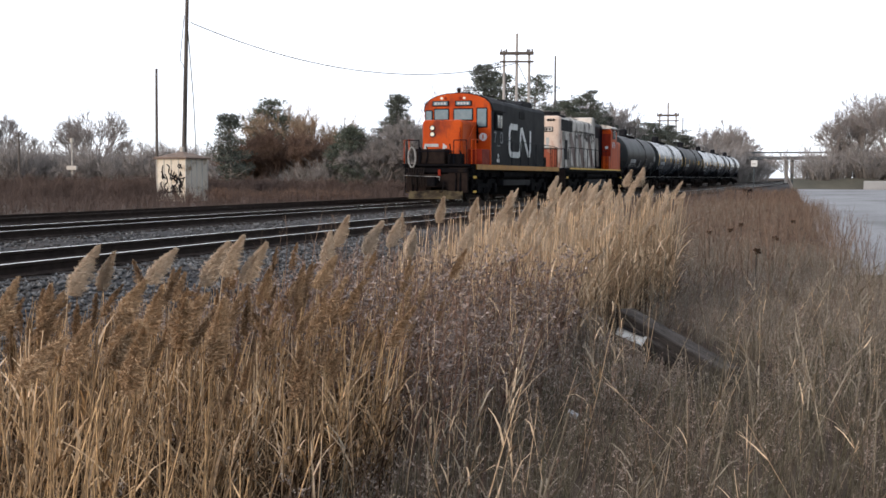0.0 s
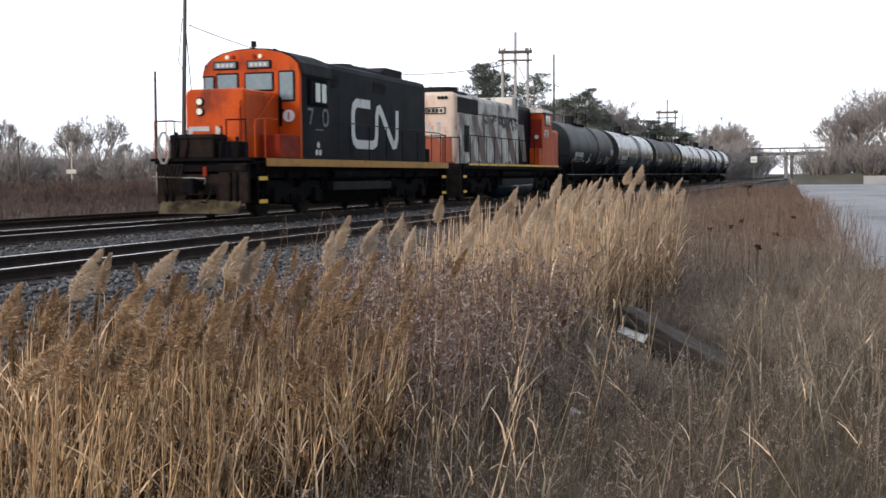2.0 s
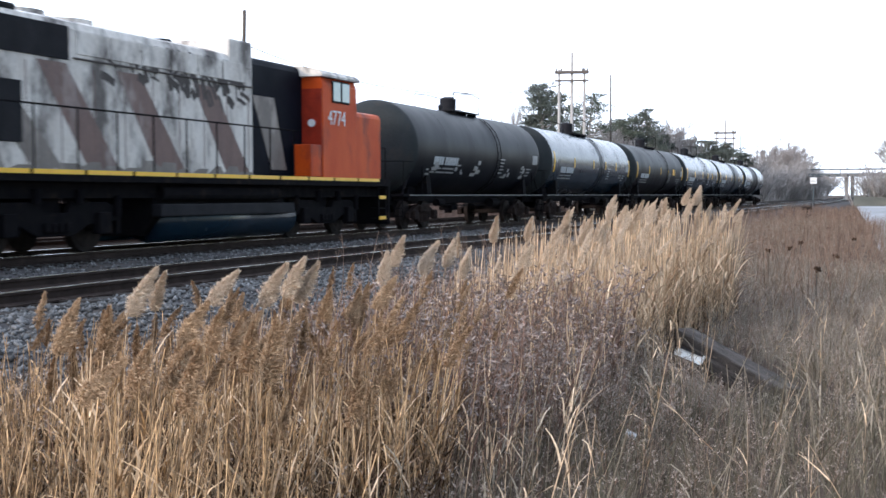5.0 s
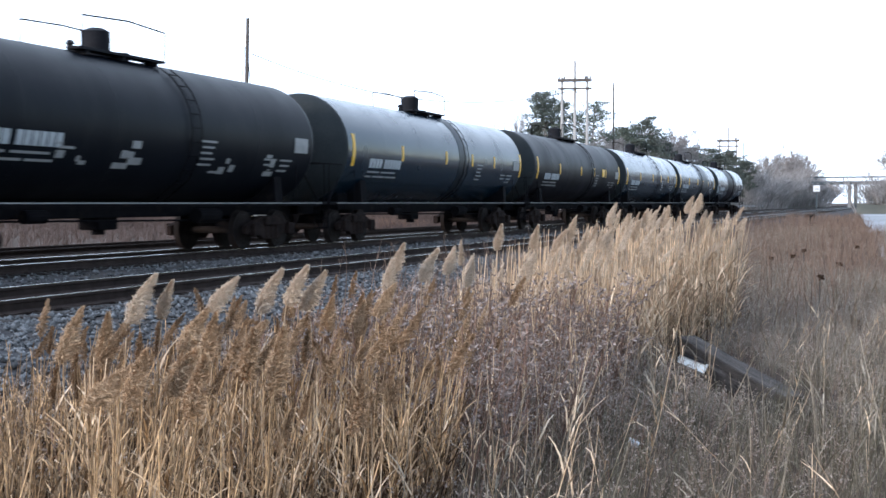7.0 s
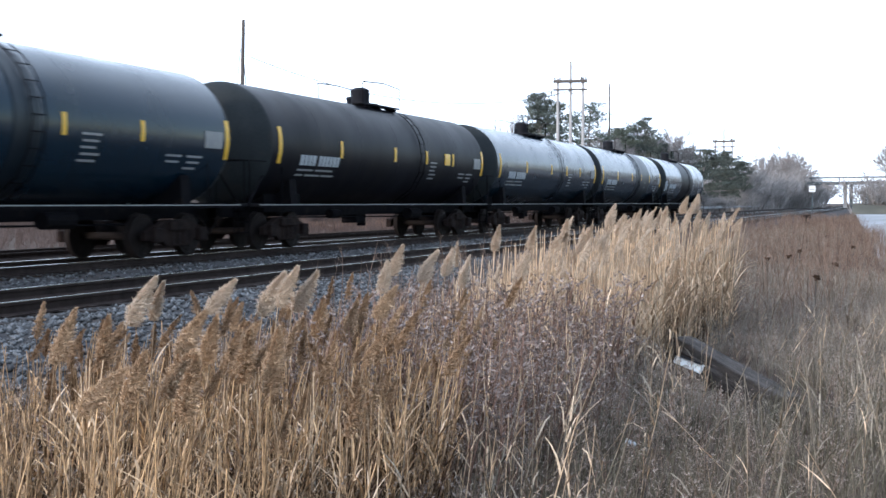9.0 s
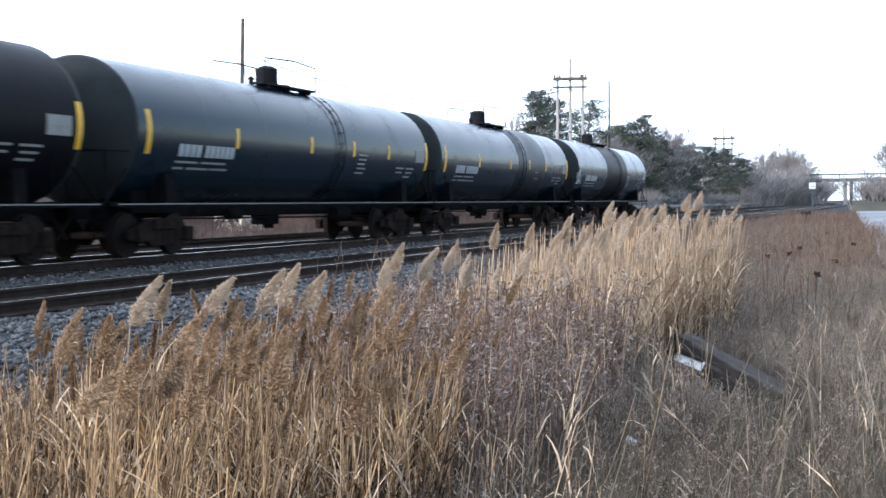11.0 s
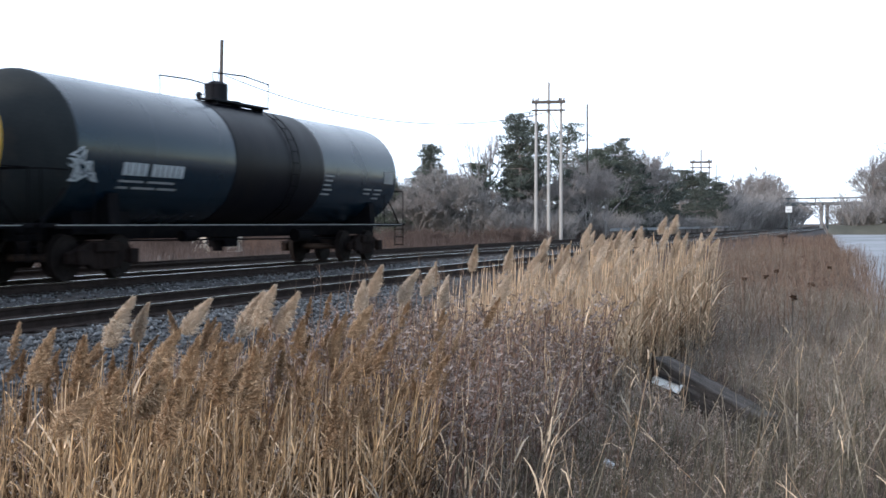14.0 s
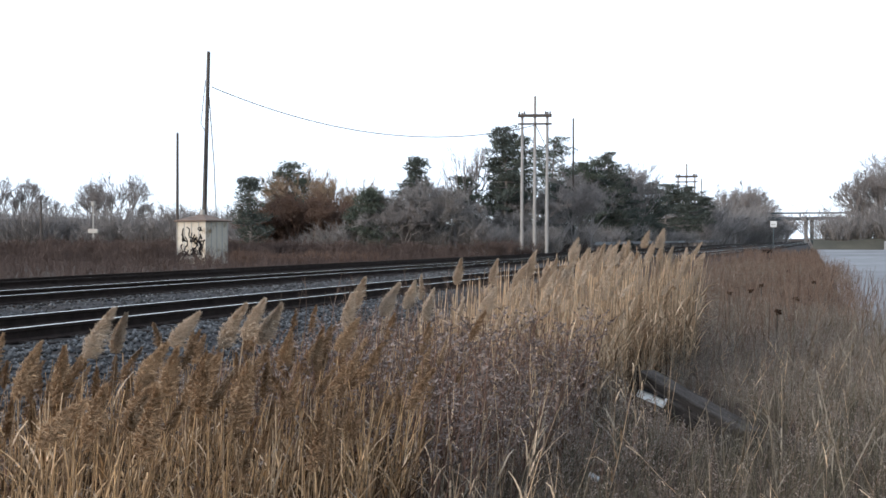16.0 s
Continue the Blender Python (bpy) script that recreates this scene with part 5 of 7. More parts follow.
def build_reeds():
    pos = field(2300, -5.2, -1.4, 2.6, 9.6, reed_near, 1)
    h = np.random.default_rng(2).uniform(0.45, 0.90, len(pos))
    layout("reed_bed", REED_T, pos, h, M_straw_dark, 3, 0.13, (0.10, 0.02), "dense brown dry reeds leaning in the wind beside the track", "reeds")
    pos2 = field(1700, -4.2, -1.0, 9.0, 15.6, reed_clump, 4)
    h2 = np.random.default_rng(5).uniform(0.85, 1.36, len(pos2)) * np.clip(0.75 + 0.25 * (pos2[:, 1] - 9) / 4, 0.75, 1.05)
    layout("reed_clump", REED_T, pos2, h2, M_straw, 6, 0.045, (0.05, 0.01), "tall golden dry reeds in a dense clump", "reeds")
    # short stems low between the reeds, their dark colour standing in for shade
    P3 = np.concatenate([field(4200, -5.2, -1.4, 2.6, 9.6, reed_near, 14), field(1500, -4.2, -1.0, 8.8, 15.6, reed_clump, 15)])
    layout("reed_thatch", REED_T, P3, np.random.default_rng(16).uniform(0.22, 0.55, len(P3)), M_shade_and_seed, 17, 0.3, (0.06, 0.0), "short dark brown stems standing in for shade between the reeds", "thatch")
    # plume heads of the crowd
    rng = np.random.default_rng(7)
    for nm, P, H, share, lean, seed, hi in (("reed_bed_plumes", pos, h, 0.055, 0.10, 8, 1.0), ("reed_clump_plumes", pos2, h2, 0.08, 0.05, 9, 1.0)):
        idx = [i for i in rng.permutation(len(P)) if P[i, 1] > 4.7][: int(len(P) * share)]
        top = P[idx].copy()
        top[:, 0] += lean * H[idx] * 0.9
        top[:, 2] += H[idx] * 0.97
        layout(nm, PLUME_T, top, rng.uniform(0.65, 1.0, len(idx)), M_plume_dark if nm == "reed_bed_plumes" else M_plume, seed, 0.13, (0.10, 0.02), "feathery tan seed heads of the dry reeds", "reed plumes", spread=0.8)


SWAYING = []
HEADS_NEAR = [(-3.89, 5.66, 1.22), (-3.87, 5.87, 1.19), (-4.34, 7.19, 1.16), (-3.52, 6.41, 1.22), (-3.3, 6.28, 1.28), (-3.25, 6.4, 1.26), (-4.01, 5.19, 1.07), (-3.67, 5.1, 1.05), (-3.54, 5.56, 1.07), (-3.19, 5.26, 1.06), (-2.82, 4.96, 1.05), (-2.93, 4.5, 1.04), (-3.14, 4.22, 0.99), (-3.28, 6.7, 1.04), (-3.19, 6.94, 1.0), (-3.2, 7.36, 1.1), (-3.38, 5.83, 1.01), (-2.97, 4.28, 1.02), (-2.68, 4.27, 1.0), (-2.6, 4.82, 1.04)]
HEADS_FAR = [(-3.48, 8.33, 1.33), (-3.37, 8.57, 1.28), (-3.26, 8.82, 1.29), (-3.4, 7.93, 1.22), (-3.2, 9.05, 1.17), (-3.34, 10.27, 1.43), (-3.02, 9.95, 1.21), (-3.39, 11.52, 1.42), (-3.17, 11.59, 1.38), (-3.07, 11.63, 1.47), (-2.89, 11.47, 1.34), (-2.99, 12.28, 1.41), (-3.01, 13.23, 1.61), (-2.78, 12.78, 1.5), (-2.79, 13.83, 1.55), (-2.63, 13.46, 1.51), (-2.64, 14.4, 1.58), (-2.49, 14.98, 1.7), (-2.4, 15.23, 1.73), (-2.36, 15.4, 1.54), (-2.3, 15.6, 1.5), (-2.25, 15.7, 1.35), (-2.85, 12.12, 1.39), (-2.76, 13.2, 1.43), (-2.47, 14.15, 1.45), (-2.31, 15.04, 1.38)]


def tri_mesh(name, vf, mat):
    ob = from_arrays(name, vf[0], vf[1], mat)
    me = ob.data
    bpy.data.objects.remove(ob)
    return me


def build_single_reeds():
    stems = [tri_mesh("stem", t, M_straw) for t in REED_T]
    big = [tri_mesh("plume", reed_plume(80 + s, 2600, 1.0, 0.42), M_plume) for s in range(6)]
    brown = [tri_mesh("plume", reed_plume(90 + s, 2600, 1.0, 0.42), M_plume_near) for s in range(6)]
    rng = random.Random(12)
    for near, heads in ((True, HEADS_NEAR), (False, HEADS_FAR)):
        for x, y, top in heads:
            lean = rng.uniform(0.0, 0.09) if near else rng.uniform(-0.02, 0.04)
            ph = rng.uniform(0.21, 0.28) if near else rng.uniform(0.20, 0.27)
            h = top - ph * 0.9
            gz = ground_z(x, y)
            m = Matrix.Translation((x - lean * top, y, gz)) @ Matrix.Rotation(lean, 4, "Y")
            r = thing("reed", m, "dry reed with a feathery tan seed head by the track" if near else "tall golden reed with a pale feathery seed head", "reed", "swaying reeds")
            s = shared("stem", rng.choice(stems), r)
            s.scale = (h + 0.15, h + 0.15, h - gz)
            p = shared("plume", rng.choice(brown if near and top < 1.12 else big), r, pose(0.03 * h, 0, (h - gz) * 0.98, 0, rng.uniform(-2, 22) if near else rng.uniform(-6, 7), rng.uniform(-50, 50)))
            k = ph / 0.25
            p.scale = (k * rng.uniform(1.05, 1.35), k * rng.uniform(1.0, 1.3), k * 1.12) if near else (k * rng.uniform(1.0, 1.3), k * rng.uniform(1.0, 1.25), k)
            tagged(p, "brown feathery plume" if near and top < 1.12 else "tan feathery plume")
            SWAYING.append((r, m, lean, rng.uniform(0, 6.28), rng.uniform(0.7, 1.2), near))


build_reeds()
build_single_reeds()


# ---- weeds and dry grass ----
def weed(seed):
    rng = random.Random(seed)
    stem, fluff = Pile(), Pile()
    bend = rng.uniform(-0.12, 0.12)
    ax = lambda t: Vector((bend * t * t, 0.05 * math.sin(3 * t + seed), t))
    stem.tube([ax(i / 4) for i in range(5)], 0.008, 0.003, 3)
    for _ in range(rng.randint(9, 14)):
        t = rng.uniform(0.3, 1.0)
        o = ax(t)
        a = rng.uniform(0, 6.28)
        ln = rng.uniform(0.08, 0.28) * (1.25 - 0.7 * t)
        d = Vector((math.cos(a), math.sin(a), rng.uniform(0.4, 1.2))) * ln
        stem.ribbon([o, o + d * 0.5 + Vector((0, 0, 0.01)), o + d], 0.005, 0.003, d.cross(Vector((0.3, 0.2, 1))))
        for _k in range(rng.randint(2, 5)):
            e = o + d * rng.uniform(0.45, 1.05)
            for _j in range(2):
                q = rnd_dir(rng, 0.3) * rng.uniform(0.02, 0.045)
                fluff.spike(e, q, 0.008, q.cross(rnd_dir(rng)))
    return stem.arrays(), fluff.arrays()


def tuft(seed):
    rng = random.Random(seed)
    p = Pile()
    for _ in range(12):
        a = rng.uniform(0, 6.28)
        d = Vector((math.cos(a), math.sin(a), 0))
        o = d * rng.uniform(0, 0.10)
        L, b = rng.uniform(0.5, 1.0), rng.uniform(0.08, 0.5)
        pts = [o, o + d * b * 0.15 + Vector((0, 0, 0.42 * L)), o + d * b * 0.5 + Vector((0, 0, 0.78 * L)), o + d * b * 1.0 + Vector((0, 0, L * (1 - 0.3 * b)))]
        p.ribbon(pts, 0.010, 0.002, d.cross(Vector((0, 0, 1))) + Vector((0, 0, rng.uniform(-0.4, 0.4))))
    return p.arrays()


WEEDS = [weed(s) for s in range(8)]
TUFTS = [tuft(s) for s in range(6)]


def lot_edge(y):
    """The weeds end here and the gravel lot begins."""
    return 0.35 - 0.035 * (y - 22) + 0.18 * noise.noise(Vector((y * 0.22, 2, 2)))


def weed_near(x, y, r):
    if y > 20 and x > lot_edge(y):
        return False
    if reed_near(x, y, 0.0) and r > 0.10:
        return False
    if reed_clump(x, y, 0.0) and r > 0.06:
        return False
    return x > -5.6 + 0.5 * noise.noise(Vector((y, 1, 1))) and -0.75 * y - 1 < x < 0.06 * y + 2.0 and not (abs(x + 1.45 - (11 - y) * 0.5) < 0.56 and 9.3 < y < 12.5)


def low(pos):
    """Plants stand lower on the trodden side away from the reeds."""
    x, y = pos[:, 0], pos[:, 1]
    return np.where(y < 20, 1.0 - 0.42 * np.clip((x + 2.6) / 0.8, 0, 1), 1.0 - 0.35 * np.clip((x + 3.0) / 2.0, 0, 1))


def build_weeds():
    for nm, n, y0, y1, hs, mat, seed, share in (("weeds", 4200, 3.2, 20, (0.24, 0.58), M_weed_mid, 21, None), ("red_brown_weeds", 1100, 4.5, 20, (0.35, 0.62), M_weed_red, 31, "red"), ("far_weeds", 4600, 14.5, 60, (0.3, 0.72), M_weed_far, 41, None)):
        def rule(x, y, r):
            if not weed_near(x, y, r):
                return False
            if share == "red":
                return math.hypot(x + 1.9, (y - 9.3) * 0.6) < 0.85 + 0.5 * noise.noise(Vector((x, y, 9))) or (r < 0.25 and x < -1.2)
            return True
        pos = field(n, -6.0, 4.0, y0, y1, rule, seed)
        h = np.random.default_rng(seed + 1).uniform(*hs, n)
        lab = {"weeds": "grey-brown dead weeds with seed fluff", "red_brown_weeds": "red-brown dead weed stalks among the dry grass", "far_weeds": "russet dead weeds along the gravel lot"}[nm]
        h = h * low(pos)
        ob = layout(nm, [w[0] for w in WEEDS], pos, h, mat, seed + 2, 0.16, (0.05, 0), lab, "weeds")
        layout("seed_heads", [w[1] for w in WEEDS], pos, h, M_fluff if nm != "far_weeds" else M_weed_tan, seed + 2, 0.16, (0.05, 0), "", "", ob)
    pos = field(6500, -6.0, 4.5, 3.0, 22, weed_near, 51)
    h = np.random.default_rng(52).uniform(0.16, 0.46, len(pos))
    layout("dry_grass", TUFTS, pos, h * low(pos), M_grass, 53, 0.2, (0.08, 0), "thin tangled dry grass", "grass")
    # tan weeds between the reeds and the lot
    pos = field(3600, -3.5, 3.2, 8.5, 25, lambda x, y, r: weed_near(x, y, 0.5), 81)
    h = np.random.default_rng(82).uniform(0.3, 0.62, len(pos)) * low(pos)
    ob = layout("tan_weeds", [w[0] for w in WEEDS], pos, h, M_weed_tan, 83, 0.16, (0.05, 0), "tan and grey dead weeds with fluffy tips", "weeds")
    layout("seed_heads", [w[1] for w in WEEDS], pos, h, M_weed_tan, 83, 0.16, (0.05, 0), "", "", ob)
    pos = field(760, -1.8, 2.2, 19, 60, lambda x, y, r: abs(x - lot_edge(y) + 0.3) < 0.9 * r + 0.1, 84)
    layout("lot_edge_weeds", [w[0] for w in WEEDS], pos, np.random.default_rng(85).uniform(0.25, 0.8, len(pos)), M_weed_far, 86, 0.2, None, "straggling weeds along the edge of the lot", "weeds")
    # pale dry stalks that stand out, and tall dusky goldenrod by the reeds
    pos = field(520, -4.0, 3.5, 3.6, 19, weed_near, 54)
    layout("dry_stalks", REED_T, pos, np.random.default_rng(55).uniform(0.45, 0.85, len(pos)), M_grass, 56, 0.22, (0.08, 0), "thin pale dry stalks among the weeds", "stalks")
    pos = field(170, -3.2, 2.5, 4.2, 15, weed_near, 87)
    layout("pale_stalks", REED_T, pos, np.random.default_rng(88).uniform(0.5, 1.0, len(pos)) * low(pos), M_straw, 89, 0.32, (0.1, 0), "long pale straw stalks leaning over the weeds", "stalks")
    pos = field(520, -4.6, -1.7, 6.0, 10.6, lambda x, y, r: abs(x + 3.0 + 0.06 * (y - 8)) < 1.0 and r < 0.35 + 0.3 * (y - 6), 57)
    h = np.random.default_rng(58).uniform(0.55, 1.0, len(pos))
    ob = layout("goldenrod", [w[0] for w in WEEDS], pos, h, M_weed_red, 59, 0.12, (0.08, 0), "tall dusky dead goldenrod with grey seed heads", "weeds")
    layout("seed_heads", [w[1] for w in WEEDS], pos, h, M_fluff_dark, 59, 0.12, (0.08, 0), "", "", ob)
    # olive weeds, coloured dark to dim near ground; single pale reeds among the weeds
    pos = field(2300, -2.0, 2.6, 3.2, 11.5, weed_near, 111)
    layout("olive_weeds", [w[0] for w in WEEDS] + TUFTS, pos, np.random.default_rng(112).uniform(0.18, 0.44, len(pos)), M_weed_olive, 113, 0.2, (0.05, 0), "low olive-brown weeds coloured dark to dim the near ground", "weeds")
    pos = field(420, -3.6, -1.0, 4.6, 10.8, lambda x, y, r: weed_near(x, y, 0.05) and r < 0.85 - 0.35 * (x + 3.6), 114)
    layout("scattered_reeds", REED_T, pos, np.random.default_rng(115).uniform(0.45, 0.92, len(pos)), M_straw, 116, 0.11, (0.08, 0.0), "single pale reed stems among the dead weeds", "reeds")
    # brown verge beyond the tracks
    pos = field(5200, -60, -23.6, 18, 125, lambda x, y, r: x > -0.62 * y - 12, 61)
    h = np.random.default_rng(62).uniform(0.4, 0.95, len(pos)) * (0.8 + (np.abs(pos[:, 1]) / 150))
    wide = [(np.column_stack([w[0][0][:, 0] * 1.5, w[0][0][:, 1] * 1.5, w[0][0][:, 2]]), w[0][1]) for w in WEEDS]
    ob = layout("verge_weeds", wide, pos, h, M_verge, 63, 0.15, None, "brown dead weeds on the verge behind the tracks", "weeds")
    layout("verge_grass", [(np.column_stack([t[0][:, :2] * 1.8, t[0][:, 2]]), t[1]) for t in TUFTS], pos, h * 0.7, M_verge, 64, 0.2, None, "dull brown grass behind the tracks", "grass")
    # the strip beside the tracks further on
    pos = field(4200, -7.4, -0.6, 15, 100, lambda x, y, r: x < lot_edge(y) - 0.5, 71)
    layout("strip_weeds", [w[0] for w in WEEDS], pos, np.random.default_rng(72).uniform(0.45, 1.0, len(pos)), M_weed_far, 73, 0.15, None, "dead weeds between the tracks and the lot", "weeds")


build_weeds()


# ---- trees and brush ----
def grow(p, o, d, length, r, depth, rng, spread=0.55, up=0.15, kids=(2, 4), twig=0.012, minr=0.008):
    """Forked bare branches."""
    d = d.normalized()
    mid = o + d * length * 0.5 + rnd_dir(rng) * length * 0.06
    e = o + d * length + rnd_dir(rng) * length * 0.08
    if depth == 0:
        for _ in range(2):
            q = (d + rnd_dir(rng) * 0.7 + Vector((0, 0, 0.2))) * length * rng.uniform(0.6, 1.2)
            p.spike(o + d * length * rng.uniform(0, 0.4), q, minr * 0.8, q.cross(rnd_dir(rng)))
        return
    p.tube([o, mid, e], r, max(minr, r * 0.62), 4 if depth > 1 else 3)
    for i in range(rng.randint(*kids)):
        t = rng.uniform(0.45, 1.0) if i else 1.0
        s = o + (mid - o) * (t * 2) if t < 0.5 else mid + (e - mid) * (t * 2 - 1)
        nd = (d + rnd_dir(rng) * spread + Vector((0, 0, up))).normalized()
        grow(p, s, nd, length * rng.uniform(0.55, 0.82), max(minr, r * 0.60), depth - 1, rng, spread, up, kids, twig, minr)


def bare_tree(x, y, height, seed, label, mat=None, spread=0.5, depth=6, lean=0.0, width=1.0, minr=0.012):
    rng = random.Random(seed)
    t = thing("bare_tree", pose(x, y, ground_z(x, y) - 0.1), label, "tree", "bare trees")
    trunk = Pile()
    th = height * rng.uniform(0.16, 0.26)
    r = height * 0.016 + 0.03
    top = Vector((lean * th, 0, th))
    trunk.tube([(0, 0, 0), (lean * th * 0.4, rng.uniform(-0.1, 0.1), th * 0.5), top], r * 1.3, r, 8)
    crown = Pile()
    for i in range(rng.randint(3, 5)):
        a = rng.uniform(0, 6.28)
        d = Vector((math.cos(a) * 0.55 * width + lean, math.sin(a) * 0.55 * width, 1.0))
        grow(crown, top - Vector((0, 0, rng.uniform(0, th * 0.4))), d, height * 0.25, r * 0.62, depth, rng, spread * width, 0.16, (2, 4), minr=minr)
    v, f = crown.arrays()
    v[:, 2] *= height / max(0.5, v[:, 2].max())
    from_arrays("trunk", *trunk.arrays(), mat or M_bark, t)
    from_arrays("crown", v, f, mat or M_bark, t, "leafless fine-twigged crown")
    return t


def needles(p, c, rx, rz, n, rng, ln=0.24):
    for _ in range(n):
        d = rnd_dir(rng)
        o = Vector((c[0] + d.x * rx * rng.random() ** 0.5, c[1] + d.y * rx * rng.random() ** 0.5, c[2] + d.z * rz * rng.random() ** 0.5))
        q = (d + Vector((0, 0, 0.35))) * ln * rng.uniform(0.5, 1.2)
        p.spike(o, q, ln * 0.17, q.cross(rnd_dir(rng)))


def pine(x, y, height, seed, label, clear=0.25, width=0.24, dense=1.0, mat=None, conic=0.5):
    """A pine: bare lower trunk, irregular limbs in tiers, each with flat clumps of needles."""
    rng = random.Random(seed)
    t = thing("pine_tree", pose(x, y, ground_z(x, y) - 0.1), label, "tree", "pine trees")
    trunk = Pile()
    pts = [(0.03 * height * math.sin(k * 0.9 + seed) * k / 6, 0, height * 0.97 * k / 6) for k in range(7)]
    trunk.tube(pts, 0.02 * height + 0.04, 0.03, 8)
    limbs, crown = Pile(), Pile()
    z = height * clear * 0.6
    while z < height * 0.97:
        k = (z / height - clear) / (1 - clear)
        reach = height * width * 1.3 * ((1 - conic) + conic * (1 - k)) * (1.0 if k < 0.8 else 0.7) * (0.75 if k < 0.1 else 1.0)
        for _ in range(rng.randint(3, 5)):
            a = rng.uniform(0, 6.28)
            L = reach * rng.uniform(0.45, 1.15)
            o = Vector((pts[min(6, int(z / height * 6))][0], 0, z))
            e = o + Vector((math.cos(a) * L, math.sin(a) * L, L * rng.uniform(-0.05, 0.35)))
            limbs.tube([o, o + (e - o) * 0.5 + Vector((0, 0, -0.05 * L)), e], 0.05, 0.015, 4)
            m = max(1, int(L / 0.55))
            for j in range(m):
                c = o + (e - o) * (0.42 + 0.62 * (j + rng.random() * 0.6) / m) + Vector((rng.uniform(-0.25, 0.25), rng.uniform(-0.25, 0.25), rng.uniform(-0.05, 0.2)))
                needles(crown, c, rng.uniform(0.40, 0.85), rng.uniform(0.14, 0.34), int(52 * dense), rng)
        z += height * rng.uniform(0.026, 0.045)
    for k in range(7):
        needles(crown, (pts[6][0] + rng.uniform(-0.5, 0.5), rng.uniform(-0.5, 0.5), height * rng.uniform(0.84, 0.97)), 0.5, 0.3, 50, rng)
    from_arrays("trunk", *trunk.arrays(), M_bark, t)
    from_arrays("branchwork", *limbs.arrays(), M_bark, t)
    from_arrays("crown", *crown.arrays(), mat or M_needle, t, "dark green needle clumps with gaps")
    return t


def bush(seed, stems=9):
    rng = random.Random(seed)
    p = Pile()
    for _ in range(stems):
        a = rng.uniform(0, 6.28)
        d = Vector((math.cos(a) * 0.55, math.sin(a) * 0.55, 1))
        o = Vector((math.cos(a) * 0.12, math.sin(a) * 0.12, 0))
        grow(p, o, d, rng.uniform(0.26, 0.38), 0.010, 3, rng, 0.62, 0.12, (2, 4), minr=0.0048)
    v, f = p.arrays()
    v[:, 2] /= v[:, 2].max()
    return v, f


BUSHES = [bush(s) for s in range(5)]


def brush(name, spots, hs, mat, seed, label):
    pos = np.array([(x, y, ground_z(x, y) - 0.05) for x, y in spots])
    h = np.random.default_rng(seed).uniform(hs[0], hs[1], len(pos))
    layout(name, BUSHES, pos, h, mat, seed + 1, 0.06, None, label, "brush")


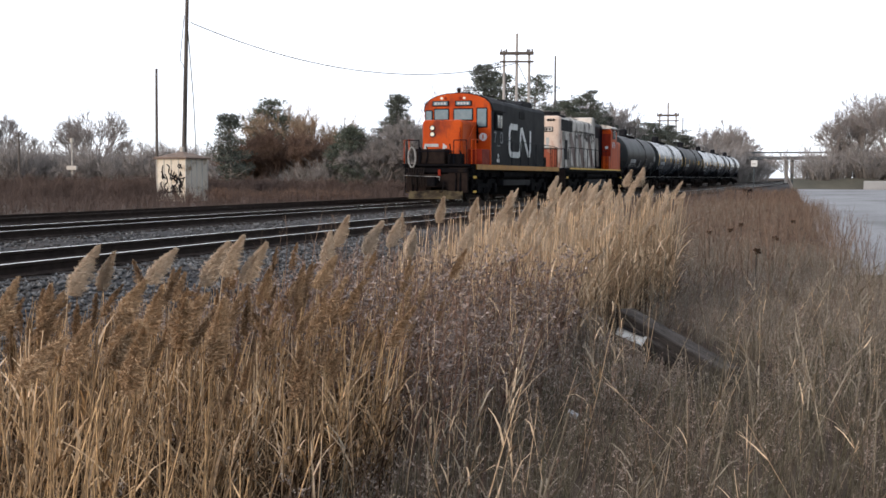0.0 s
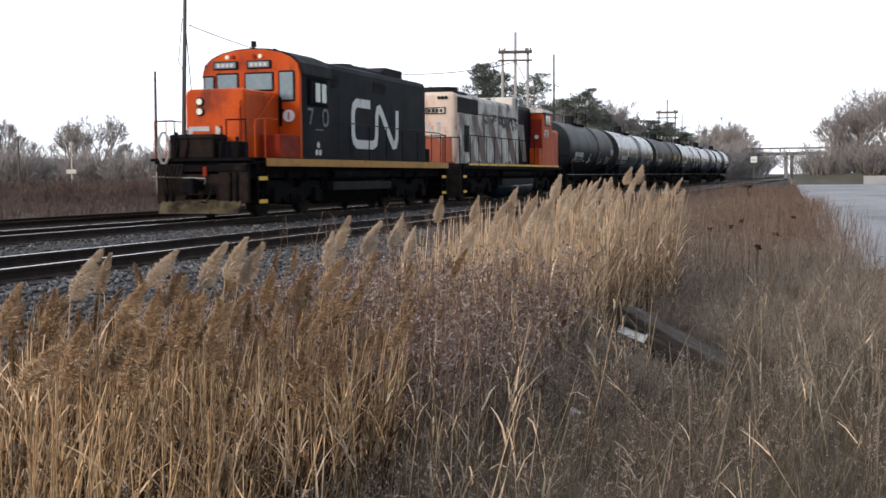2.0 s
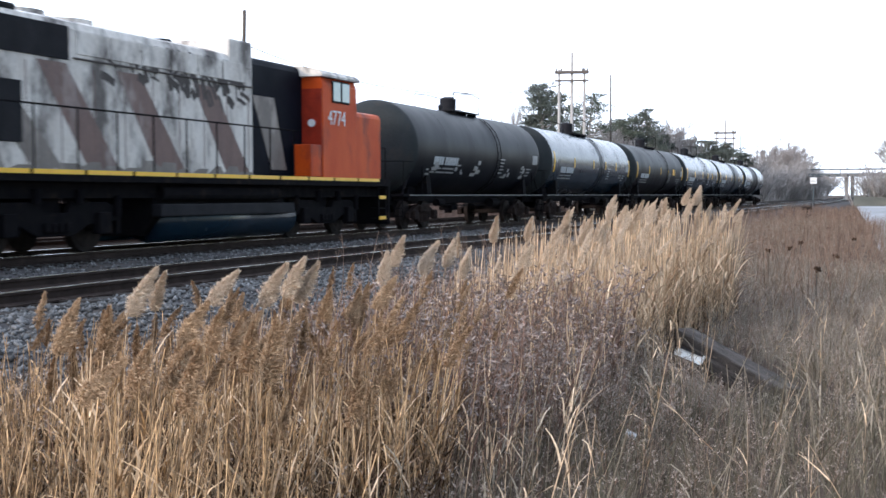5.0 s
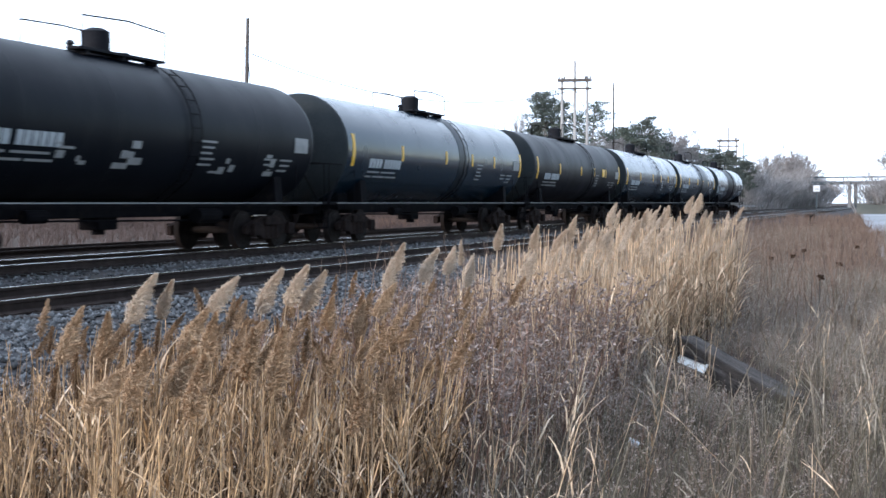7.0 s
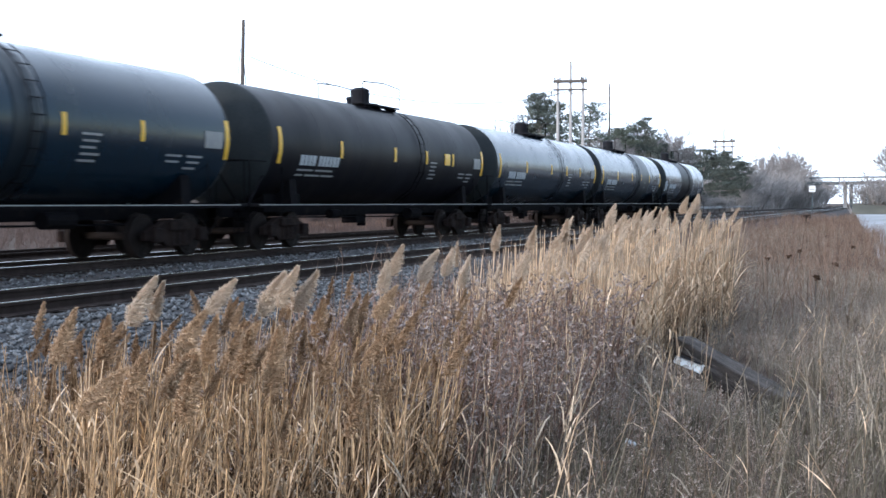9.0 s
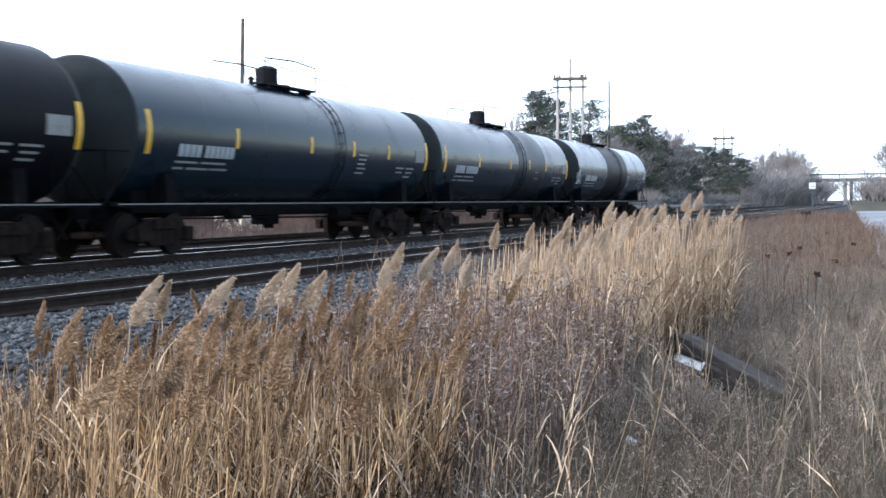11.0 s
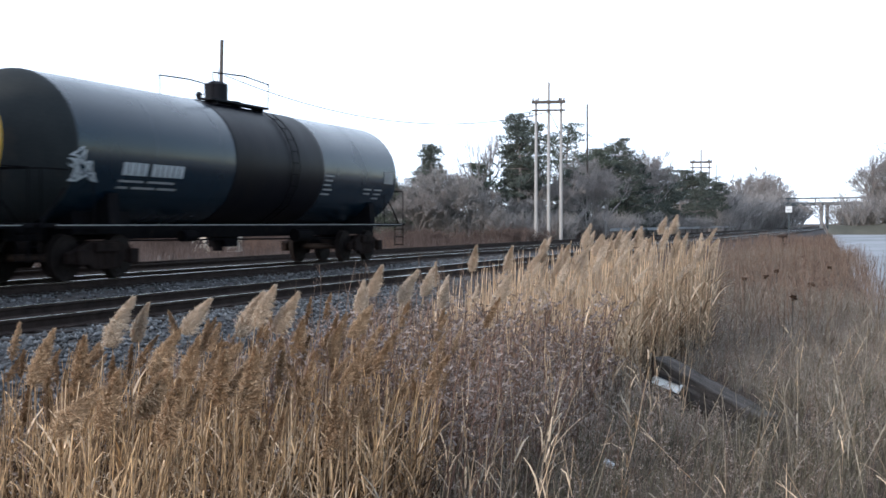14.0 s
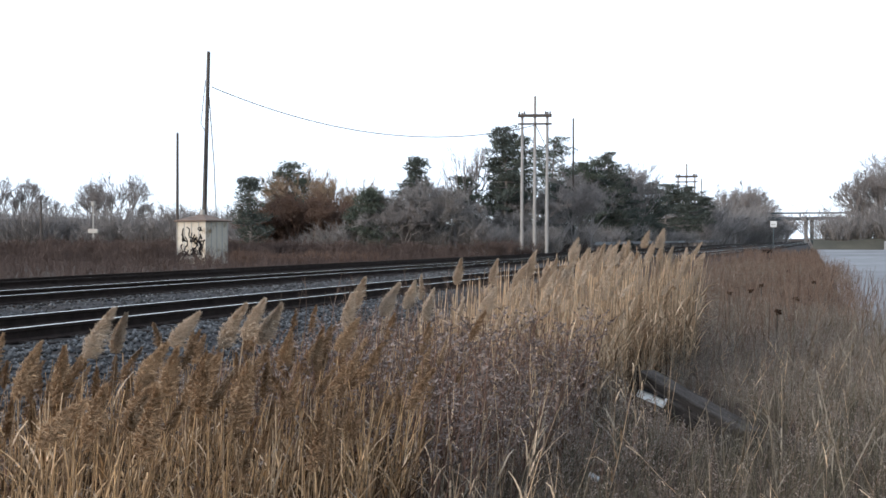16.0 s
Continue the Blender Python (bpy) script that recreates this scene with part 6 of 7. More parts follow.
def build_trees():
    D = 105 / 100
    pine(-46.3 * 0.96, 90.0 * 0.96, 6.3, 1, "dark green young pine beside the brush", 0.14, 0.26, 0.8, M_needle_dark, 0.8)
    pine(-43.5 * D, 91.0 * D, 8.0, 2, "broad pine among russet brush", 0.2, 0.30)
    pine(-37.4 * 0.97, 93.0 * 0.97, 5.3, 3, "small round-topped pine in grey brush", 0.2, 0.34, 1.1)
    pine(-33.8 * 0.99, 94.2 * 0.99, 8.0, 4, "dense dusky conifer with a pointed top", 0.1, 0.30, 1.1, M_needle_dark, 0.85)
    pine(-26.85 * D, 96.1 * D, 10.9, 5, "tall dark pine by the line poles", 0.28, 0.16, 1.5, M_needle_dark, 0.3)
    pine(-29.9 * D, 95.5 * D, 6.9, 6, "leaning pine with flat boughs", 0.4, 0.26, 0.9)
    pine(-25.4 * 1.12, 97.2 * 1.12, 11.2, 7, "tall thin pine with gaps in its crown", 0.35, 0.22, 0.8)
    pine(-23.2 * 1.2, 97.8 * 1.2, 11.6, 8, "slender open pine behind the poles", 0.4, 0.20, 0.7)
    pine(-19.5 * 1.42, 99.0 * 1.42, 11.4, 9, "dark broad pine far along the line", 0.15, 0.26, 1.3, M_needle_dark)
    pine(-20.9 * 1.40, 98.5 * 1.40, 10.4, 10, "dusky pine far along the line", 0.2, 0.26, 1.2)
    for k, (a, d, hgt) in enumerate(((-27.2, 1.06, 7.4), (-23.2, 1.16, 6.6), (-18.6, 1.42, 8.4), (-17.9, 1.5, 9.4))):
        pine(a * d, 98.4 * d, hgt, 140 + k, "dusky dense conifer in the row along the line", 0.06, 0.26, 1.4, M_needle_dark, 0.55)
    for k, (a, d, hgt) in enumerate(((-17.2, 1.62, 9.6), (-15.9, 1.72, 9.2), (-14.6, 1.85, 9.6), (-13.3, 2.0, 9.8), (-12.3, 2.15, 9.4))):
        pine(a * d, 100.3 * d, hgt, 20 + k, "flat-topped pine in the far row", 0.25, 0.30, 1.3, M_needle_dark, 0.3)
    bare_tree(-40.9 * D, 91.8 * D, 8.6, 31, "pale tan leafless willow-like tree", M_bark_pale, 0.42)
    bare_tree(-39.1 * D, 92.4 * D, 7.4, 32, "pale tan leafless tree with a thin crown", M_bark_pale, 0.45)
    bare_tree(-42.6 * D, 91.6 * D, 8.2, 38, "pale leafless tree behind the pine", M_bark_pale, 0.42)
    bare_tree(-32.2 * D, 94.7 * D, 7.4, 33, "grey leafless tree in the brush", M_bark, 0.5)
    bare_tree(-31.2 * D, 94.9 * D, 6.6, 39, "grey leafless tree with upright twigs", M_bark, 0.4)
    bare_tree(-29.4 * D, 95.6 * D, 10.2, 34, "thin leaning leafless tree behind the pine", M_bark, 0.45, 5, -0.25)
    bare_tree(-18.2 * 1.5, 99.5 * 1.5, 12.0, 35, "grey leafless tree between the far pines", M_bark, 0.5)
    bare_tree(-17.2 * 1.55, 99.7 * 1.55, 11.0, 36, "arching leafless tree between the far pines", M_bark, 0.6)
    for k, (a, d, h, m) in enumerate(((-36.4, 0.97, 5.6, 0), (-35.2, 0.98, 6.2, 0), (-34.6, 0.96, 4.8, 1), (-32.9, 0.98, 6.8, 0), (-31.8, 0.97, 5.6, 0), (-30.6, 0.98, 6.4, 0), (-28.9, 0.99, 4.4, 0), (-26.0, 1.04, 4.6, 0), (-24.6, 1.08, 7.6, 1), (-22.4, 1.14, 8.0, 1), (-21.4, 1.16, 6.8, 0), (-20.0, 1.22, 8.4, 1), (-22.4, 1.3, 9.8, 0), (-20.6, 1.5, 11.0, 0), (-42.0, 0.98, 5.4, 2), (-43.3, 0.98, 6.0, 2), (-41.0, 0.98, 5.0, 2), (-44.6, 0.99, 4.6, 2))):
        bare_tree(a * d, 93.5 * d + 0.25 * (a + 36), h, 120 + k, ("grey leafless thicket tree below the pines", "small grey leafless tree", "russet leafless thicket tree beside the pines")[m], (M_twig, M_bark, M_twig_red)[m], 0.62, 6, 0.0, 1.35, 0.016)
    for k, (a, d, h) in enumerate(((-10.9, 2.5, 12), (-10.0, 2.9, 15), (-9.3, 2.8, 15.5), (-8.6, 3.1, 15), (-7.9, 3.3, 15.5), (-7.2, 3.6, 15), (-6.8, 3.9, 13))):
        bare_tree(a * d, 102.3 * d, h, 40 + k, "misty grey leafless tree far down the line", M_bark, 0.55, 6, minr=0.024)
    for k, (a, b, d, h) in enumerate(((-64.5, 84.0, 1.6, 8.6), (-62.0, 84.8, 1.6, 8.0), (-58.8, 85.9, 1.6, 8.2), (-57.4, 86.3, 1.6, 8.6), (-56.0, 86.8, 1.55, 8.8), (-54.0, 87.4, 1.6, 6.2), (-66.5, 83.3, 1.6, 9.0), (-68.5, 82.5, 1.7, 9.6))):
        bare_tree(a * d, b * d, h * 1.18, 60 + k, "grey leafless round-crowned tree beyond the field", M_bark, 0.5, 6, minr=0.014, width=1.1)
    for k, (x, y, h) in enumerate(((-0.6, 192, 9.5), (1.6, 190, 13.0), (4.2, 194, 14.5), (7.2, 188, 15.0), (10.5, 195, 15.5), (14.5, 190, 15), (19, 197, 14), (24, 192, 15), (2.8, 205, 13), (8.6, 208, 15))):
        bare_tree(x, y, h, 80 + k, "grey-brown leafless tree at the end of the lot", M_bark, 0.6, 6, minr=0.018)
    rng = random.Random(90)
    def line(n, x0, y0, x1, y1, w):
        out = []
        for _ in range(n):
            t = rng.random()
            out.append((x0 + (x1 - x0) * t + rng.uniform(-w, w), y0 + (y1 - y0) * t + rng.uniform(-w, w)))
        return out
    brush("grey_brush", line(200, -41, 90, -25.5, 98, 2.5), (1.2, 3.6), M_twig, 91, "grey leafless brush below the pines")
    brush("russet_brush", line(70, -46, 92, -41, 94, 1.2), (2.6, 6.2), M_twig_red, 93, "russet leafless brush beside the pines")
    brush("dark_brush", line(170, -27.5, 103, -27.5, 200, 2.5), (1.8, 4.2), M_twig, 95, "dark leafless brush along the line")
    brush("far_brush", line(150, -27, 210, -23, 380, 3.5), (4, 11), M_twig, 97, "misty leafless brush far down the line")
    brush("field_brush", line(300, -75, 66, -40, 78, 6.0), (1.0, 2.1), M_verge, 99, "low brown brush across the field")
    brush("field_hedge", line(260, -118, 118, -62, 120, 7.0), (3.2, 6.4), M_twig, 101, "dark hedge beyond the field")
    brush("lot_brush", line(130, -3, 188, 30, 192, 3.0), (4, 8.5), M_twig, 103, "dark brush at the end of the lot")
    brush("red_brush", line(46, -33, 58, -27, 68, 1.5), (0.6, 1.3), M_twig_red, 105, "low red-stemmed brush by the far track")
    brush("verge_brush", line(220, -44, 60, -25.5, 92, 3.0), (0.8, 1.9), M_verge, 107, "low grey brush behind the tracks")


build_trees()

# ---- things by the line and in the distance ----
M_shed = material("white_graffitied_metal", (0.80, 0.73, 0.62), (0.68, 0.60, 0.50), 0.7, scale=1.5, fine=25, bump=0.1, c3=(0.30, 0.20, 0.10), dirt=0.3)
M_shed_pale = material("white_painted_metal", (0.62, 0.58, 0.53), (0.48, 0.45, 0.41), 0.7, scale=1.5, fine=25, bump=0.1, c3=(0.28, 0.22, 0.17), dirt=0.25)
M_rust = material("rusty_roof", (0.22, 0.15, 0.11), (0.13, 0.09, 0.07), 0.8, scale=3, fine=30)
M_concrete = material("grey_concrete", (0.40, 0.40, 0.40), (0.30, 0.30, 0.31), 0.9, scale=0.5, fine=10)
M_steel_dark = material("dark_green_grey_steel", (0.09, 0.11, 0.12), (0.06, 0.075, 0.085), 0.7, scale=0.5, fine=10)
M_old_wood = material("weathered_tie_wood", (0.105, 0.09, 0.082), (0.025, 0.021, 0.019), 0.95, spec=0.15, scale=3, fine=50, bump=1.0, stretch=(9, 0.5, 9), c3=(0.17, 0.15, 0.14), dirt=0.2)
M_board = material("weathered_white_board", (0.85, 0.86, 0.86), (0.72, 0.74, 0.74), 0.6, scale=5, fine=50, bump=0.1, c3=(0.40, 0.39, 0.37), dirt=0.12)
M_sign = material("white_sign", (0.80, 0.80, 0.80), (0.7, 0.7, 0.7), 0.5, scale=2, fine=20, bump=0.0)
M_green = material("mossy_grass", (0.11, 0.10, 0.075), (0.06, 0.058, 0.045), 0.95, scale=0.4, fine=12, bump=0.3)


def build_lot():
    vs, fs = [], []
    ys = [21 + i * 0.5 for i in range(80)] + [62, 70, 80, 95, 115, 140, 170, 186]
    for y in ys:
        e = lot_edge(y) - 0.3
        for x in (e, e + 2, e + 6, e + 15, e + 40, e + 120):
            vs.append((x, y, ground_z(x, y) + 0.03))
    for i in range(len(ys) - 1):
        for j in range(5):
            fs.append((i * 6 + j, i * 6 + j + 1, (i + 1) * 6 + j + 1, (i + 1) * 6 + j))
    tagged(from_arrays("gravel_lot", vs, fs, M_gravel, smooth=True), "pale grey gravel lot beyond the weeds", "lot", kind="structure")


def tapered(a, b, r0, r1, n=10):
    return rod(B(), a, b, r0, r1, n)


def utility_pole(x, y, height, label, lean=0.0, r=0.14, mat=None, extra=None):
    p = thing("utility_pole", pose(x, y, 0), label, "utility pole", "poles")
    part("shaft", tapered((0, 0, -0.1), (lean, 0, height), r, r * 0.65), mat or M_pole, p)
    return p


def shed():
    s = thing("equipment_shed", pose(-37.5, 66.6, 0.0, 0, 0, 82), "small white metal railway shed covered in dark sprayed scrawl", "shed")
    part("body", box(B(), -1.05, 1.05, -1.05, 1.05, -0.05, 2.62, 0.03), M_shed, s, "white metal walls with sprayed scrawl")
    bm = B()
    for x in (-1.06, -0.53, 0, 0.53, 1.06):
        for y in (-1.06, 1.06):
            box(bm, x - 0.03, x + 0.03, y - 0.02, y + 0.02, 0, 2.6)
    for y in (-0.53, 0, 0.53):
        for x in (-1.06, 1.06):
            box(bm, x - 0.02, x + 0.02, y - 0.03, y + 0.03, 0, 2.6)
    part("wall_ribs", bm, M_shed_pale, s)
    bm = B()
    base = [bm.verts.new(c) for c in ((-1.2, -1.2, 2.62), (1.2, -1.2, 2.62), (1.2, 1.2, 2.62), (-1.2, 1.2, 2.62))]
    eave = [bm.verts.new((v.co.x, v.co.y, 2.70)) for v in base]
    tip = bm.verts.new((0, 0, 3.10))
    bm.faces.new(base[::-1])
    for i in range(4):
        j = (i + 1) % 4
        bm.faces.new((base[i], base[j], eave[j], eave[i]))
        bm.faces.new((eave[i], eave[j], tip))
    part("roof", bm, M_rust, s, "low rusty hipped roof")
    part("vent", rod(B(), (0, 0, 3.0), (0, 0, 3.35), 0.14, n=12), M_shed_pale, s)
    d = part("door", box(B(), 1.05, 1.085, -0.45, 0.45, 0.05, 2.15, 0.01), M_shed_pale, s)
    part("handle", box(B(), 1.085, 1.12, 0.30, 0.36, 1.0, 1.15), M_rust, d)
    bm = B()
    rng = random.Random(4)
    for _ in range(34):
        y0, z0 = rng.uniform(-0.9, 0.6), rng.uniform(0.35, 2.1)
        pts = [(y0, z0)]
        for _k in range(4):
            pts.append((pts[-1][0] + rng.uniform(-0.18, 0.24), pts[-1][1] + rng.uniform(-0.3, 0.3)))
        for a, b in zip(pts, pts[1:]):
            rod(bm, (-1.075, a[0], a[1]), (-1.075, b[0], b[1]), 0.035, n=4)
    part("sprayed_scrawl", bm, M_roof, s, "dark sprayed scrawl")


def wire(a, b, sag, r=0.03):
    a, b = Vector(a), Vector(b)
    pts = []
    for i in range(25):
        t = i / 24
        p = a.lerp(b, t)
        pts.append((p.x, p.y, p.z - sag * 4 * t * (1 - t)))
    ob = part("overhead_wire", bar(B(), pts, r, 5), M_wire)
    tagged(ob, "thin dark overhead wire sagging between the poles", "wire")


def h_frame(x, y, h, label, k=1.0, yaw=0.0):
    """Three posts with two cross arms."""
    f = thing("line_pole_frame", pose(x, y, 0, 0, 0, yaw), label, "line pole", "line pole frames")
    for dx, top, mat in ((-1.22 * k, h - 1.6 * k, M_pole_pale), (0.0, h, M_pole_pale), (1.18 * k, h - 1.5 * k, M_pole_pale)):
        part("post", tapered((dx - 0.06, 0, -0.1), (dx, 0, top), 0.17 * k, 0.12 * k, 8), mat, f, "weathered grey post")
    part("cross_arm", box(B(), -1.65 * k, 1.6 * k, -0.28, -0.12, h - 2.05 * k, h - 1.75 * k, 0.03), M_pole, f)
    part("cross_arm", box(B(), -1.65 * k, 1.6 * k, -0.26, -0.14, h - 2.78 * k, h - 2.6 * k, 0.03), M_pole, f)
    for dx in (-1.5, -1.0, 1.0, 1.45):
        part("insulator", rod(B(), (dx * k, -0.2, h - 1.76 * k), (dx * k, -0.2, h - 1.5 * k), 0.07 * k, n=8), M_pole, f)
    part("brace", bar(B(), [(0.05, -0.15, h - 2.8 * k), (1.1 * k, -0.15, h - 5.0 * k)], 0.03), M_pole, f)


def build_poles():
    p = utility_pole(-40.95, 72.8, 13.9, "tall dark leaning wooden pole behind the shed", 0.45, 0.17)
    part("guy_wire", bar(B(), [(0.40, 0.1, 11.2), (0.72, 0.2, 6.5), (0.85, 0.3, 2.5)], 0.03), M_wire, p)
    part("cable", bar(B(), [(0.30, -0.16, 12.0), (-0.02, -0.2, 9.2), (0.28, -0.16, 8.6), (0.22, -0.18, 4)], 0.025), M_wire, p)
    utility_pole(-49.3, 83.7, 9.7, "plain dark wooden pole by the field", 0.05, 0.13)
    utility_pole(-26.05, 117.9, 13.2, "thin dark single pole beside the line", 0.0, 0.12)
    utility_pole(-62.3 * 1.3, 84.7 * 1.3, 6.1, "small distant pole beyond the field", 0.0, 0.12)
    w = utility_pole(-58.3 * 1.2, 86.0 * 1.2, 4.9, "pale signal mast in the field", 0.0, 0.09, M_shed_pale)
    part("signal_box", box(B(), -0.55, 0.55, -0.15, 0.15, 2.15, 2.55, 0.04), M_shed_pale, w)
    part("top_light", rod(B(), (0, 0, 4.8), (0, 0, 5.2), 0.2, n=8), M_shed_pale, w)
    h_frame(-23.9, 94.4, 12.7, "weathered three-post line pole frame with two cross arms", 0.81, 14)
    h_frame(-30.05, 232.5, 15.4, "distant three-post line pole frame", 1.25, 8)
    utility_pole(-29.4, 250, 13.5, "distant thin pole by the line", 0.0, 0.14)
    wire((-40.4, 73.0, 11.6), (-24.0, 94.3, 10.4), 1.9)


def roadside():
    s = thing("line_sign", pose(-6.1, 98, 0, 0, 0, 6), "small white square sign on a post by the tracks", "sign")
    part("post", rod(B(), (0, 0, 0), (0, 0, 2.6), 0.04, n=8), M_steel_dark, s)
    part("board", box(B(), -0.24, 0.24, -0.05, -0.02, 2.45, 2.92, 0.01), M_sign, s, "white board")
    part("sign_bar", box(B(), -0.16, 0.16, -0.062, -0.052, 2.62, 2.68), M_hose, s)
    w = thing("switch_stand", pose(-5.6, 84, 0.1), "dark switch stand beside the track", "switch stand")
    part("base", box(B(), -0.3, 0.3, -0.2, 0.2, 0, 0.25, 0.03), M_under, w)
    part("mast", rod(B(), (0, 0, 0.2), (0, 0, 0.75), 0.06, n=8), M_under, w)
    part("target", box(B(), -0.35, 0.3, -0.03, 0.03, 0.55, 0.75, 0.02), M_under, w)
    for dx in (0, 0.5):
        m = thing("marker_post", pose(-25.4 + dx, 101 + dx * 2, 0), "short white marker post by the far track", "marker post", "marker posts")
        part("stake", box(B(), -0.09, 0.09, -0.09, 0.09, -0.05, 1.25, 0.02), M_sign, m)
    # road bridge over the line far away
    b = thing("road_bridge", pose(-8.5, 300, 0), "distant dark steel road bridge over the tracks", "bridge")
    part("deck", box(B(), -34, 40, -4, 4, 5.8, 6.5, 0.05), M_steel_dark, b)
    part("rail_beam", box(B(), -34, 40, -4.2, -4.0, 7.2, 7.55), M_steel_dark, b)
    for x in range(-34, 41, 6):
        part("rail_post", box(B(), x - 0.12, x + 0.12, -4.2, -4.0, 6.5, 7.3), M_steel_dark, b)
    for x in (-2.9, -1.6, 4.6, 5.9, 13.5, 15):
        part("pier", box(B(), x - 0.4, x + 0.4, -1, 1, -0.1, 5.8, 0.05), M_steel_dark if x != -2.9 else M_concrete, b)
    # parked pale van under it
    c = thing("parked_van", pose(0.2, 262, 0), "distant parked white van beyond the lot", "van")
    part("body", extrude(B(), [(-2.3, 0.35), (2.3, 0.35), (2.3, 1.0), (1.6, 1.15), (1.0, 1.95), (-2.3, 2.0)], "x", -0.95, 0.95, 0.06), M_sign, c)
    part("window", box(B(), -0.8, 0.8, -2.33, -2.29, 1.2, 1.7, 0.01), M_glass, c)
    for x in (-0.85, 0.85):
        for y in (-1.4, 1.4):
            part("wheel", rod(B(), (x - 0.1, y, 0.33), (x + 0.1, y, 0.33), 0.33, n=14), M_wheel, c)
    # low bank and concrete block at the end of the lot
    vs, fs = [], []
    for i in range(30):
        x = -6 + i * 4.0
        hgt = 1.4 + 0.35 * noise.noise(Vector((x * 0.3, 0, 0)))
        vs += [(x, 181, 0), (x, 184, hgt), (x, 188, hgt), (x, 193, 0)]
    for i in range(29):
        for j in range(3):
            fs.append((i * 4 + j, (i + 1) * 4 + j, (i + 1) * 4 + j + 1, i * 4 + j + 1))
    tagged(from_arrays("grass_bank", vs, fs, M_green, smooth=True), "low dull grassy bank at the end of the lot", "bank", kind="structure")
    k = thing("concrete_block", pose(5.6, 179, 0), "pale concrete barrier blocks at the end of the lot", "barrier", "barrier blocks")
    part("block", box(B(), -2.2, 2.2, -0.4, 0.4, 0, 1.2, 0.05), M_concrete, k)
    copy_thing(k, pose(10.4, 179.4, 0, 0, 0, 3))
    # road edge line beyond the far track
    r = thing("guard_rail", pose(-24.5, 180, 0), "long pale guard rail beyond the far track", "guard rail")
    part("beam", box(B(), -0.08, 0.08, -60, 60, 0.95, 1.25, 0.02), M_concrete, r)
    for y in range(-60, 61, 6):
        part("post", box(B(), -0.2, -0.1, y - 0.08, y + 0.08, 0, 1.15), M_pole, r)


def buildings():
    w = thing("low_building", pose(-104, 133, 0, 0, 0, 38), "long low pale industrial building beyond the field", "building")
    part("wall", box(B(), -18, 14, -5, 5, 0, 3.4, 0.02), M_shed_pale, w)
    part("roof", extrude(B(), [(-5.3, 3.4), (5.3, 3.4), (0, 4.2)], "x", -18.3, 14.3), M_steel_dark, w)
    for x in range(-16, 13, 4):
        part("window", box(B(), x - 0.8, x + 0.8, -5.06, -4.98, 1.2, 2.4, 0.01), M_roof, w)
    s = thing("long_shed", pose(-80.5, 131, 0, 0, 0, 35), "long dark low shed with a pale roof edge", "shed")
    part("wall", box(B(), -7, 7, -3, 3, 0, 2.6, 0.02), M_roof, s)
    part("roof", box(B(), -7.4, 7.4, -3.4, 3.4, 2.6, 2.85, 0.02), M_concrete, s)
    part("end_wall", box(B(), -7.35, -6.0, -3.1, 3.1, 0, 2.58), M_concrete, s)


def fallen_tie():
    a, b = Vector((-1.93, 11.95, 0.23)), Vector((-0.74, 9.5, 0.06))
    d = (b - a)
    m = Matrix.Translation((a + b) / 2) @ d.to_track_quat("Y", "Z").to_matrix().to_4x4()
    t = thing("railway_tie", m, "old weathered wooden railway tie lying in the weeds", "railway tie")
    bm = box(B(), -0.09, 0.09, -d.length / 2, d.length / 2, -0.11, 0.11, 0.018)
    bmesh.ops.subdivide_edges(bm, edges=[e for e in bm.edges if e.calc_length() > 1], cuts=18)
    for v in bm.verts:
        v.co += Vector((noise.noise(v.co * 4), 0, noise.noise(v.co * 4 + Vector((5, 5, 5))))) * 0.007
    part("timber", bm, M_old_wood, t)
    for k in (-0.7, 0.72):
        part("spike_hole", rod(B(), (0.02, k, 0.085), (0.02, k, 0.108), 0.03, n=8), M_rail, t)
    w = thing("white_board", Matrix.Translation((-1.72, 10.95, 0.20)) @ Matrix.Rotation(radians(-64), 4, "Z") @ Matrix.Rotation(radians(62), 4, "X"), "broken piece of white painted board by the old tie", "board")
    part("plank", box(B(), -0.38, 0.38, -0.042, 0.042, -0.012, 0.012, 0.004), M_board, w)
    part("edge_strip", box(B(), -0.38, 0.38, 0.028, 0.046, 0.012, 0.03), M_roof, w)
    l = thing("litter", pose(-1.55, 7.6, 0.12, 20, 30, 10), "small pale scrap of litter caught in the weeds", "litter")
    part("scrap", box(B(), -0.035, 0.035, -0.025, 0.025, -0.01, 0.01, 0.006), M_dull_white, l)


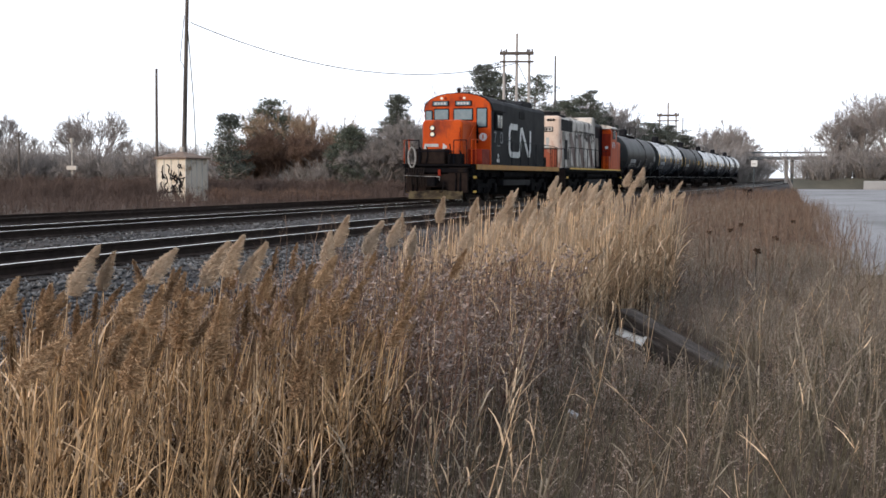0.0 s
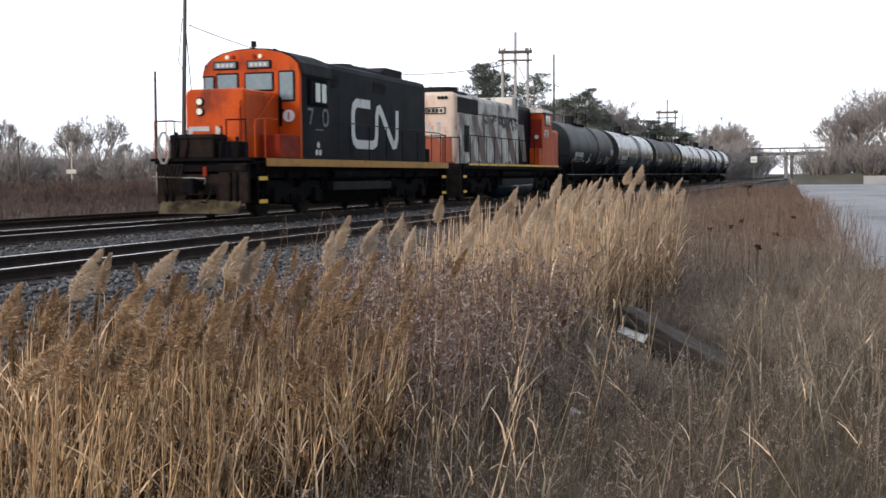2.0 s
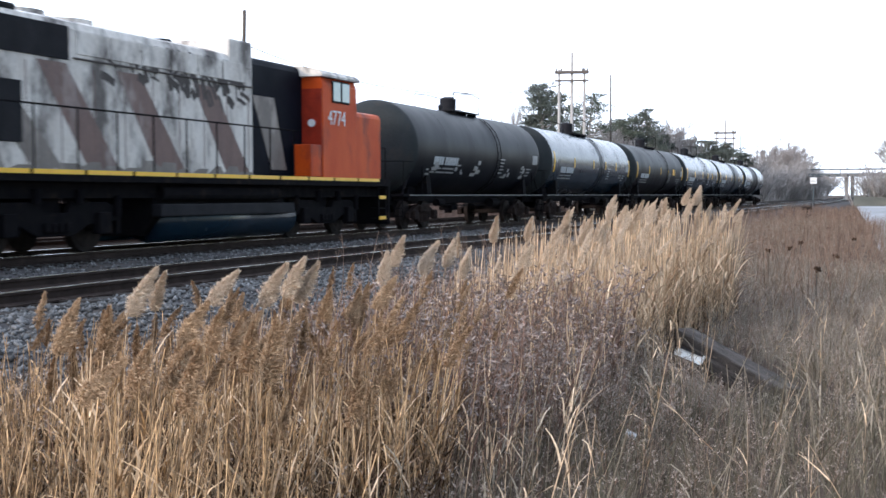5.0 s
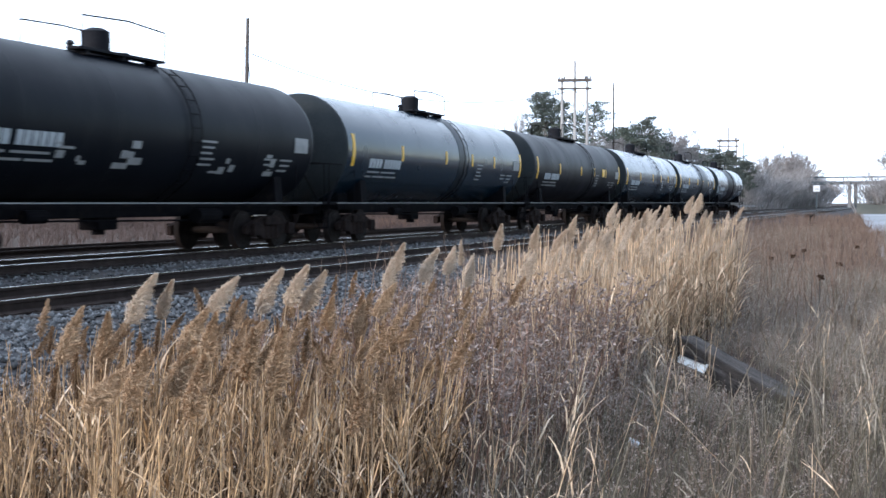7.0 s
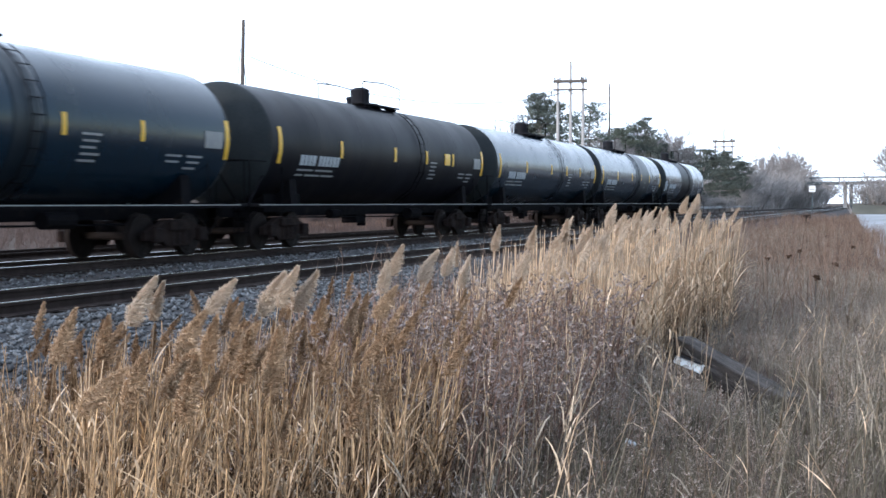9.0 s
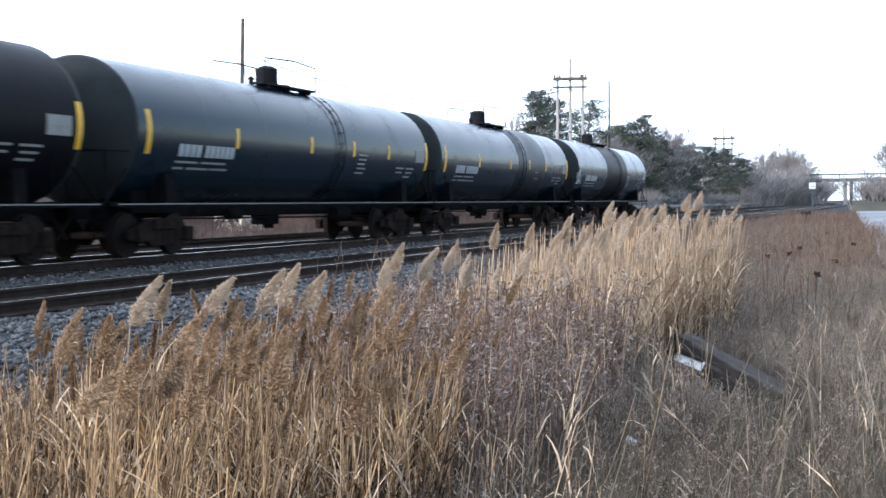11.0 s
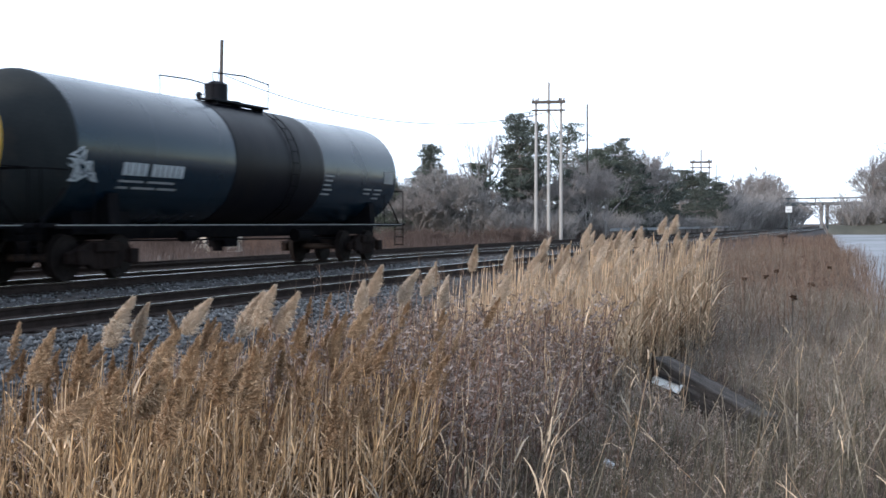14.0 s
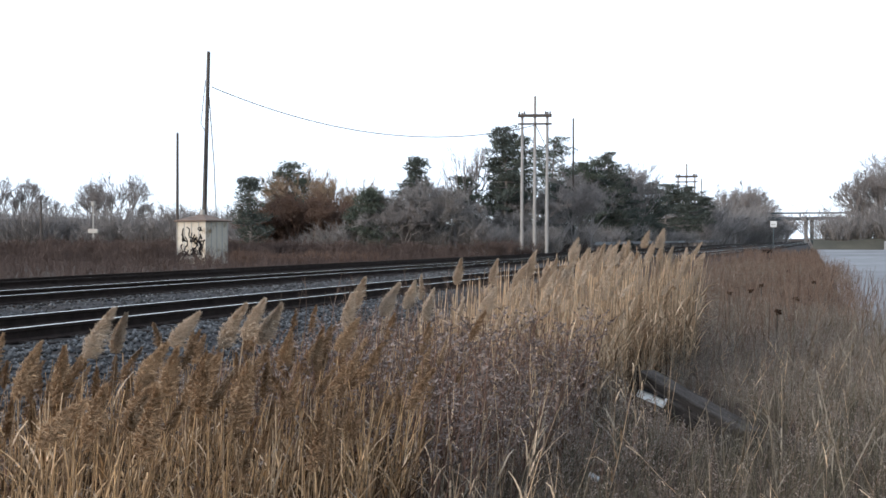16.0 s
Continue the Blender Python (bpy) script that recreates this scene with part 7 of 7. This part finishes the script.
def flower_heads():
    first = None
    for k, (x, y, z) in enumerate(DRY_HEADS):
        if first is None:
            first = thing("dried_flower", pose(x, y, 0), "dead weed with a dark clustered seed head", "weed", "dark seed heads")
            part("stem", bar(B(), [(0, 0, 0), (0.02, 0, 0.45), (0.0, 0.01, 1.0)], 0.008, 5), M_weed, first)
            bm = B()
            rng = random.Random(3)
            for _ in range(26):
                d = rnd_dir(rng, 0.2) * rng.uniform(0.01, 0.05)
                bmesh.ops.create_icosphere(bm, subdivisions=1, radius=0.022, matrix=Matrix.Translation((d.x, d.y, 1.0 + d.z * 1.7)))
            part("seed_head", bm, M_shade_and_seed, first, "dark brown seed cluster")
            first.scale = (1, 1, z)
        else:
            c = copy_thing(first, pose(x, y, 0, 0, 0, k * 50))
            c.scale = (1, 1, z)


DRY_HEADS = [(-1.91, 24.06, 0.6), (-1.93, 26.99, 0.6), (-0.96, 21.16, 0.6), (-1.02, 17.37, 0.6), (-2.2, 22.96, 0.6), (-0.94, 29.43, 0.6), (-2.01, 39.36, 0.6)]
build_lot()
flower_heads()
shed()
build_poles()
roadside()
buildings()
fallen_tie()

# ---- what moves ----
def rolled(t):
    """Metres that the train has gone at t seconds."""
    u = t / 10
    late = 1.45 * max(0.0, 1 - (t / 4.6) ** 2)     # the train still gathers speed at first
    return 9.602 * t + 8.546 * u * u + 1.757 * u ** 3 - late


def sway(t, phase, pace):
    """Gusts that come and go."""
    return math.sin(1.9 * pace * t + phase) * 0.6 + math.sin(3.1 * pace * t + 2.1 * phase) * 0.4


def motions():
    for v, y in VEHICLES:
        walk(v, [(k * 0.5, pose(TRACKS[1], y - rolled(k * 0.5), RAIL_Z)) for k in range(33)])
    for r, m, lean, phase, pace, near in SWAYING:
        amp = 1.6 if near else 1.0
        walk(r, [(k * 0.25, m @ pose(0, 0, 0, 0.5 * amp * sway(k * 0.25, phase + 1, pace), amp * sway(k * 0.25, phase, pace))) for k in range(65)])
    for w, r, at in WHEELSETS:
        walk(w, [(k / 30, pose(0, at, r, math.degrees(rolled(k / 30) / r) % 360)) for k in range(481)])


motions()
